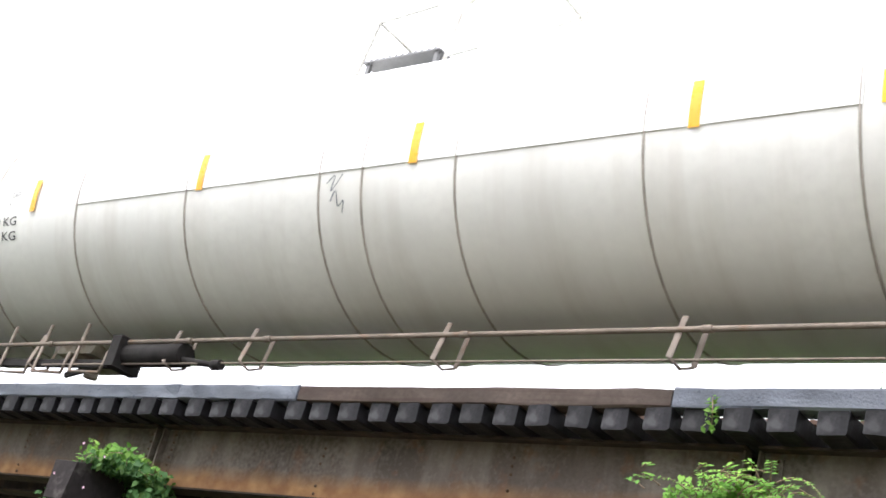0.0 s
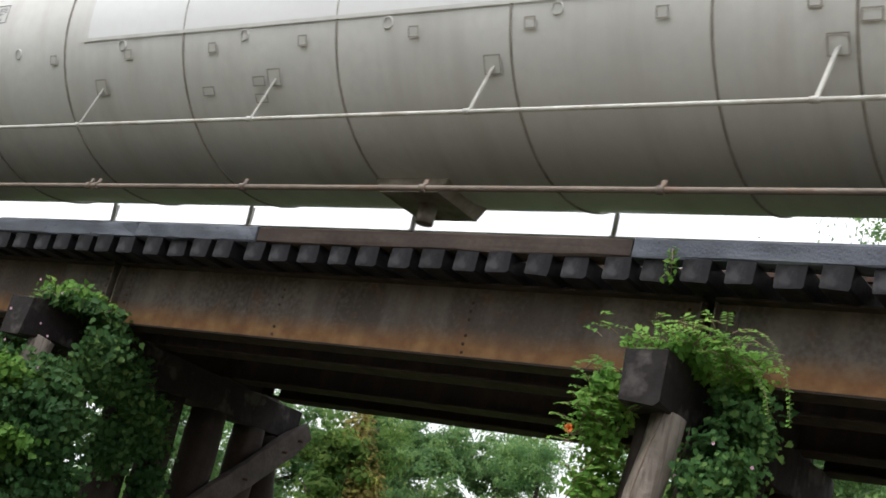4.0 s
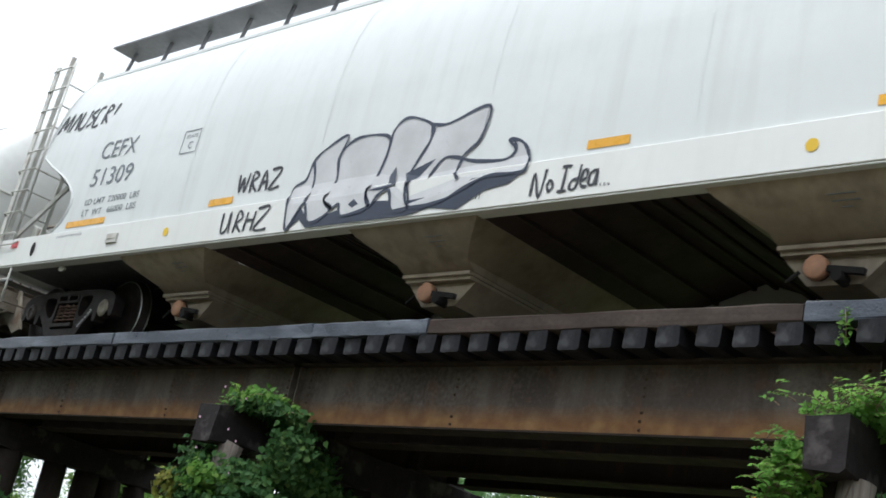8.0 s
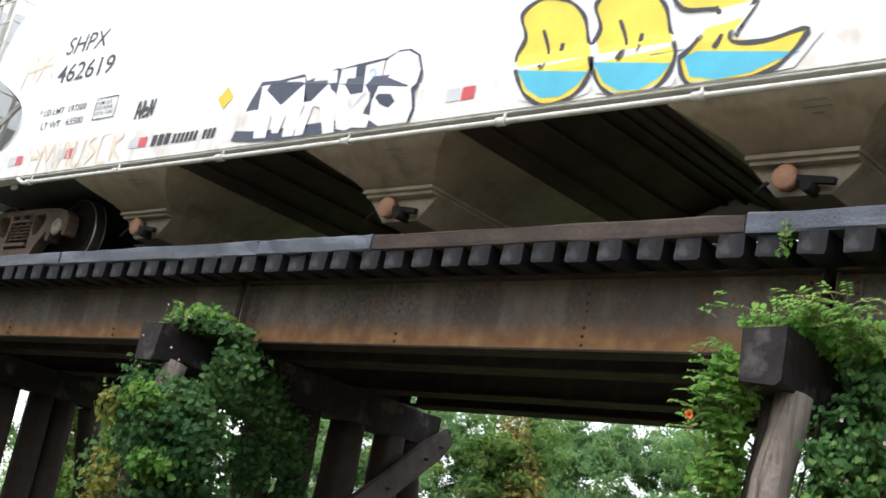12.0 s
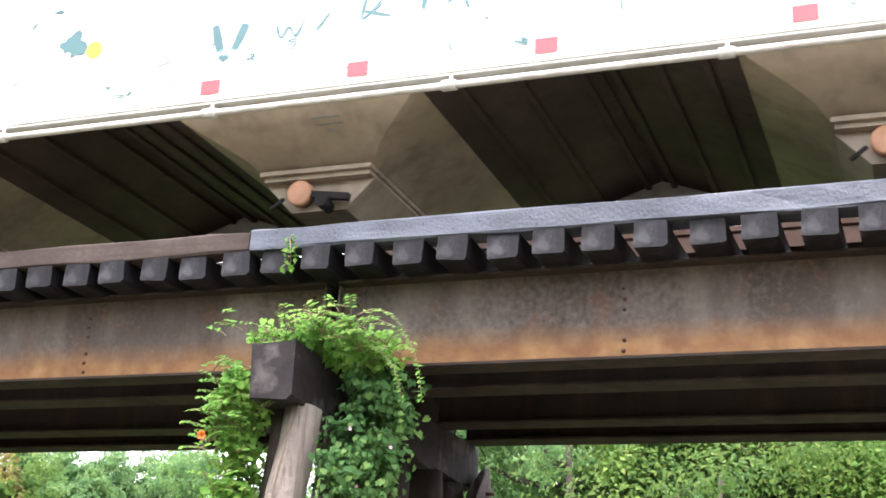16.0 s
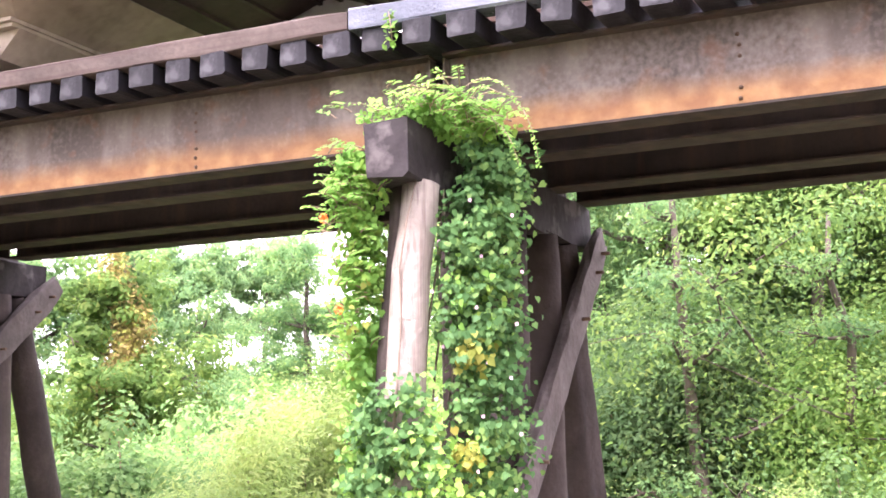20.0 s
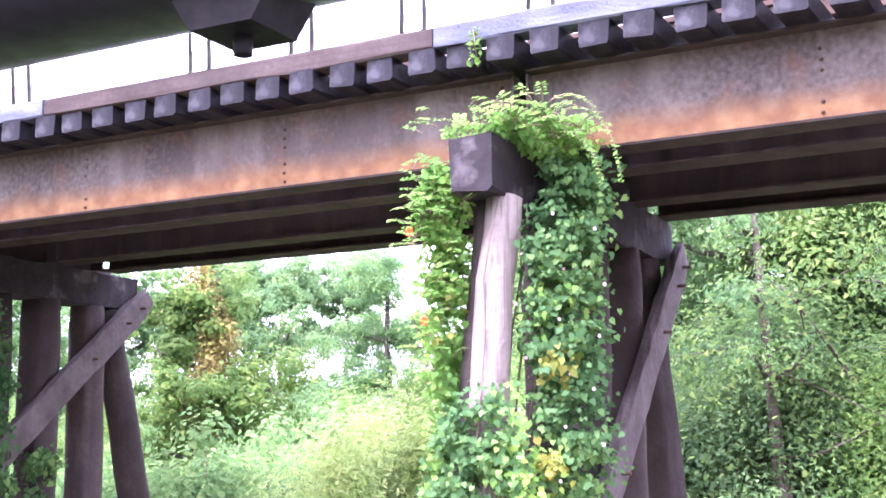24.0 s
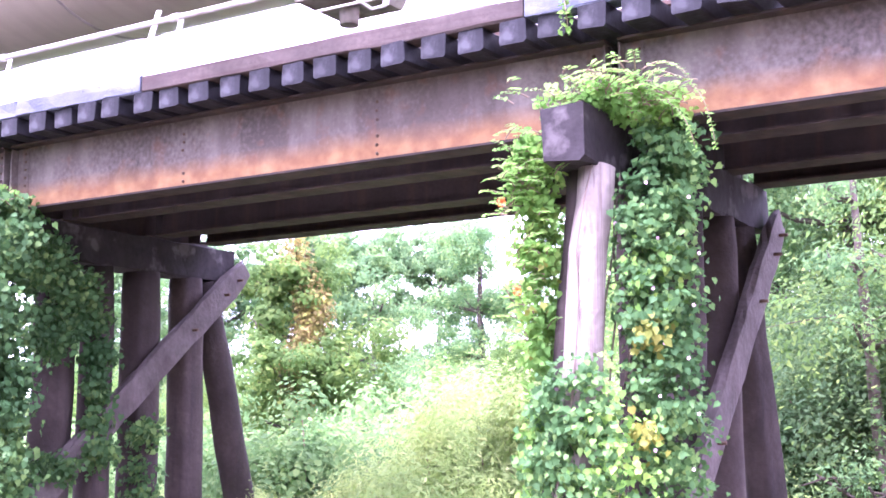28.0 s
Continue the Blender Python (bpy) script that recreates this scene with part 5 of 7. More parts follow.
        part("end_sill", b, sill_mat, car, bevel=0.01)
        # the plate runs in to the bay to block sky showing behind it
        b = Build().box(min(xe - s * 3.15, xe - s * 0.15), max(xe - s * 3.15, xe - s * 0.15), -1.5, 1.5, 1.02, 1.05)
        for i in range(9):
            y = -1.2 + i * 0.3
            b.box(min(xe, xe + s * 0.28), max(xe, xe + s * 0.28), y - 0.012, y + 0.012, 0.90, 0.93)
        b.box(min(xe, xe + s * 0.30), max(xe, xe + s * 0.30), -1.25, 1.25, 0.895, 0.905)
        part("end_platform", b, GRATING, car, "dark grating crossover platform")
        for y in (-1.575, 1.575):      # side ladders
            b = Build()
            b.beam((xe - s * 0.03, y, 0.95), (xe - s * 0.05, y * 0.985, 4.05), 0.10, 0.025, up=(0, 1, 0))
            b.tube([(xe - s * 0.50, y * 1.015, 1.32), (xe - s * 0.52, y * 0.99, 4.05)], 0.018, 8)
            for i in range(9):
                z = 1.42 + i * 0.32
                k = 1.035 if z < 2.6 else 1.0
                b.tube([(xe - s * 0.03, y * 1.01, z - 0.03), (xe - s * 0.05, y * k, z), (xe - s * 0.50, y * k, z), (xe - s * 0.52, y * 1.0, z - 0.03)], 0.013, 6)
            part("side_ladder", b, RAIL_WHITE, car, "white steel ladder")
        b = Build()
        for y in (-1.5, -1.02):
            b.beam((xe - s * 0.02, y, 1.2), (xe - s * 0.30, y, 4.2), 0.06, 0.03)
        for i in range(8):
            z = 1.5 + i * 0.33
            d = 0.02 + 0.28 * (z - 1.2) / 3
            b.tube([(xe - s * d, -1.5, z), (xe - s * d, -1.02, z)], 0.013, 6)
        b.beam((xe - s * 0.05, -1.5, 1.25), (xe - s * 0.9, -0.9, 2.9), 0.05, 0.05)
        part("end_ladder", b, RAIL_WHITE, car)
        b = Build()
        for y in (-0.55, 0.55):
            b.beam((xe - s * 0.12, y, 1.2), (xe - s * 0.75, y, 3.9), 0.12, 0.09)
        part("end_post", b, body_mat, car)
        part("corner_plate", Build().box(min(xe, xe - s * 0.20), max(xe, xe - s * 0.20), -1.618, -1.606, 0.62, 1.34).box(min(xe, xe - s * 0.012), max(xe, xe - s * 0.012), -1.60, -1.42, 0.62, 0.925), RAIL_WHITE, car, "white corner plate", bevel=0.003)
        part("sill_grab_iron", Build().tube([(xe - s * 0.62, -1.60, 1.30), (xe - s * 0.60, -1.65, 1.24), (xe - s * 0.12, -1.65, 1.24), (xe - s * 0.10, -1.60, 1.30)], 0.012, 6), RAIL_WHITE, car)
        step_loop(car, xe - (0.66 if s > 0 else -0.26))
        # flat dark oval on the sill; the hole's shade is put in as colour
        part("jacking_hole", Build().add([(xe - s * 1.12 + 0.055 * math.cos(a), -1.606, 1.14 + 0.10 * math.sin(a)) for a in (2 * math.pi * i / 16 for i in range(16))], [tuple(range(15, -1, -1))]), UNDER_BLACK, car)
        part("lift_eye", Build().prism([(xe - s * 1.75 + 0.07 * math.cos(a), 0.88 + 0.035 * math.sin(a)) for a in (2 * math.pi * i / 14 for i in range(14))], -1.46, -1.43), RAIL_WHITE, car)
        coupler(car, xe, s)
        truck(car, s * half, truck_look, (1,) if s < 0 else (), mark)
    # brake gear on the trailing end
    if body_mat is HOPPER_GREY:
        part("air_reservoir", Build().lathe([(end - 1.50, 0.001), (end - 1.49, 0.09), (end - 1.45, 0.17), (end - 1.38, 0.205), (end - 0.66, 0.205), (end - 0.59, 0.17), (end - 0.55, 0.09), (end - 0.54, 0.001)], 22, axis="x", at=(0, -1.12, 1.92)), body_mat, car, "white air reservoir")
    part("uncoupling_lever", Build().tube([(end + 0.03, -1.60, 0.66), (end + 0.14, -1.58, 0.64), (end + 0.25, -1.45, 0.60), (end + 0.50, -0.75, 0.50), (end + 0.62, -0.35, 0.44)], 0.011, 6).tube([(end + 0.10, -1.60, 0.64), (end + 0.20, -1.56, 0.64)], 0.032, 8), RAIL_WHITE, car, "bent uncoupling rod")
    part("release_handle", Build().tube([(end + 0.06, -1.60, 0.65), (end + 0.0, -1.60, 0.34)], 0.017, 6), HOSE_YELLOW if body_mat is HOPPER_GREY else RAIL_WHITE, car)
    part("brake_post", Build().box(end - 0.36, end - 0.24, -0.56, -0.44, 1.05, 2.75), body_mat, car, bevel=0.006)
    part("brake_housing", Build().prism([(end - 0.24, 1.98), (end - 0.07, 1.93), (end - 0.02, 2.10), (end - 0.03, 2.34), (end - 0.12, 2.38), (end - 0.24, 2.34)], -0.60, -0.44), body_mat, car, "pale hand brake housing", bevel=0.015)
    chain = Build()
    for k in range(10):
        c = (end - 0.02 - 0.006 * k, -0.52, 1.93 - 0.055 * k)
        d = (0.018, 0.0) if k % 2 else (0.0, 0.018)
        chain.tube([(c[0] + d[0] * math.cos(a), c[1] + d[1] * math.cos(a), c[2] + 0.034 * math.sin(a)) for a in (2 * math.pi * j / 8 for j in range(9))], 0.007, 5, caps=False)
    part("brake_chain", chain, TRUCK_RUST, car, "rusty hand brake chain")["kind"] = "stuff"
    part("bell_crank", Build().prism([(end - 0.25, 1.22), (end - 0.05, 1.22), (end - 0.02, 1.55), (end - 0.12, 1.62)], -0.60, -0.56), body_mat, car)
    part("brake_valve", Build().box(end - 0.62, end - 0.40, -0.72, -0.5, 1.42, 1.72).tube([(end - 0.51, -0.78, 1.5), (end - 0.51, -0.5, 1.5)], 0.09, 10), FRAME_DIRTY, car, "grey brake valve", bevel=0.01)
    part("brake_cylinder", Build().tube([(end - 0.55, -0.3, 1.35), (end - 0.55, 0.3, 1.35)], 0.16, 14), FRAME_DIRTY, car)
    part("hand_brake_wheel", Build().lathe([(-0.02, 0.24), (0.0, 0.27), (0.02, 0.24), (0.0, 0.22), (-0.02, 0.24)], 22, axis="x", at=(end - 0.05, 0.35, 2.1)), FRAME_DIRTY, car)
    return car, end


def decal(car, x0, x1, z0, z1, mat, name="reflective_strip", label=""):
    return part(name, quad_on(on_side(x0, z0), 0, x1 - x0, 0, z1 - z0, 2), mat, car, label)


def side_text(car, string, x0, x1, z, h, mat=INK_BLACK, name="lettering", bold=0.005, lean=0.0):
    lines = string.split("\n")
    if len(lines) > 1:      # one piece a line, from the lowest up
        step, most = h / (len(lines) - 0.3), max(len(q) for q in lines)
        for k, q in enumerate(lines[::-1]):
            side_text(car, q, x0, x0 + (x1 - x0) * len(q) / most, z + k * step, step * 0.7, mat, name, bold, lean)
        return None
    return part(name, text_mesh(string, mat, on_side(x0, z), x1 - x0, h, bold, lean), None, car)


def round_sticker(car, x, z, r=0.055):
    q = on_side(x, z)
    part("round_sticker", Build().add([q(r * math.cos(a), r * math.sin(a)) for a in (2 * math.pi * i / 16 for i in range(16))], [tuple(range(16))]), SIGN_YELLOW, car, "round yellow sticker")


def strokes(car, name, label, mat, paths, w, x0, z0, sx, sz):
    """Spray-paint strokes: paths in a unit box, set on the near side."""
    b = Build()
    pl = on_side(x0, z0)
    for p in paths:
        ribbon(b, [(a * sx, c * sz) for a, c in p], w, pl)
    part(name, b, mat, car, label)


def grey_hopper():
    u = 35.50
    car, end = hopper("covered_hopper_car", "light grey covered hopper car with graffiti and yellow reflectors", u, 8.55, HOPPER_GREY, False, "dark", OUTLET_ORANGE, "CEFX 51309")
    for a, c in ((27.19, 28.10), (30.26, 30.70), (35.61, 36.05), (38.20, 38.64), (40.82, 41.27), (43.48, 44.35)):
        decal(car, a - u, c - u, 1.39, 1.475, STRIP_YELLOW, label="yellow reflective strip")
    for a in (29.6, 37.74, 41.7):
        round_sticker(car, a - u, 1.13)
    side_text(car, "CEFX", 27.50 - u, 28.31 - u, 2.33, 0.25, INK_GREY)
    side_text(car, "51309", 27.47 - u, 28.40 - u, 1.94, 0.25, INK_GREY)
    side_text(car, "LD LMT  220000  LBS", 27.50 - u, 28.72 - u, 1.68, 0.085, INK_GREY)
    side_text(car, "LT  WT   66000  LBS", 27.50 - u, 28.72 - u, 1.53, 0.085, INK_GREY)
    side_text(car, "2 INCH HF COMP SHOES", 27.1 - u, 27.7 - u, 1.25, 0.03, INK_GREY)
    side_text(car, "PLATE", 29.40 - u, 29.62 - u, 2.37, 0.05, INK_GREY)
    side_text(car, "C", 29.48 - u, 29.56 - u, 2.22, 0.10, INK_GREY)
    b = Build()
    ribbon(b, [(0, 0), (0.32, 0)], 0.012, on_side(29.34 - u, 2.17))
    ribbon(b, [(0.32, 0), (0.32, 0.30)], 0.012, on_side(29.34 - u, 2.17))
    ribbon(b, [(0.32, 0.30), (0, 0.30)], 0.012, on_side(29.34 - u, 2.17))
    ribbon(b, [(0, 0.30), (0, 0)], 0.012, on_side(29.34 - u, 2.17))
    part("plate_box", b, INK_GREY, car)
    side_text(car, "EXW 10-6\nEW   8-10\nCU FT 6224", 39.1 - u, 39.52 - u, 1.50, 0.22, INK_GREY)
    side_text(car, "H   3-10\nH  15-1", 39.66 - u, 39.92 - u, 1.55, 0.14, INK_GREY)
    decal(car, 42.38 - u, 42.74 - u, 1.46, 1.76, INK_BLUE, "data_panel", "dark blue data panel")
    decal(car, 42.555 - u, 42.57 - u, 1.50, 1.75, INK_WHITE, "panel_line")
    for a in (0.05, 0.23):
        for k in range(3):
            part("data_mark", quad_on(lambda p, q, a=a, k=k: (42.38 - u + a + p, side_y(1.7) - 0.010, 1.64 + 0.035 * k + q), 0, 0.09, 0, 0.018, 1), INK_WHITE, car)
    for a, z in ((28.47, 1.14), (42.7, 1.10)):
        part("card_holder", Build().box(a - u - 0.11, a - u + 0.11, -1.625, -1.601, z - 0.06, z + 0.06).box(a - u - 0.09, a - u + 0.09, -1.632, -1.62, z - 0.01, z + 0.01), RAIL_WHITE, car)
    decal(car, 25.95 - u, 26.12 - u, 1.19, 1.29, DECAL_RED, "red_sticker")
    decal(car, 44.88 - u, 45.05 - u, 1.12, 1.22, DECAL_RED, "red_sticker")
    for a in (42.0, 43.35):
        for k in range(4):
            decal(car, a - u, a - u + 0.3 - 0.04 * (k % 2), 1.72 - 0.05 * k, 1.735 - 0.05 * k, INK_GREY, "small_stencil")
    # the throw-up: silver letters with a dark outline, a shadow below and drips
    def spot(view_x, view_y):
        """Pixel positions in the camera's view to metres along and up the side."""
        return ((view_x - 522) / 128.5, max(0.07, (405 - 0.116 * (view_x - 522) - view_y) / 164.0))

    def lift(d):
        pl = on_side(31.72 - u, 0.89)

        def place(a, c):
            p = pl(a, c)
            return (p[0], p[1] - d, p[2])
        return place

    def filled(name, label, mat, pts, d):
        q, loop = lift(d), [Vector((*spot(*p), 0)) for p in pts]
        part(name, Build().add([q(p.x, p.y) for p in loop], [tuple(t) for t in tessellate_polygon([loop])]), mat, car, label)

    filled("graffiti_shadow", "dark blue spray shadow with drips", INK_BLUE, [(527, 370), (535, 392), (556, 350), (575, 372), (620, 360), (655, 345), (700, 340), (760, 340), (830, 330), (862, 306), (944, 294), (920, 316), (884, 326), (846, 357), (800, 353), (762, 374), (700, 388), (640, 386), (592, 394), (575, 387), (558, 372), (538, 405)], 0.002)
    letters = [
        [(525, 345), (527, 312), (548, 297), (556, 262), (578, 238), (614, 217), (606, 262), (612, 300), (600, 336), (618, 352), (600, 372), (577, 376), (560, 342), (536, 394)],
        [(606, 262), (614, 240), (640, 222), (690, 222), (700, 245), (692, 290), (680, 325), (690, 350), (642, 366), (632, 345), (618, 352), (600, 336), (612, 300)],
        [(700, 245), (703, 212), (725, 192), (770, 208), (773, 235), (758, 272), (750, 300), (762, 350), (735, 356), (722, 322), (704, 330), (692, 350), (680, 325), (692, 290)]]
    letters += [
        [(770, 208), (800, 208), (862, 182), (858, 238), (836, 270), (900, 276), (919, 260), (905, 243), (926, 247), (940, 268), (942, 295), (918, 300), (882, 304), (850, 322), (815, 343), (762, 350), (750, 300), (758, 272), (773, 235)]]
    for pts in letters:
        filled("graffiti_fill", "silver spray-painted letter", DECAL_SILVER, pts, 0.004)
    filled("graffiti_counter", "", INK_BLUE, [(651, 346), (660, 336), (670, 345), (660, 352)], 0.006)
    filled("graffiti_counter", "", INK_BLUE, [(683, 322), (708, 308), (722, 278), (731, 312), (705, 322)], 0.006)
    filled("graffiti_counter", "", INK_BLUE, [(742, 292), (790, 268), (768, 298), (752, 312)], 0.006)
    b = Build()
    for pts in letters:
        ribbon(b, [spot(*p) for p in pts], 0.032, lift(0.008), True)
    for pts in ([(836, 270), (830, 292), (838, 306)], [(905, 243), (915, 246), (919, 260)], [(785, 300), (805, 268), (836, 270)], [(556, 262), (566, 300), (562, 340)]):
        ribbon(b, [spot(*p) for p in pts], 0.032, lift(0.009))
    part("graffiti_outline", b, INK_BLUE, car, "dark spray outline")
    r = random.Random(4)
    b = Build()
    for k in range(26):
        a = r.uniform(575, 900)
        y = 380 - 0.16 * (a - 575) - (14 if a > 800 else 0)
        ribbon(b, [spot(a, y), spot(a + 1, y + r.uniform(6, 26))], 0.010, lift(0.003))
    part("graffiti_drips", b, INK_BLUE, car, "thin paint drips")["kind"] = "stuff"
    zig = [[(0, 1), (0.06, 0.1), (0.12, 0.8), (0.18, 0.1), (0.24, 1)], [(0.32, 0), (0.34, 1), (0.46, 0.8), (0.34, 0.5), (0.48, 0)], [(0.54, 0), (0.62, 1), (0.72, 0)], [(0.56, 0.4), (0.72, 0.45)], [(0.76, 1), (0.98, 0.95), (0.78, 0.05), (1.0, 0.1)]]
    strokes(car, "graffiti_tag", "small dark spray tag", INK_BLACK, zig, 0.034, 30.73 - u, 1.49, 0.74, 0.24)
    strokes(car, "graffiti_tag", "small dark spray tag", INK_BLACK, [[(0, 1), (0.03, 0.1), (0.14, 0.2), (0.16, 1), (0.2, 0.0)], [(0.3, 0), (0.34, 1), (0.44, 0.7), (0.34, 0.4), (0.46, 0)], [(0.52, 0), (0.54, 0.9)], [(0.52, 0.5), (0.68, 0.5)], [(0.68, 0), (0.70, 0.9)], [(0.74, 1), (0.98, 1), (0.74, 0.05), (1, 0)]], 0.032, 30.66 - u, 1.01, 0.82, 0.25)
    strokes(car, "graffiti_tag", "handwritten spray tag reading No Idea...", INK_BLACK, [[(0, 0.0), (0.02, 0.9), (0.12, -0.1), (0.17, 1.0)], [(0.21, 0.3), (0.24, 0.55), (0.29, 0.3), (0.25, 0.1), (0.21, 0.3)], [(0.42, 0.05), (0.44, 1.0)], [(0.36, 0.05), (0.48, 0.05)], [(0.38, 1.0), (0.51, 1.0)], [(0.60, 0.45), (0.53, 0.4), (0.52, 0.1), (0.60, 0.15), (0.63, 1.0)], [(0.65, 0.35), (0.72, 0.45), (0.72, 0.75), (0.67, 0.7), (0.66, 0.2), (0.74, 0.1)], [(0.84, 0.7), (0.77, 0.6), (0.76, 0.2), (0.83, 0.2), (0.85, 0.75), (0.86, 0.1)], [(0.91, 0.1), (0.925, 0.12)], [(0.96, 0.1), (0.975, 0.12)], [(1.01, 0.1), (1.025, 0.12)]], 0.026, 35.10 - u, 1.00, 0.82, 0.24)
    strokes(car, "graffiti_tag", "dark spray tag high on the body", INK_BLACK, [[(0, 0), (0.04, 1), (0.1, 0.2), (0.15, 1), (0.18, 0)], [(0.22, 0), (0.28, 1), (0.34, 0)], [(0.36, 1), (0.38, 0.1), (0.48, 0.1), (0.5, 1)], [(0.62, 1), (0.54, 0.7), (0.62, 0.4), (0.54, 0)], [(0.74, 1), (0.66, 0.9), (0.66, 0), (0.76, 0)], [(0.82, 0), (0.82, 1), (0.9, 0.8), (0.82, 0.5), (0.92, 0)], [(1.0, 1), (0.98, 0.4)]], 0.045, 26.05 - u, 2.92, 1.35, 0.30)
    return car


def white_hopper_one():
    u = 56.78
    car, end = hopper("covered_hopper_car", "white covered hopper car with bold graffiti and worn lettering", u, 8.63, HOPPER_WHITE, True, "rust", OUTLET_ORANGE)
    side_text(car, "SHPX", 48.88 - u, 49.78 - u, 2.58, 0.26, INK_BLACK)
    side_text(car, "462619", 48.87 - u, 50.12 - u, 2.18, 0.25, INK_BLACK)
    side_text(car, "* LD LMT  197500", 48.74 - u, 49.80 - u, 1.74, 0.09, INK_BLACK)
    side_text(car, "LT WT   65500", 48.86 - u, 49.80 - u, 1.56, 0.09, INK_BLACK)
    side_text(car, "HOME SHOP\nFOR REPAIR\nDO NOT LOAD", 50.06 - u, 50.42 - u, 1.62, 0.18, INK_BLACK)
    b = Build()
    for p in ([(0, 0), (0.44, 0)], [(0.44, 0), (0.44, 0.27)], [(0.44, 0.27), (0, 0.27)], [(0, 0.27), (0, 0)]):
        ribbon(b, p, 0.012, on_side(50.02 - u, 1.57))
    part("notice_box", b, INK_BLACK, car)
    strokes(car, "graffiti_tag", "small black spray tag", INK_BLACK, [[(0, 0), (0.1, 1), (0.3, 0), (0.35, 1)], [(0.4, 1), (0.45, 0.1), (0.7, 0.2)], [(0.4, 0.5), (0.65, 0.6)], [(0.75, 0), (0.8, 1), (0.95, 0.1), (1, 1)], [(-0.05, 0.35), (1.05, 0.5)]], 0.03, 50.93 - u, 1.48, 0.33, 0.22)
    decal(car, 51.08 - u, 51.2 - u, 1.10, 1.22, DECAL_SILVER, "reflector")
    for a in (48.55, 49.7, 51.2, 56.0, 60.9, 62.95, 64.08, 65.5):
        decal(car, a - u, a - u + 0.15, 1.10, 1.22, DECAL_RED, "reflector", "red reflector")
        decal(car, a - u - 0.18, a - u - 0.03, 1.10, 1.22, DECAL_SILVER, "reflector")
    for k in range(13):    # maker's name as plain bars
        if k != 9:
            b = Build()
            x0, w, h = (51.44 + 0.12 * k, 0.09, 0.13) if k < 3 else (51.83 + 0.076 * (k - 3), 0.052, 0.11)
            b.add([on_side(x0 - u, 1.09)(a, c) for a, c in ((0, 0), (w, 0), (w + 0.018, h), (0.018, h))], [(0, 1, 2, 3)])
            part("maker_bar", b, INK_BLACK, car)
    strokes(car, "graffiti_tag", "faded orange spray tag", surface("faded_orange_spray", (0.80, 0.64, 0.46), 0.5, dark=0.9, spots=0.8, spot_color=(0.80, 0.78, 0.73)), [[(0, 0.5), (0.1, 0.5), (0.05, 0.8)], [(0.1, 0), (0.14, 0.9), (0.2, 0.3), (0.25, 0.9), (0.29, 0)], [(0.34, 0), (0.40, 1), (0.46, 0)], [(0.5, 1), (0.5, 0.1), (0.58, 0.1), (0.6, 1)], [(0.72, 1), (0.65, 0.7), (0.73, 0.4), (0.65, 0)], [(0.86, 1), (0.78, 0.9), (0.78, 0), (0.87, 0)], [(0.92, 0), (0.92, 1), (1.0, 0.8), (0.92, 0.5), (1.02, 0)]], 0.035, 48.9 - u, 0.99, 1.95, 0.36)
    strokes(car, "graffiti_tag", "faded orange spray tag", bpy.data.materials["faded_orange_spray"], [[(0, 0), (0.2, 1), (0.4, 0.2), (0.3, 0.9), (0.6, 0.6), (0.5, 0.1), (0.8, 0.9), (1, 0.2)], [(0.1, 0.5), (0.9, 0.6)]], 0.03, 48.0 - u, 2.2, 0.7, 0.5)
    # big white block letters with navy shade
    def slab(d):
        """Places on the sill and body for pixels of the camera's view, 1/360 m each, their lines running with the car.
        """
        def place(view_x, view_y):
            z = max(0.955, 1.967 - 0.00042 * view_x - 0.00246 * view_y)
            return (53.592 + 0.002777 * view_x + 0.00053 * view_y - u, (-1.606 if z < 1.336 else side_y(z) - 0.006) - d, z)
        return place

    def shape(name, label, mat, pts, d):
        q, loop = slab(d), [Vector((*p, 0)) for p in pts]
        part(name, Build().add([q(p.x, p.y) for p in loop], [tuple(t) for t in tessellate_polygon([loop])]), mat, car, label)

    shape("graffiti_shadow", "navy graffiti shadow", INK_BLUE, [(-340, 445), (-262, 260), (-200, 160), (-95, 150), (45, 118), (60, 150), (225, 88), (240, 92), (325, 70), (470, 40), (530, 8), (585, 2), (630, 28), (645, 95), (638, 160), (622, 185), (625, 255), (598, 328), (545, 350), (400, 362), (290, 380), (60, 410), (-60, 425), (-210, 440)], 0.002)
    block = [
        [(-195, 180), (-110, 165), (-85, 255), (-50, 152), (50, 132), (66, 260), (22, 400), (-38, 408), (-28, 310), (-62, 392), (-100, 395), (-112, 315), (-132, 418), (-205, 424)],
        [(105, 130), (140, 108), (222, 98), (238, 330), (240, 375), (180, 385), (165, 300), (155, 268), (118, 264), (75, 390), (30, 400), (35, 340), (75, 240)]]
    block += [
        [(245, 95), (320, 82), (316, 180), (300, 235), (312, 275), (340, 212), (372, 202), (368, 75), (462, 52), (445, 160), (400, 350), (330, 345), (290, 370), (248, 355), (233, 240)],
        [(470, 52), (520, 18), (575, 10), (620, 30), (635, 90), (628, 150), (604, 172), (615, 250), (590, 320), (540, 340), (460, 335), (412, 310), (420, 230), (442, 185), (455, 120)]]
    for pts in block:
        shape("graffiti_letter", "white block letter", INK_WHITE, pts, 0.004)
    shape("graffiti_counter", "", INK_BLUE, [(500, 152), (520, 128), (540, 118), (560, 140), (575, 165), (530, 166)], 0.006)
    shape("graffiti_counter", "", INK_BLUE, [(436, 215), (450, 200), (510, 198), (532, 228), (500, 256), (460, 242)], 0.006)
    for view_x in (405, 135):
        b = Build()
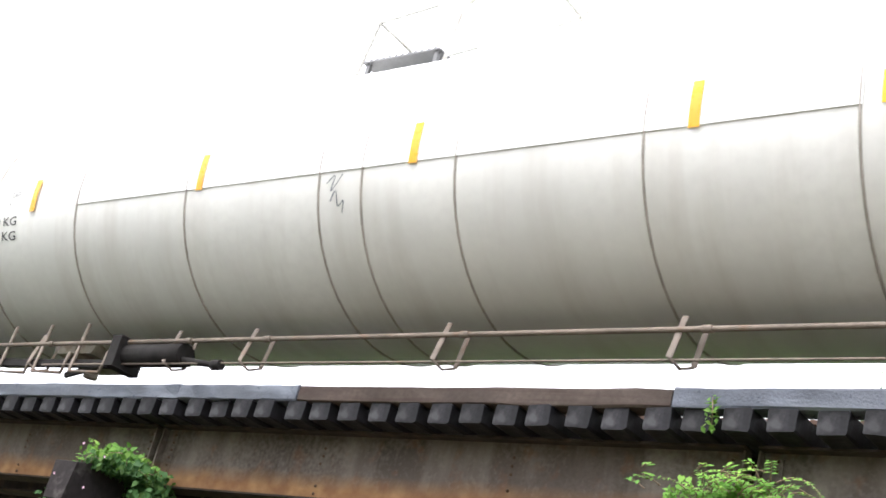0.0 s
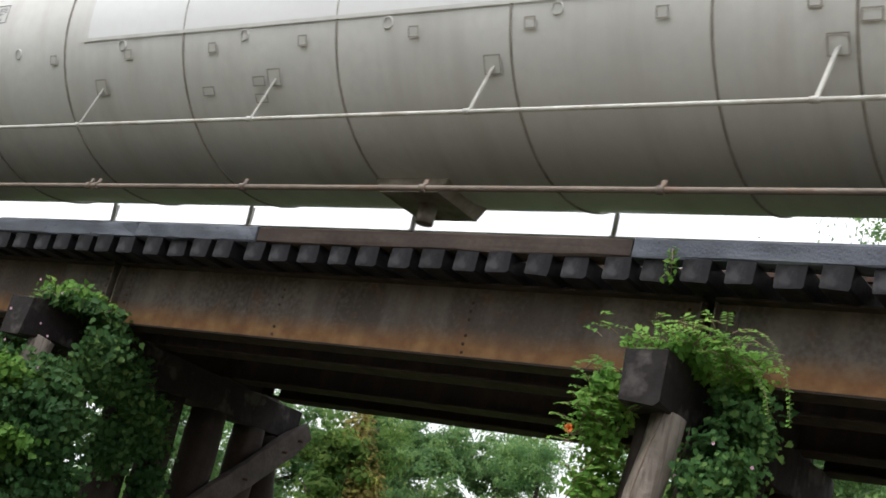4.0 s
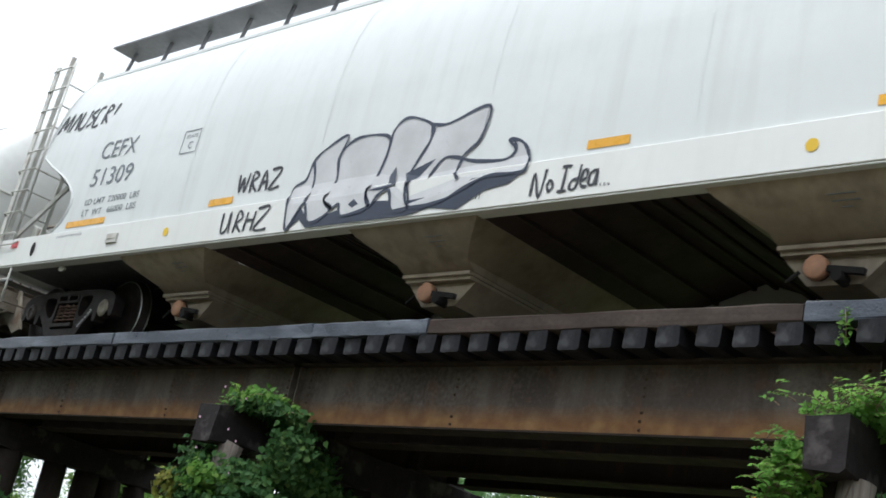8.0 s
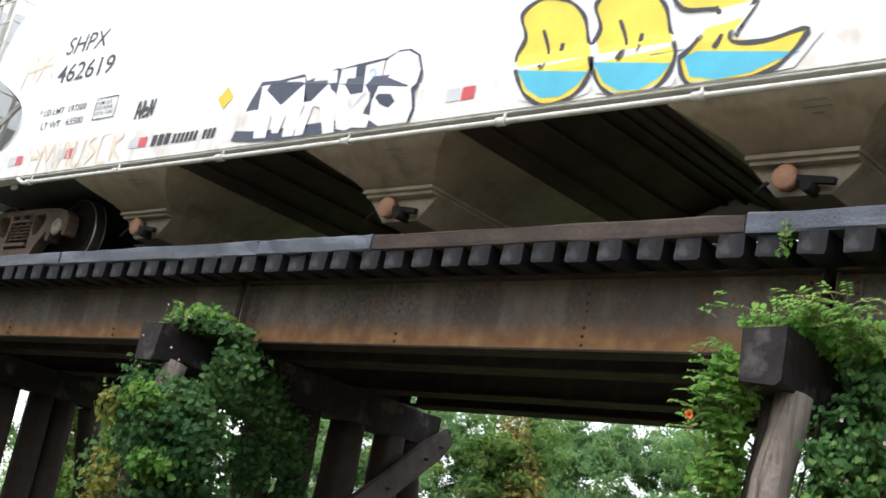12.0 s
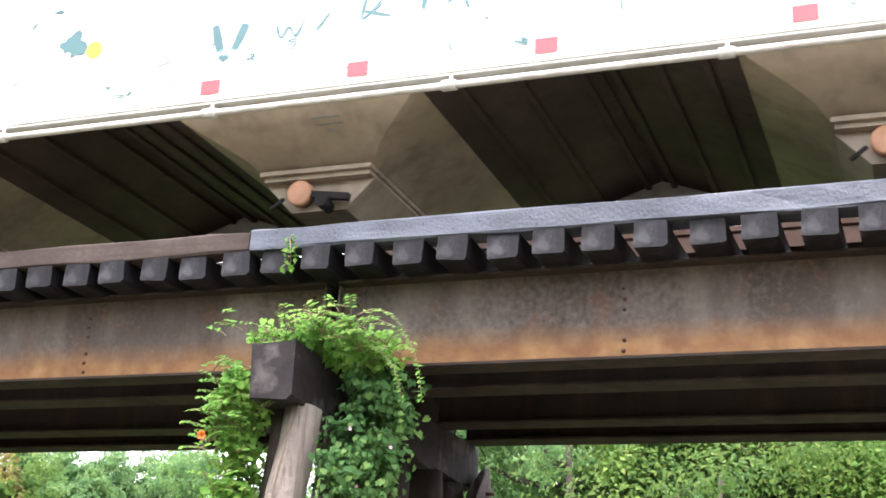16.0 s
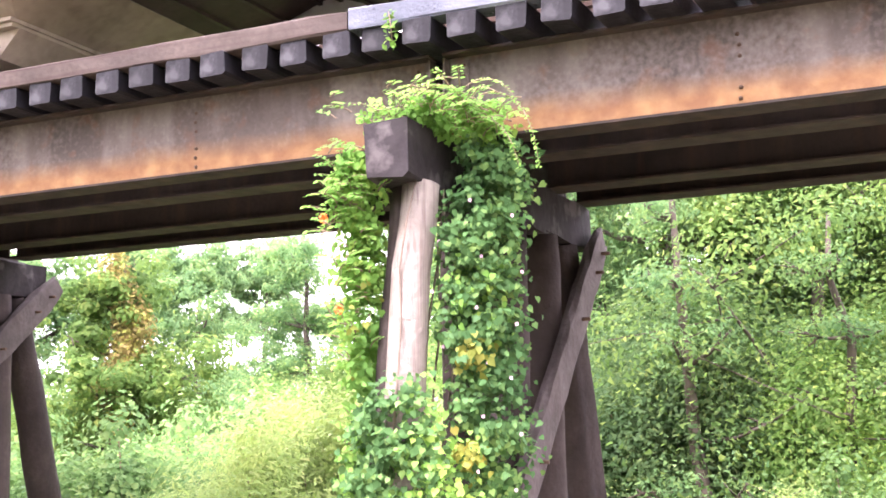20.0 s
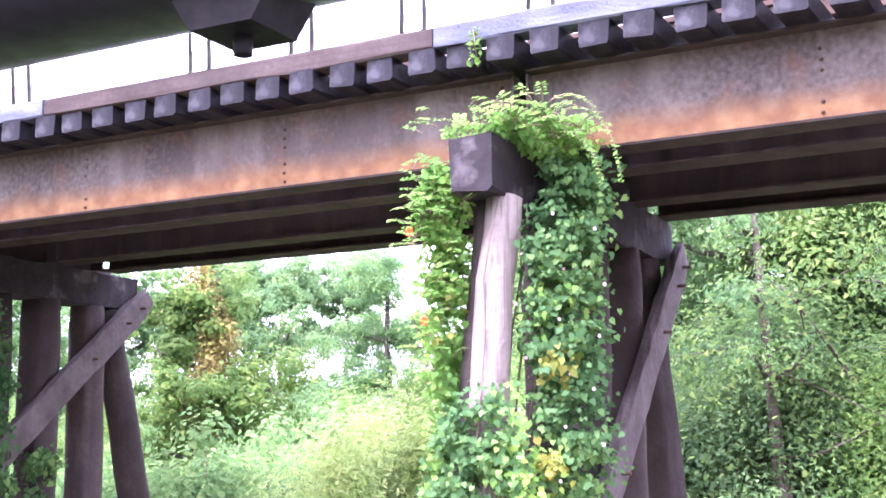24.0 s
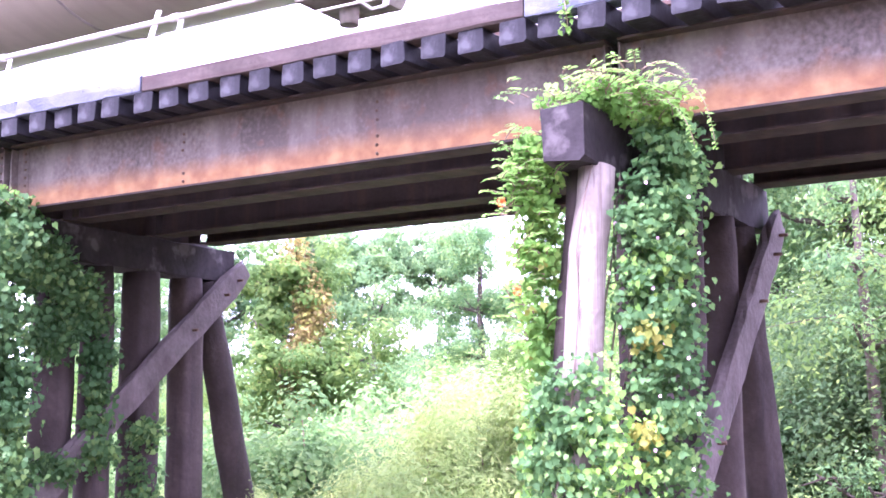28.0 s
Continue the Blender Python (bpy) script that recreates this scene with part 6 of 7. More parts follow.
        ribbon(b, [(view_x - 16, 108), (view_x, 92), (view_x + 16, 108), (view_x, 126), (view_x - 14, 112)] if view_x > 300 else [(view_x - 20, 165), (view_x + 18, 155), (view_x - 10, 175), (view_x + 14, 178)], 5, slab(0.007))
        part("graffiti_mark", b, bpy.data.materials.get("spray_blue_pale") or plain("spray_blue_pale", (0.25, 0.5, 0.75)), car)
    # yellow and blue piece: bubble letters with a white halo
    sky_blue, sun_yellow = plain("spray_blue", (0.08, 0.50, 0.68)), plain("spray_yellow", (0.85, 0.68, 0.06))
    bubble = [(1062, 120), (1048, 40), (1085, -40), (1070, -130), (1150, -190), (1250, -180), (1310, -120), (1325, -30), (1345, 60), (1305, 150), (1230, 205), (1150, 215), (1090, 180)]
    zed = [(1070, 110), (1120, 60), (1200, -60), (1085, -70), (1060, -150), (1180, -190), (1330, -180), (1310, -90), (1230, 40), (1330, 50), (1460, 10), (1380, 120), (1290, 170), (1180, 200), (1090, 190)]
    outline = Build()
    for off, form in ((0, bubble), (285, bubble), (570, zed)):
        sh = [(x + off, y - 0.15 * off + 0.03 * off) for x, y in form]
        cx, cy = sum(p[0] for p in sh) / len(sh), sum(p[1] for p in sh) / len(sh)
        shape("graffiti_halo", "white spray halo", INK_WHITE, [(cx + (x - cx) * 1.2, cy + (y - cy) * 1.14) for x, y in sh], 0.002 + 0.0005 * off / 285)
        shape("graffiti_fill", "yellow spray fill", sun_yellow, sh, 0.004)
        low = [(x, max(y, cy + 70)) for x, y in sh]
        shape("graffiti_fill", "blue spray fill", sky_blue, [(cx + (x - cx) * 0.9, cy + 70 + (y - cy - 70) * 0.82) for x, y in low if y > cy + 69], 0.006)
        ribbon(outline, sh, 14, slab(0.008), True)
        ribbon(outline, [(cx - 30, cy - 90), (cx - 10, cy), (cx - 40, cy + 60)], 12, slab(0.009))
        ribbon(outline, [(cx + 45, cy - 40), (cx + 30, cy + 20)], 12, slab(0.009))
    part("graffiti_outline", outline, INK_BLACK, car, "dark spray outline")
    ofs = bpy.data.materials["faded_orange_spray"]
    strokes(car, "graffiti_drawing", "faded orange spray sketch of looping lines", ofs, [[(0.1, 0.2), (0.25, 0.45), (0.5, 0.5), (0.75, 0.45), (0.8, 0.3), (0.6, 0.2), (0.3, 0.25)], [(0.45, 0.8), (0.55, 0.95), (0.7, 0.8), (0.55, 0.65), (0.45, 0.8)], [(0.7, 0.8), (0.85, 0.9), (0.9, 0.7), (0.75, 0.65)], [(0.3, 0.5), (0.35, 0.7), (0.45, 0.75)], [(0.2, 0.2), (0.1, 0.0)], [(0.6, 0.2), (0.65, 0.0)]], 0.022, 60.0 - u, 1.4, 1.6, 0.95)
    decal(car, 64.34 - u, 64.78 - u, 1.55, 1.84, INK_BLUE, "data_panel", "dark data panel")
    decal(car, 64.55 - u, 64.565 - u, 1.635, 1.83, INK_WHITE, "panel_line")
    for a, z0, w in ((64.40, 1.80, 0.06), (64.40, 1.77, 0.08), (64.40, 1.74, 0.05), (64.62, 1.80, 0.06), (64.62, 1.77, 0.05), (64.36, 1.625, 0.40), (64.40, 1.59, 0.16)):
        part("data_mark", quad_on(lambda p, q, a=a, z0=z0: (a - u + p, side_y(1.7) - 0.010, z0 + q), 0, w, 0, 0.012, 1), INK_WHITE, car)
    for a in (52.56, 61.67):
        b = Build()
        blob(b, [(0, 0.13), (0.13, 0), (0.26, 0.13), (0.13, 0.26)], on_side(a - u - 0.13, 1.42))
        part("diamond_sticker", b, SIGN_YELLOW, car, "yellow diamond sticker")
    for a in (57.9, 62.0, 66.0):
        for k in range(3):
            decal(car, a - u, a - u + 0.36 - 0.05 * (k % 2), 1.24 - 0.05 * k, 1.252 - 0.05 * k, INK_GREY, "small_stencil")
    return car


def white_hopper_two():
    u = 78.04
    car, end = hopper("covered_hopper_car", "white covered hopper car covered in teal spray scribbles", u, 8.5, HOPPER_WHITE, True, "rust", OUTLET_ORANGE)
    teal = plain("teal_spray", (0.055, 0.150, 0.155))
    blue = plain("spray_light_blue", (0.05, 0.17, 0.38))
    for a in (70.0, 71.35, 72.45, 74.05, 75.38, 77.5, 79.6, 80.77, 82.13, 83.78):
        decal(car, a - u - 0.08, a - u + 0.08, 1.00, 1.11, DECAL_RED, "reflector", "red reflector")
        if a < 73:
            decal(car, a - u - 0.26, a - u - 0.10, 1.00, 1.11, DECAL_SILVER, "reflector")
    for k in range(13):
        if k not in (3, 10):
            b = Build()
            b.add([on_side(72.60 - u + 0.072 * k, 1.06)(p, q) for p, q in ((0, 0), (0.05, 0), (0.062, 0.09), (0.012, 0.09))], [(0, 1, 2, 3)])
            part("maker_bar", b, INK_GREY, car)
    for a, s in ((70.18, 0.17), (70.62, 0.17), (71.68, 0.12)):
        b = Build()
        pts = [((s if k % 2 == 0 else s * 0.4) * math.sin(k * math.pi / 5), (s if k % 2 == 0 else s * 0.4) * math.cos(k * math.pi / 5)) for k in range(10)]
        b.add([on_side(a - u, 1.16)(0, 0)] + [on_side(a - u, 1.16)(*p) for p in pts], [(0, i + 1, (i + 1) % 10 + 1) for i in range(10)])
        part("spray_star", b, teal, car, "teal spray-painted star")
    part("card_holder", Build().box(70.9 - u, 71.14 - u, -1.622, -1.601, 1.08, 1.20).box(70.93 - u, 71.11 - u, -1.628, -1.618, 1.11, 1.17), RAIL_WHITE, car)
    r = random.Random(9)
    b = Build()
    for i in range(190):
        x0, z0 = r.uniform(70.4, 85.0) - u, min(r.uniform(1.0, 3.0), r.uniform(1.05, 3.0))
        w, h = r.uniform(0.04, 0.20), r.uniform(0.04, 0.16)
        ribbon(b, [(r.random() * w, r.random() * h) for _ in range(r.randint(2, 5))], r.uniform(0.007, 0.016), on_side(x0, z0))
    part("graffiti_scribble", b, teal, car, "small teal spray scribbles")["kind"] = "stuff"

    def brush(name, label, mat, w, pts):
        """A stroke through (place along the train, height)."""
        a0, z0 = pts[0]
        ink = Build()
        ribbon(ink, [(a - a0, z - z0) for a, z in pts], w, on_side(a0 - u, z0))
        part(name, ink, mat, car, label)

    def blot(a, z, rx, rz, mat, spikes=0.5, n=19):
        ink, pl = Build(), on_side(a - u, z)
        rim = [r.uniform(1 - spikes, 1.0 + spikes * 0.5) for _ in range(n)]
        ink.add([pl(0, 0)] + [pl(rx * rim[k] * math.cos(6.283 * k / n), rz * rim[k] * math.sin(6.283 * k / n)) for k in range(n)], [(0, k + 1, (k + 1) % n + 1) for k in range(n)])
        part("spray_blot", ink, mat, car, "blue spray blot" if mat == blue else "teal spray blot")

    blot(71.70, 1.58, 0.20, 0.23, teal, 0.35)
    blot(71.69, 1.57, 0.07, 0.05, blue, 0.3)
    for a, z, rx, rz in ((70.97, 1.73, 0.06, 0.09), (72.30, 1.62, 0.07, 0.05), (72.72, 1.36, 0.07, 0.04), (72.78, 1.93, 0.06, 0.09), (73.42, 1.38, 0.04, 0.08), (73.86, 1.36, 0.03, 0.05),
                         (74.57, 1.03, 0.12, 0.04), (74.87, 1.03, 0.09, 0.06), (75.07, 1.03, 0.08, 0.06), (75.86, 1.47, 0.17, 0.15), (76.80, 1.52, 0.12, 0.07), (77.1, 1.50, 0.13, 0.07), (77.15, 1.05, 0.17, 0.07), (76.75, 1.04, 0.15, 0.03),
                         (78.3, 1.60, 0.14, 0.11), (83.2, 1.66, 0.10, 0.09)):
        blot(a, z, rx, rz, teal)
    blot(76.37, 1.45, 0.15, 0.13, blue, 0.35)
    blot(76.50, 1.18, 0.07, 0.04, blue, 0.4)
    blot(71.95, 1.25, 0.09, 0.018, blue, 0.4)
    stroke = "teal spray stroke"
    brush("spray_stroke", stroke, teal, 0.055, [(72.44, 1.94), (72.20, 1.78), (72.10, 1.65), (72.16, 1.50), (72.26, 1.40), (72.42, 1.36)])
    brush("spray_stroke", stroke, teal, 0.020, [(72.55, 1.90), (72.25, 1.70)])
    brush("spray_stroke", stroke, teal, 0.018, [(72.42, 1.36), (72.7, 1.34), (73.1, 1.27), (73.5, 1.27)])
    brush("spray_stroke", stroke, teal, 0.040, [(73.4, 1.26), (73.8, 1.25), (74.2, 1.235), (74.6, 1.26), (75.0, 1.27)])
    brush("spray_stroke", stroke, teal, 0.018, [(74.85, 1.27), (74.9, 1.15), (74.84, 1.06)])
    brush("spray_stroke", stroke, teal, 0.035, [(75.85, 1.44), (75.6, 1.37), (75.42, 1.36), (75.30, 1.30)])
    brush("spray_stroke", stroke, teal, 0.050, [(75.46, 1.60), (75.47, 1.46), (75.42, 1.34)])
    brush("spray_stroke", stroke, teal, 0.060, [(71.62, 2.05), (71.63, 1.86)])
    brush("spray_stroke", stroke, teal, 0.035, [(71.84, 2.08), (71.76, 1.98)])
    brush("spray_stroke", stroke, teal, 0.030, [(76.80, 1.28), (76.82, 1.12)])
    brush("spray_stroke", stroke, teal, 0.020, [(77.2, 1.26), (77.35, 1.22), (77.5, 1.26)])
    # tags of hand-drawn letters
    for w, pts in ((0.06, [(79.56, 1.58), (79.68, 1.27), (79.82, 1.56)]), (0.022, [(80.08, 1.50), (80.12, 1.40), (80.18, 1.48), (80.24, 1.40), (80.3, 1.52)]), (0.022, [(80.40, 1.42), (80.5, 1.55)]),
                   (0.025, [(80.78, 1.62), (80.76, 1.46), (80.9, 1.58)]), (0.022, [(80.78, 1.52), (80.98, 1.46)]),
                   (0.035, [(81.22, 1.48), (81.30, 1.90), (81.42, 1.50)]), (0.035, [(81.36, 1.90), (81.56, 1.44)]), (0.03, [(81.24, 1.68), (81.5, 1.66)]),
                   (0.022, [(82.0, 1.60), (81.88, 1.64), (81.84, 1.52), (81.96, 1.50), (82.02, 1.62), (82.06, 1.49)]), (0.04, [(82.10, 1.70), (82.2, 1.58), (82.3, 1.72)]), (0.035, [(82.2, 1.58), (82.16, 1.40)]),
                   (0.022, [(82.36, 1.66), (82.34, 1.42), (82.5, 1.46), (82.38, 1.55), (82.48, 1.62), (82.36, 1.66)]), (0.016, [(82.95, 1.34), (83.06, 1.42), (83.08, 1.30), (82.97, 1.28), (82.95, 1.34)])):
        brush("graffiti_tag", "teal hand-drawn letter", teal, w, pts)
    for a in (74.0, 78.5, 82.7):
        round_sticker(car, a - u, 1.52, 0.075)
    return car


def pale_hopper_three():
    u = 99.1
    car, end = hopper("covered_hopper_car", "dusty off-white covered hopper car", u, 8.35, HOPPER_WHITE, True, "rust", OUTLET_WHITE)
    return car


# ---- tank cars ----
TANK_R, TANK_Z = 1.57, 2.47


def girth(deg):
    """Angle round the tank for a height given as an angle about a centre 18 cm higher."""
    return math.degrees(math.asin(max(-1.0, min(1.0, math.sin(radians(deg)) + 0.18 / TANK_R))))


def on_tank(x0, deg, lift=0.008):
    """Places on the near side of a tank; b runs up round its girth."""
    def place(a, b):
        t = radians(girth(deg)) + b / TANK_R
        r = TANK_R + lift
        return (x0 + a, -r * math.cos(t), TANK_Z + r * math.sin(t))
    return place


def arc_patch(x0, x1, d0, d1, lift, n=10):
    v, r = [], TANK_R + lift
    d0, d1 = girth(d0), girth(d1)
    for i in range(n + 1):
        t = radians(d0 + (d1 - d0) * i / n)
        v += [(x0, -r * math.cos(t), TANK_Z + r * math.sin(t)), (x1, -r * math.cos(t), TANK_Z + r * math.sin(t))]
    return Build().add(v, [(2 * i, 2 * i + 1, 2 * i + 3, 2 * i + 2) for i in range(n)], 0, True)


def tank_text(car, string, x0, x1, deg, h, mat=INK_BLACK, bold=0.005):
    lines = string.split("\n")
    if len(lines) > 1:
        step, most = h / (len(lines) - 0.3), max(len(q) for q in lines)
        for k, q in enumerate(lines[::-1]):
            tank_text(car, q, x0, x0 + (x1 - x0) * len(q) / most, deg + math.degrees(k * step / TANK_R), step * 0.7, mat, bold)
        return
    part("lettering", text_mesh(string, mat, on_tank(x0, deg), x1 - x0, h, bold), None, car)


def tank_box(x0, x1, d0, d1, mat, car, name="clip_plate"):
    """A thin raised plate with a rim on the tank's jacket."""
    b = arc_patch(x0, x1, d0, d1, 0.010, 2)
    q = 0.012
    for a, c, e, f in ((x0, x0 + q, d0, d1), (x1 - q, x1, d0, d1), (x0, x1, d0, d0 + 0.5), (x0, x1, d1 - 0.5, d1)):
        o = arc_patch(a, c, e, f, 0.022, 2)
        b.add(o.v, o.f, 1)
    part(name, b, [mat, PLATE_RIM], car)


def placard(car, x, y, z, text_="1010"):
    b = Build().prism([(x - 0.19, z), (x, z - 0.19), (x + 0.19, z), (x, z + 0.19)], y, y + 0.01)
    p = part("placard", b, INK_WHITE, car, "white-edged red diamond hazard placard")
    part("placard_field", Build().add([(x - 0.165, y - 0.003, z), (x, y - 0.003, z - 0.165), (x + 0.165, y - 0.003, z), (x, y - 0.003, z + 0.165)], [(0, 1, 2, 3)]), DECAL_RED, p)
    part("placard_band", Build().add([(x - 0.12, y - 0.006, z - 0.045), (x + 0.12, y - 0.006, z - 0.045), (x + 0.12, y - 0.006, z + 0.045), (x - 0.12, y - 0.006, z + 0.045)], [(0, 1, 2, 3)]), INK_WHITE, p)
    part("placard_number", text_mesh(text_, INK_BLACK, lambda a, c: (x - 0.105 + a, y - 0.009, z - 0.035 + c), 0.21, 0.07), None, p)
    part("placard_flame", Build().add([(x - 0.03, y - 0.006, z + 0.06), (x + 0.03, y - 0.006, z + 0.06), (x + 0.02, y - 0.006, z + 0.10), (x, y - 0.006, z + 0.13), (x - 0.025, y - 0.006, z + 0.09)], [(0, 1, 2, 3, 4)]), INK_WHITE, p)


def end_platform(car, x, s, frame_mat, wide=1.95, z=1.12):
    """Walkway round one end of a tank car, with handrail and steps. x: its inner start, s: outward."""
    xe = x + s * wide
    lo, hi = min(x, xe), max(x, xe)
    edge_mat = RAIL_WHITE if frame_mat is FRAME_DIRTY else frame_mat
    part("walkway", Build().box(lo, hi, -1.59, -1.30, z - 0.02, z + 0.012), frame_mat, car)
    part("walkway_edge", Build().box(lo, hi, -1.612, -1.592, z - 0.045, z + 0.05), edge_mat, car, bevel=0.004)
    for dx in (0.0, 0.36):
        q = xe - s * dx
        part("cross_walk_edge", Build().box(q - 0.012, q + 0.012, -1.59, 1.59, z - 0.05, z + 0.035), frame_mat, car, "rust-edged cross walk beam", bevel=0.003)
    for k in range(5):
        q = xe - s * (0.05 + 0.065 * k)
        part("grating_slat", Build().box(q - 0.018, q + 0.018, -1.57, 1.57, z - 0.045, z - 0.02), RAIL_RUSTY if frame_mat is FRAME_DIRTY else frame_mat, car)
    part("corner_gusset", Build().add([(xe + s * 0.016, -1.585, z - 0.05), (xe + s * 0.016, -1.20, z - 0.06), (xe + s * 0.016, -1.40, z - 0.34), (xe + s * 0.016, -1.56, z - 0.30), (xe + s * 0.004, -1.585, z - 0.05), (xe + s * 0.004, -1.20, z - 0.06), (xe + s * 0.004, -1.40, z - 0.34), (xe + s * 0.004, -1.56, z - 0.30)], [(0, 1, 2, 3), (7, 6, 5, 4), (0, 4, 5, 1), (1, 5, 6, 2), (2, 6, 7, 3), (3, 7, 4, 0)]), frame_mat, car, "stained triangular gusset")
    h = 2.34
    a = xe - s * 0.30
    b = Build().tube([(a, -1.57, z), (a + s * 0.14, -1.57, h - 0.10), (a + s * 0.17, -1.55, h - 0.02), (a + s * 0.19, -1.45, h), (a + s * 0.19, 1.45, h), (a + s * 0.17, 1.55, h - 0.02), (a + s * 0.14, 1.57, h - 0.10), (a, 1.57, z)], 0.019, 8)
    b.tube([(a + s * 0.19, -0.75, h), (xe - s * 0.05, -0.75, z)], 0.013, 6)
    part("end_handrail", b, RAIL_WHITE, car, "bent pipe handrail")
    part("handrail_brace", Build().tube([(xe - s * 0.05, -1.45, z + 0.03), (xe - s * 0.45, -0.55, z + 0.62)], 0.022, 8), RAIL_WHITE, car)
    x0 = a - 0.12 if s > 0 else a - 0.26
    step_loop(car, x0, 0.38, -1.58, 0.56, z)
    sub = Build().box(min(x, xe), max(x, xe), -0.30, 0.30, 0.62, 1.0)
    part("end_beam", Build().box(min(xe - s * 0.3, xe), max(xe - s * 0.3, xe), -1.35, 1.35, 0.70, 0.98), frame_mat, car, bevel=0.01)
    part("diagonal_brace", Build().beam((xe - s * 0.2, -1.3, 0.8), (xe - s * 1.2, -0.3, 0.8), 0.1, 0.16), frame_mat, car)
    part("draft_sill", sub, frame_mat, car, "dirty draft sill and end frame", bevel=0.01)
    r = random.Random(int(x * 7))
    gear = Build()
    for k in range(7):
        y = -1.3 + 0.35 * k
        gear.tube([(xe - s * 0.1, y, 0.85 + r.uniform(-0.1, 0.1)), (xe + s * 0.12, y + 0.1, 0.7 + r.uniform(-0.2, 0.1)), (xe + s * 0.05, y + 0.3, 0.6 + r.uniform(-0.1, 0.2))], 0.02, 6)
    gear.box(min(xe, xe + s * 0.1), max(xe, xe + s * 0.1), -0.9, -0.6, 0.66, 0.86).tube([(xe + s * 0.05, 0.2, 0.8), (xe + s * 0.05, 0.9, 0.8)], 0.06, 8)
    part("brake_rigging", gear, FRAME_DIRTY if frame_mat is not UNDER_BLACK else UNDER_BLACK, car)["kind"] = "stuff"
    part("uncoupling_lever", Build().tube([(xe + s * 0.08, -1.5, z - 0.2), (xe + s * 0.2, -0.9, 0.75), (xe + s * 0.5, -0.25, 0.72)], 0.014, 6), RAIL_RUSTY, car)
    coupler(car, xe - s * 0.05, s)


def tank_car(u, half, paint, frame_mat, label, look_, x_a, x_b, rear=0.0, skid=0.0, mid=TANK_Z, mark=""):
    car = new_car("tank_car", label, "tank car", u)
    head = 0.62
    prof = [(x_a - head * math.cos(radians(90 * i / 9)), TANK_R * math.sin(radians(90 * i / 9)) ** 0.8 if i else 0.001) for i in range(10)]
    body = [(x_a + (x_b - x_a) * i / 12, TANK_R) for i in range(1, 13)]
    prof2 = [(x_b + head * math.sin(radians(90 * i / 9)), TANK_R * math.cos(radians(90 * i / 9)) ** 0.8 if i < 9 else 0.001) for i in range(1, 10)]
    part("tank", Build().lathe(prof + body + prof2, 56, axis="x", at=(0, 0, mid)), paint, car)
    for s in (-1, 1):
        x = s * half + (rear if s > 0 else 0.0)
        b = Build().prism([(x - 0.5, 1.28), (x + 0.5, 1.28), (x + 0.32, 0.80), (x - 0.32, 0.80)], -0.55, 0.55)
        b.add([(x + a, y, z) for a in (-0.03, 0.03) for y, z in ((-1.12, 1.42), (-0.5, 0.95), (0.5, 0.95), (1.12, 1.42))], [(0, 1, 2, 3), (7, 6, 5, 4), (0, 4, 5, 1), (1, 5, 6, 2), (2, 6, 7, 3)])
        part("body_bolster", b, UNDER_BLACK, car, bevel=0.01)
        truck(car, x, look_, (), mark)
    part("bottom_skid", Build().prism([(skid - 0.55, 1.12), (skid + 0.55, 1.12), (skid + 0.34, 0.80), (skid - 0.34, 0.80)], -0.35, 0.35), frame_mat, car)
    part("bottom_outlet", Build().tube([(skid, 0, 0.8), (skid, 0, 0.62)], 0.09, 12), frame_mat, car)
    return car


def seams(car, xs, mid=TANK_Z):
    for x in xs:
        part("weld_seam", Build().lathe([(x - 0.016, TANK_R - 0.004), (x - 0.006, TANK_R + 0.015), (x + 0.006, TANK_R + 0.015), (x + 0.014, TANK_R - 0.004)], 56, axis="x", at=(0, 0, mid)), SEAM, car)


def strip_at(car, x, d0, d1):
    part("reflective_strip", arc_patch(x - 0.05, x + 0.05, d0, d1, 0.019, 6), STRIP_YELLOW, car, "yellow reflective strip")


def side_rail(car, xs, x0, x1, z=1.08, far_only=False):
    """Straight handrail along both sides on struts."""
    for s in (-1, 1):
        if far_only and s < 0:
            continue
        part("side_handrail", Build().tube([(x0, s * 1.38, z), (x1, s * 1.38, z)], 0.021, 8), RAIL_WHITE if not far_only else UNDER_BLACK, car, "long pipe handrail")
        for x in xs:
            b = Build().beam((x, s * 1.38, z - 0.02), (x + 0.06, s * 1.27, 1.58), 0.045, 0.014)
            b.tube([(x - 0.035, s * 1.38, z), (x + 0.035, s * 1.38, z)], 0.029, 8)
            if s > 0:
                b.tube([(x, 1.40, z + 0.25), (x, 1.40, z - 0.30)], 0.022, 6)
            part("handrail_strut", b, RAIL_WHITE if not far_only else UNDER_BLACK, car)


def low_rail(car, xs, x0, x1, mat, y=-1.42, z=0.43, zc=0.21, top=0.54):
    """Pipe and cable hung low along the near side on flat brackets."""
    part("low_pipe", Build().tube([(x0, y, z), (x1, y, z), (x1 + 0.3, y + 0.12, z + 0.02)], 0.026, 8), mat, car, "dirty pipe along the foot of the tank")
    part("low_cable", Build().tube([(x0 + 1.4, y, zc), (x1 + 1.6, y, zc)], 0.011, 6), mat, car)
    for x in xs:
        b = Build().beam((x + 0.02, y + 0.03, top), (x - 0.03, y - 0.035, zc + 0.01), 0.055, 0.012, up=(0, 1, 0))
        b.beam((x + 0.14, y + 0.18, z + 0.08), (x + 0.09, y + 0.16, zc), 0.05, 0.012, up=(0, 1, 0)).tube([(x - 0.03, y - 0.035, zc + 0.01), (x + 0.03, y + 0.06, zc - 0.05), (x + 0.09, y + 0.16, zc)], 0.014, 6)
        part("pipe_bracket", b, mat, car)
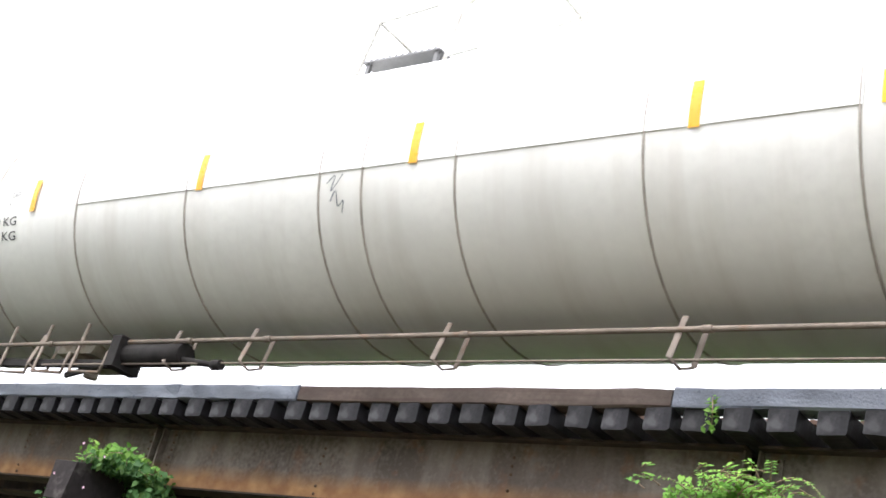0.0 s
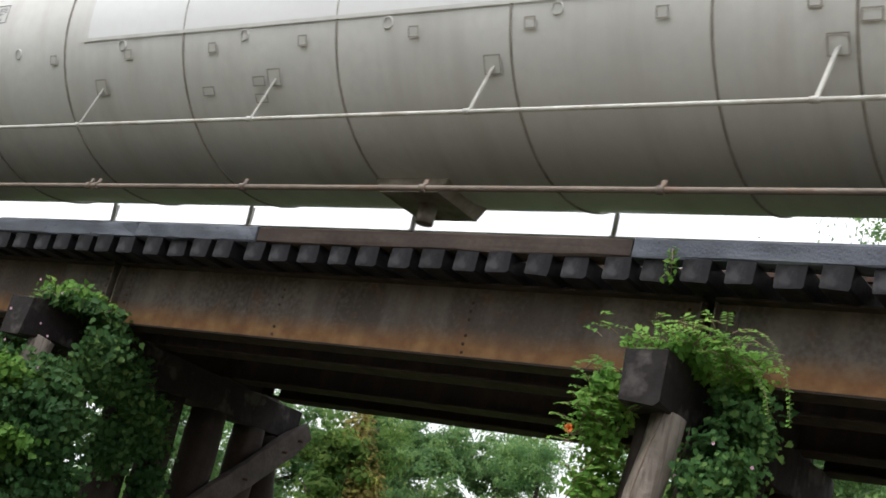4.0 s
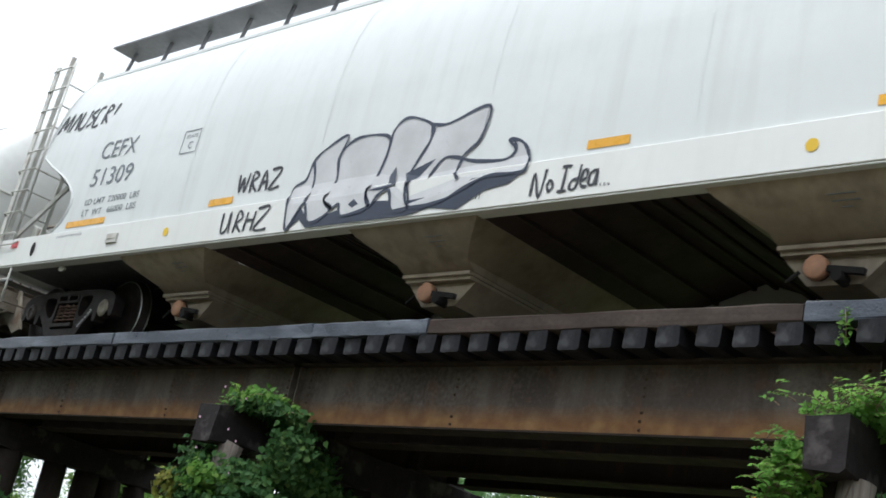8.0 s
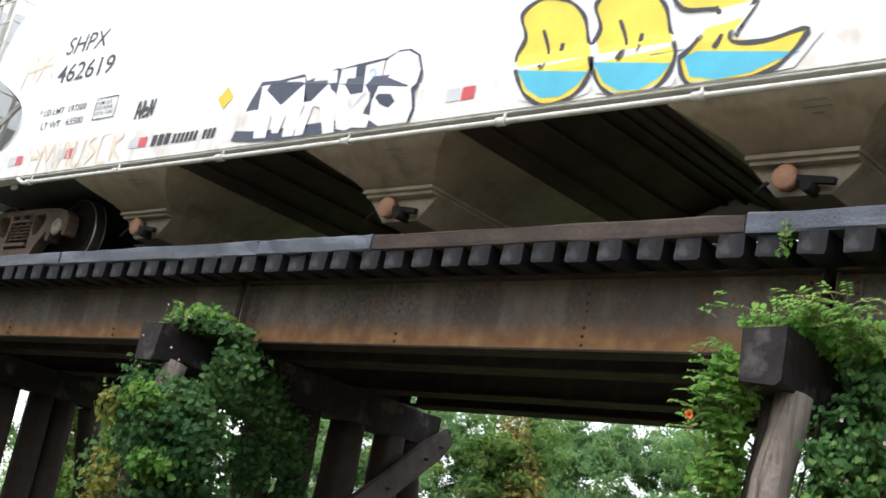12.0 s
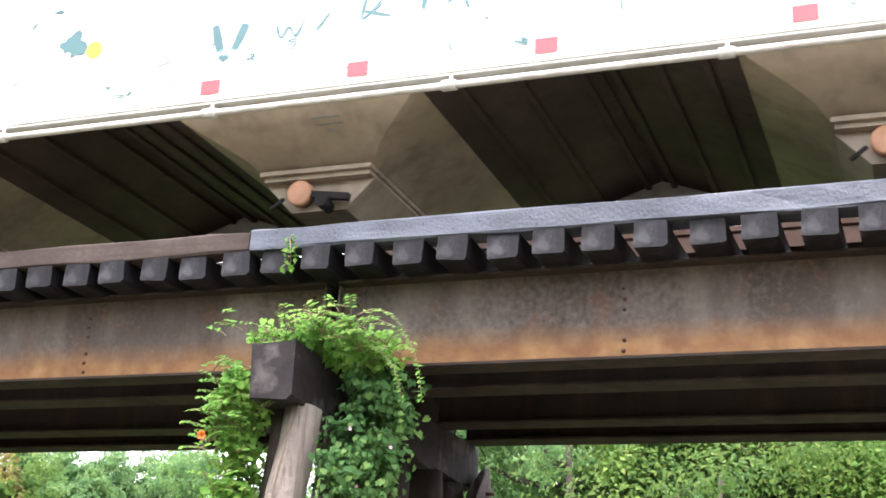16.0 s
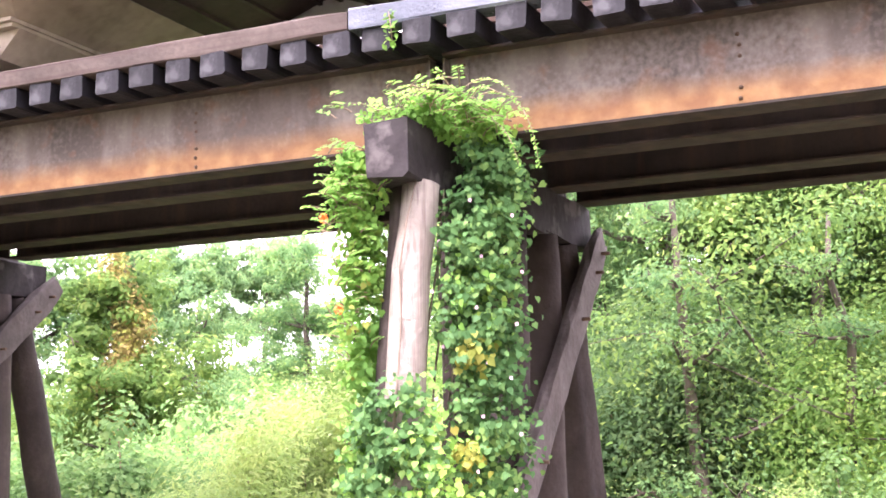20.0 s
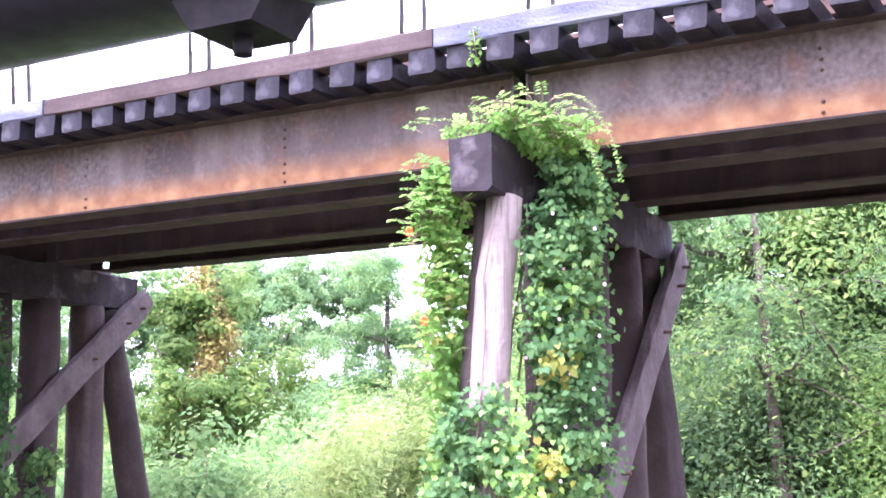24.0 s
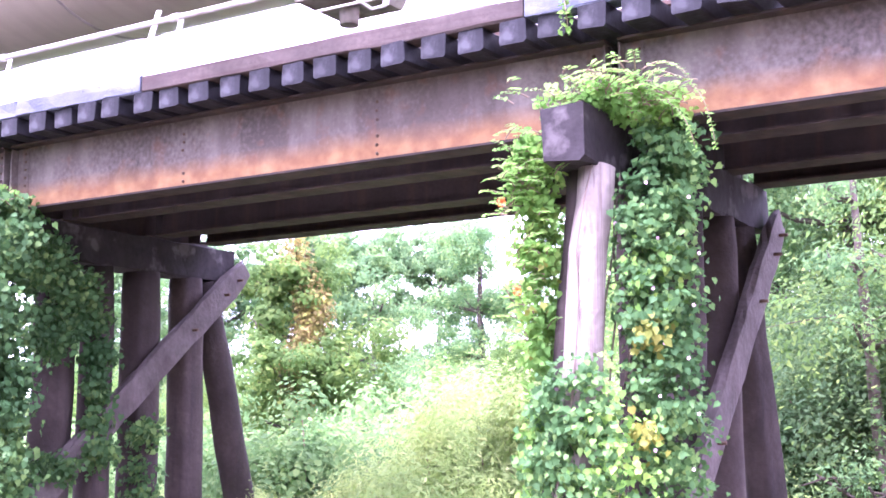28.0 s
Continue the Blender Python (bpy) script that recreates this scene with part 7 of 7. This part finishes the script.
        part("pipe_joint", Build().tube([(x + 0.20, y, z), (x + 0.29, y, z)], 0.036, 8), mat, car)


def stained_paint():
    """The tank's white paint with a brown rust stain on one head."""
    m = surface("stained_tank_paint", (0.78, 0.775, 0.745), 0.42, dark=0.86, large=0.7, fine=9, streak=0.26, streak_color=(0.40, 0.35, 0.29), bump=0.03, stretch=(3.2, 0.4, 0.4))
    n, l = m.node_tree.nodes, m.node_tree.links
    p = n["Principled BSDF"]
    old = p.inputs["Base Color"].links[0].from_socket
    tc = n.new("ShaderNodeTexCoord")
    mp = n.new("ShaderNodeMapping")
    mp.vector_type = "TEXTURE"
    mp.inputs["Location"].default_value = (10.30, -0.80, 2.12)
    mp.inputs["Rotation"].default_value = (radians(-10), 0, 0)
    mp.inputs["Scale"].default_value = (1.0, 0.36, 0.66)
    l.new(tc.outputs["Object"], mp.inputs[0])
    ln = n.new("ShaderNodeVectorMath")
    ln.operation = "LENGTH"
    l.new(mp.outputs[0], ln.inputs[0])
    nz = n.new("ShaderNodeTexNoise")
    nz.inputs["Scale"].default_value, nz.inputs["Detail"].default_value = 5, 6
    l.new(tc.outputs["Object"], nz.inputs["Vector"])
    ad = n.new("ShaderNodeMath")
    ad.operation = "MULTIPLY_ADD"
    ad.inputs[1].default_value = 0.7
    l.new(nz.outputs[0], ad.inputs[0])
    l.new(ln.outputs["Value"], ad.inputs[2])
    mr = n.new("ShaderNodeMapRange")
    mr.inputs[1].default_value, mr.inputs[2].default_value, mr.inputs[3].default_value, mr.inputs[4].default_value = 0.50, 1.30, 1.0, 0.0
    l.new(ad.outputs[0], mr.inputs[0])
    mx = n.new("ShaderNodeMix")
    mx.data_type = "RGBA"
    mx.inputs[7].default_value = (0.10, 0.055, 0.032, 1)
    l.new(mr.outputs[0], mx.inputs[0])
    l.new(old, mx.inputs[6])
    l.new(mx.outputs[2], p.inputs["Base Color"])
    return m


def first_tank():
    u, half = -8.45, 8.95
    car = tank_car(u, half, stained_paint(), FRAME_DIRTY, "white tank car with stained heads, hazard placard and yellow strips", "dark", -19.0 - u, 1.58 - u, 0.12, -4.6, mark="SCMX 4119")
    seams(car, [a - u for a in (-17.4, -15.6, -14.0, -12.25, -10.37, -8.43, -7.88, -6.77, -4.87, -3.10, -1.10, 0.64, 1.57)])
    part("jacket_sheet", arc_patch(-12.23 - u, -3.08 - u, -18.8, 75, 0.012, 16), JACKET_NEW, car, "brighter replacement jacket sheet")
    for a in (-13.1, -10.16, -7.26, -4.42):
        strip_at(car, a - u, -19.6, -4.4)
    strip_at(car, -1.59 - u, -20.9, -5.3)
    strip_at(car, 1.24 - u, -37, -5.0)
    strip_at(car, -18.3 - u, -37, -5.0)
    tank_text(car, "BUTADIENE", -0.42 - u, 0.36 - u, 3.4, 0.115)
    tank_text(car, "DOT 105J400W", -0.47 - u, 0.55 - u, -1.6, 0.12)
    b = Build()
    for k in range(12):
        d = 0.50 * k / 11
        ribbon(b, [(0, d), (1.04, d)], 0.003, on_tank(-0.49 - u, -19.4))
    for k in (0, 0.45, 0.64, 0.83, 1.04):
        ribbon(b, [(k, 0), (k, 0.50)], 0.005, on_tank(-0.49 - u, -19.4))
    r = random.Random(2)
    for k in range(11):
        for c, w in ((0.02, 0.36), (0.48, 0.12), (0.67, 0.12), (0.86, 0.12)):
            if r.random() < 0.85:
                d = 0.50 * k / 11 + 0.016
                o = on_tank(-0.49 - u, -19.4)
                b.add([o(c, d), o(c + w * r.uniform(0.6, 1), d), o(c + w * 0.9, d + 0.009), o(c, d + 0.009)], [(0, 1, 2, 3)])
    part("test_table", b, INK_GREY, car, "stencilled inspection table")
    tank_text(car, "NON-ODORIZED", -1.10 - u, 0.02 - u, -27.6, 0.13)
    part("emergency_sign", arc_patch(-2.94 - u, -2.15 - u, -19.2, -9.4, 0.009, 4), SIGN_YELLOW, car, "yellow emergency notice")
    b = Build()
    for d, h, n in ((0.215, 0.030, 9), (0.165, 0.018, 14), (0.115, 0.030, 10), (0.025, 0.06, 9)):
        for k in range(n):
            o = on_tank(-2.94 - u, -18.8, 0.013)
            w = 0.70 / n
            b.add([o(0.05 + w * k, d), o(0.05 + w * (k + 0.8), d), o(0.05 + w * (k + 0.8), d + h), o(0.05 + w * k, d + h)], [(0, 1, 2, 3)])
    part("notice_lines", b, INK_BLACK, car)
    part("data_panel", arc_patch(-0.84 - u, -0.38 - u, -41.5, -31.2, 0.009, 4), INK_BLUE, car, "dark blue data panel")
    part("panel_line", arc_patch(-0.59 - u, -0.575 - u, -39.3, -31.8, 0.013, 3), INK_WHITE, car)
    tank_text(car, "PAINT-HEMPEL 4963/5514\nTRN-TXXV 8-2005", -2.40 - u, -1.75 - u, -34.0, 0.14)
    tank_text(car, "PLATE\nC", -13.6 - u, -13.42 - u, -15.2, 0.17)
    tank_text(car, "LD LMT  KG 68000 KG", -15.4 - u, -13.4 - u, -25.0, 0.11)
    tank_text(car, "LT WT  KG 51800 KG", -15.4 - u, -13.4 - u, -32.0, 0.11)
    b = Build()
    for pth in ([(0.0, 0.28), (0.1, 0.35), (0.06, 0.2), (0.2, 0.36)], [(0.05, 0.1), (0.12, 0.2), (0.15, 0.05), (0.22, 0.1), (0.2, -0.02)]):
        ribbon(b, pth, 0.012, on_tank(-8.32 - u, -34))
    part("graffiti_tag", b, INK_GREY, car)
    placard(car, 0.60 - u, -1.50, 1.49)
    part("placard_bracket", Build().prism([(0.30 - u, 1.20), (0.80 - u, 1.20), (0.95 - u, 0.80), (0.86 - u, 0.76), (0.62 - u, 0.95), (0.32 - u, 0.98)], -1.56, -1.50).box(0.30 - u, 0.62 - u, -1.58, -1.2, 1.0, 1.18).beam((0.5 - u, -1.48, 1.2), (0.5 - u, -1.48, 1.4), 0.05, 0.03), RAIL_WHITE, car, bevel=0.006)
    end_platform(car, 0.62 - u, 1, FRAME_DIRTY, 1.85, 1.14)
    end_platform(car, -18.2 - u, -1, FRAME_DIRTY, 1.85, 1.14)
    part("platform_label", Build().box(0.95 - u, 1.95 - u, -1.622, -1.617, 1.085, 1.185), INK_WHITE, car)
    part("lettering", text_mesh("2 INCH HF COMP SHOES", INK_GREY, lambda a, c: (1.0 - u + a, -1.625, 1.115 + c), 0.9, 0.05), None, car)
    low_rail(car, [a - u for a in (-13.0, -10.6, -9.44, -6.97, -4.62, -2.14)], -14.2 - u, -1.85 - u, RAIL_RUSTY, -0.86, 0.70, 0.44, 0.83)
    part("brake_cylinder", Build().tube([(-11.35 - u, -0.8, 0.56), (-10.42 - u, -0.8, 0.56)], 0.13, 12).box(-11.5 - u, -11.35 - u, -0.98, -0.6, 0.38, 0.74), UNDER_BLACK, car, "sooty brake cylinder under the tank")
    part("brake_push_rod", Build().tube([(-10.42 - u, -0.82, 0.50), (-9.86 - u, -0.86, 0.42)], 0.035, 8).tube([(-9.88 - u, -0.86, 0.42), (-9.76 - u, -0.86, 0.42)], 0.06, 8), UNDER_BLACK, car)
    for a in (-13.6, -12.9, -12.2):
        part("brake_hanger", Build().tube([(a - u, -0.84, 0.95), (a - 0.05 - u, -0.86, 0.36), (a + 0.5 - u, -0.86, 0.34), (a + 0.52 - u, -0.84, 0.60)], 0.022, 6), RAIL_RUSTY, car)
    part("brake_lever", Build().beam((-13.9 - u, -0.8, 0.50), (-11.5 - u, -0.8, 0.46), 0.05, 0.09).beam((-12.4 - u, -0.78, 0.34), (-11.4 - u, -0.8, 0.52), 0.04, 0.06), UNDER_BLACK, car)
    part("manway_housing", Build().lathe([(0.0, 0.50), (0.50, 0.50), (0.57, 0.45), (0.60, 0.001)], 24, axis="y").lathe([(0.50, 0.53), (0.53, 0.53)], 24, axis="y"), TANK_WHITE, car, "domed valve housing", at=pose(-7.58 - u, 0.0, 4.02, 90, 0, 0))
    b = Build().box(-9.62 - u, -8.49 - u, -0.35, 0.5, 4.40, 4.42)
    for k in range(12):
        b.box(-9.62 - u + 0.094 * k, -9.59 - u + 0.094 * k, -0.35, 0.5, 4.42, 4.44)
    for x in (-9.55, -8.55):
        b.beam((x - u, -0.3, 4.41), (x - u, -0.3, 3.98), 0.05, 0.05)
    part("top_platform", b, GRATING, car, "grating platform beside the manway")["kind"] = "stuff"
    b = Build()
    for y in (-0.35, 0.5):
        b.tube([(-9.70 - u, y, 4.02), (-9.53 - u, y, 4.95), (-8.67 - u, y, 5.03), (-8.53 - u, y, 4.44)], 0.02, 6)
    b.tube([(-9.53 - u, -0.35, 4.95), (-9.53 - u, 0.5, 4.95)], 0.02, 6)
    for y in (-0.3, 0.6):
        b.tube([(-8.46 - u, y, 4.02), (-8.35 - u, y, 4.95), (-8.09 - u, y, 5.15), (-7.40 - u, y, 5.26), (-6.10 - u, y, 4.03)], 0.022, 6)
        b.tube([(-7.40 - u, y, 5.26), (-7.56 - u, y, 4.4)], 0.022, 6)
    b.tube([(-7.40 - u, -0.3, 5.26), (-7.40 - u, 0.6, 5.26)], 0.02, 6)
    part("top_handrail", b, RAIL_WHITE, car)

    def on_head(a0, z0):
        def place(a, c):
            y, z = a0 + a, z0 + c
            q = min(0.999, math.hypot(y, z - TANK_Z) / TANK_R)
            return (1.58 - u + 0.62 * math.sqrt(max(0.0, 1 - q ** 2.5)) + 0.012, y, z)
        return place
    for txt, a, w, z, h in (("SCMX 4119", -0.42, 0.95, 3.35, 0.16), ("CAPY   33601 GALS", -0.42, 0.9, 3.18, 0.07), ("CAPY  127194 LITERS", -0.42, 0.9, 3.04, 0.07), ("MAINT 2 DPT GWR", -0.35, 0.5, 2.1, 0.06), ("18 IN TYP E", -0.35, 0.4, 2.0, 0.05)):
        part("lettering", text_mesh(txt, INK_BLACK, on_head(a, z), w, h), None, car)
    placard(car, 2.25 - u, -0.9, 0.95)
    return car


def second_tank():
    u, half = 13.80, 8.95
    car = tank_car(u, half, TANK_WHITE, FRAME_DIRTY, "grey-white tank car with long handrails and stencilled capacity data", "dark", 4.02 - u, 24.0 - u, mark="SCMX 4038")
    seams(car, [a - u for a in (5.25, 7.87, 9.52, 11.38, 13.4, 15.3, 17.1, 18.2, 20.3, 21.6, 23.0)])
    strip_at(car, 4.32 - u, -17.9, 12)
    strip_at(car, 7.98 - u, -11.1, 4.2)
    strip_at(car, 20.1 - u, -11.1, 4.2)
    strip_at(car, 23.66 - u, -17.5, 12)
    part("jacket_sheet", arc_patch(9.9 - u, 17.6 - u, -22.6, 60, 0.012, 14), JACKET_NEW, car, "brighter jacket sheet over the tank's shoulder")
    part("sheet_border", arc_patch(9.82 - u, 9.9 - u, -24.0, 60, 0.010, 14), TANK_WHITE, car)
    part("sheet_border", arc_patch(9.82 - u, 17.7 - u, -24.0, -22.6, 0.014, 3), TANK_WHITE, car)
    tank_text(car, "SCMX  4038", 5.55 - u, 7.36 - u, -10.6, 0.235, bold=0.008)
    tank_text(car, "LD LMT 149400 LB 67800 KG", 5.50 - u, 7.49 - u, -20.0, 0.125)
    tank_text(car, "LT WT  113600  LB 51500 KG", 5.48 - u, 7.48 - u, -25.8, 0.125)
    tank_text(car, "1 1/2 INCH HF COMP SHOES", 5.42 - u, 6.25 - u, -36.0, 0.06)
    tank_text(car, "PLATE", 8.12 - u, 8.32 - u, -7.0, 0.055)
    tank_text(car, "C", 8.19 - u, 8.27 - u, -10.6, 0.085)
    b = Build()
    for p in ([(0, 0), (0.29, 0)], [(0.29, 0), (0.29, 0.22)], [(0.29, 0.22), (0, 0.22)], [(0, 0.22), (0, 0)]):
        ribbon(b, p, 0.009, on_tank(8.07 - u, -11.8))
    part("plate_box", b, INK_BLACK, car)
    tank_text(car, "NON-ODORIZED", 18.77 - u, 19.94 - u, -36.0, 0.13)
    tank_text(car, "1 1/2 INCH HF COMP SHOES", 21.69 - u, 22.5 - u, -35.2, 0.06)
    b = Build()
    for k in (0, 0.2, 0.42):
        ribbon(b, [(k, 0), (k, 0.30)], 0.012, on_tank(21.45 - u, -26.0))
    for k in (0, 0.3):
        ribbon(b, [(0, k), (0.42, k)], 0.012, on_tank(21.45 - u, -26.0))
    part("data_frame", b, INK_BLUE, car)
    for a in (6.89, 8.13, 9.35, 10.57, 11.81, 13.0, 14.3, 15.5, 16.7, 17.9):
        tank_box(a - u - 0.055, a - u + 0.055, -32.6, -28.6, TANK_WHITE, car)
    for a, d in ((5.62, -33.5), (5.8, -38.5), (21.75, -38.5), (22.05, -38.5), (12.4, -45), (12.4, -52), (18.3, -36), (20.0, -39), (11.7, -48)):
        tank_box(a - u - 0.07, a - u + 0.09, d - 1.6, d + 2.4, TANK_WHITE, car)
    for a in (8.70, 10.46, 12.23, 14.0, 15.75):
        part("lifting_lug", Build().lathe([(-0.006, 0.045), (-0.012, 0.055), (0.01, 0.062)], 14).mesh("lifting_lug", TANK_WHITE), None, car, at=pose(a - u, -1.482, 1.945, 19.5, 0, 0))
    for a in (7.63, 10.11, 12.61, 15.11, 18.06, 20.56):
        tank_box(a - u - 0.08, a - u + 0.09, -47.0, -40.0, TANK_WHITE, car, "strut_plate")
    side_rail(car, [a - u for a in (7.57, 10.05, 12.55, 15.05, 18.0, 20.5)], 5.2 - u, 22.6 - u)
    part("lower_conduit", Build().tube([(7.0 - u, -1.0, 0.75), (7.25 - u, -1.24, 0.34), (7.6 - u, -1.25, 0.36), (7.9 - u, -1.25, 0.44), (20.6 - u, -1.25, 0.44), (21.0 - u, -1.25, 0.45), (21.6 - u, -1.1, 0.35)], 0.026, 8), RAIL_RUSTY, car, "dirty brake pipe along the foot of the tank")
    for a in (8.37, 10.40, 10.52, 12.6, 14.7, 16.9, 18.9, 20.3):
        part("conduit_clip", Build().tube([(a - u - 0.03, -1.25, 0.44), (a - u + 0.03, -1.25, 0.44)], 0.038, 8).beam((a - u, -1.25, 0.44), (a - u, -1.22, 0.53), 0.04, 0.015), RAIL_RUSTY, car)
    for x0 in (4.70, 22.55):
        part("shoulder_box", Build().prism([(x0 - u, 1.78), (x0 - u + 0.72, 1.78), (x0 - u + 0.62, 2.14), (x0 - u + 0.10, 2.14)], -1.63, -1.25), RAIL_WHITE, car, "white sheet hood over the bracket", bevel=0.012)
        part("shoulder_leg", Build().prism([(x0 - u + 0.16, 1.80), (x0 - u + 0.56, 1.80), (x0 - u + 0.60, 1.0), (x0 - u + 0.26, 1.0)], -1.56, -1.48), RAIL_WHITE, car, bevel=0.006)
        part("identity_plate", Build().box(x0 - u + 0.24, x0 - u + 0.46, -1.575, -1.562, 1.42, 1.60), FRAME_DIRTY, car)
    for txt, x0, x1, d in (("EXTERIOR PAINT  STRATHMORE 22, 2004", 19.97, 21.17, -12.0), ("APPLIED  4-2011  BRCO", 19.99, 20.68, -15.6)):
        tank_text(car, txt, x0 - u, x1 - u, d, 0.06, INK_GREY)
    part("patch_sheet", arc_patch(20.64 - u, 21.3 - u, -36.5, -14.5, 0.007, 5), JACKET_NEW, car, "welded patch sheet")
    b = Build()
    for k in range(4):
        o = on_tank(22.36 - u, -11.0)
        ribbon(b, [(0.02, 0.05 * k), (1.1, 0.05 * k)], 0.012 if k % 3 == 0 else 0.02, o)
    part("stencil_table", b, INK_GREY, car, "stencilled inspection table")
    placard(car, 22.86 - u, -1.585, 1.44)
    end_platform(car, 5.38 - u, -1, FRAME_DIRTY, 1.98, 1.07)
    end_platform(car, 22.6 - u, 1, FRAME_DIRTY, 1.95, 1.07)
    part("brake_housing", Build().prism([(24.36 - u, 1.55), (24.68 - u, 1.50), (24.68 - u, 1.98), (24.52 - u, 2.05), (24.40 - u, 1.84)], -0.70, -0.42), RAIL_WHITE, car, "white hand brake housing", bevel=0.02)
    chain = Build()
    for k in range(9):
        c = (24.60 - u + 0.004 * k, -0.66, 1.47 - 0.055 * k)
        d = (0.018, 0.0) if k % 2 else (0.0, 0.018)
        chain.tube([(c[0] + d[0] * math.cos(a), c[1] + d[1] * math.cos(a), c[2] + 0.034 * math.sin(a)) for a in (2 * math.pi * j / 8 for j in range(9))], 0.007, 5, caps=False)
    part("brake_chain", chain, TRUCK_RUST, car, "rusty hand brake chain")["kind"] = "stuff"
    part("rust_hook", Build().tube([(24.30 - u, -1.35, 1.0), (24.34 - u, -1.42, 0.86), (24.25 - u, -1.42, 0.80), (24.27 - u, -1.40, 0.95)], 0.02, 6), SPRING_RUST, car, "orange-rusted hook")
    part("frame_gusset", Build().prism([(24.0 - u, 1.05), (24.6 - u, 1.05), (24.95 - u, 0.42), (24.75 - u, 0.36), (24.35 - u, 0.62)], -0.62, -0.58), FRAME_DIRTY, car, "pale stained frame gusset", bevel=0.004)
    part("outlet_hood", Build().prism([(22.95 - u, 1.17), (24.0 - u, 1.17), (23.9 - u, 1.28), (23.6 - u, 1.31), (23.1 - u, 1.28)], -1.5, -1.15), RAIL_WHITE, car, bevel=0.01)
    part("hand_brake_wheel", Build().lathe([(-0.02, 0.26), (0.0, 0.29), (0.02, 0.26), (0.0, 0.24), (-0.02, 0.26)], 22, axis="x", at=(24.78 - u, -0.45, 1.80)).tube([(24.78 - u, -0.72, 1.80), (24.78 - u, -0.18, 1.80)], 0.012, 6).tube([(24.78 - u, -0.45, 1.53), (24.78 - u, -0.45, 2.07)], 0.012, 6), FRAME_DIRTY, car)
    part("hose_handle", Build().tube([(24.35 - u, -1.40, 0.95), (24.42 - u, -1.45, 0.80), (24.36 - u, -1.45, 0.60)], 0.022, 6), HOSE_YELLOW, car, "yellow valve handle")
    ladder = Build()
    for x in (4.0, 4.35):
        ladder.tube([(x - u, 1.5, 1.1), (x - u, 1.1, 4.2)], 0.02, 6)
    for i in range(8):
        ladder.tube([(4.0 - u, 1.45 - 0.04 * i, 1.4 + 0.33 * i), (4.35 - u, 1.45 - 0.04 * i, 1.4 + 0.33 * i)], 0.014, 6)
    part("end_ladder", ladder, RAIL_WHITE, car)
    return car


def black_tank():
    u, half = 119.35, 8.05
    car = tank_car(u, half, TANK_BLACK, UNDER_BLACK, "black tank car with sooty running gear", "rust", 110.7 - u, 128.0 - u, mid=2.65)
    side_rail(car, [a - u for a in (112.4, 112.65, 115.0, 115.25, 117.6, 117.85, 118.9, 119.15, 120.2, 120.45, 121.55, 121.8, 124.1, 124.45, 126.0)], 111.5 - u, 127.2 - u, 1.08)
    end_platform(car, 112.0 - u, -1, UNDER_BLACK, 1.7, 1.07)
    end_platform(car, 126.7 - u, 1, UNDER_BLACK, 1.7, 1.07)
    b = Build().box(3.6, 4.5, -0.45, 0.45, 0.9, 1.2).tube([(4.2, -0.5, 0.8), (6.6, -0.6, 0.55)], 0.05, 8).tube([(4.4, -0.2, 0.7), (7.2, -0.3, 0.45)], 0.04, 8).box(4.0, 4.6, -0.3, 0.3, 0.55, 0.75)
    part("brake_gear", b, UNDER_BLACK, car)
    part("valve_label", Build().box(3.55, 4.1, -0.48, -0.455, 0.95, 1.15), FRAME_DIRTY, car)
    return car


def beige_tank():
    u, half = 140.6, 8.95
    car = tank_car(u, half, TANK_TAN, FRAME_DIRTY, "beige tank car with a low pipe rail", "rust", 131.0 - u, 150.2 - u, mid=2.65)
    seams(car, [a - u for a in (133, 135.2, 137.5, 139.8, 142, 144.2)], 2.65)
    low_rail(car, [a - u for a in (133.4, 135.3, 137.4, 139.6, 141.8, 144.0, 146.0)], 132.8 - u, 148.0 - u, RAIL_WHITE)
    end_platform(car, 132.2 - u, -1, FRAME_DIRTY, 1.85, 1.1)
    end_platform(car, 149.0 - u, 1, FRAME_DIRTY, 1.85, 1.1)
    return car


CARS = [(first_tank(), -8.45), (second_tank(), 13.80), (grey_hopper(), 35.50), (white_hopper_one(), 56.78), (white_hopper_two(), 78.04), (pale_hopper_three(), 99.1), (black_tank(), 119.35), (beige_tank(), 140.6)]


def run(t):
    """Metres rolled by the time t: even speed, with an offset in the first second that fits the camera's view."""
    return SPEED * t + 0.12 * max(0.0, 1.0 - t) ** 2


def motions():
    """The train rolls past; its wheels turn."""
    for car, u in CARS:
        walk(car, [(t, pose(u - run(t), TRACK_Y, RAIL_Z)) for t in (0, 0.25, 0.5, 0.75, 1, 2, 7, 14, 21, 28)])
    for w, x in ROLLING:
        walk(w, [(0.1 * k, pose(x, 0, WHEEL_R, 0, -math.degrees(run(0.1 * k) / WHEEL_R), 0)) for k in range(281)])


motions()
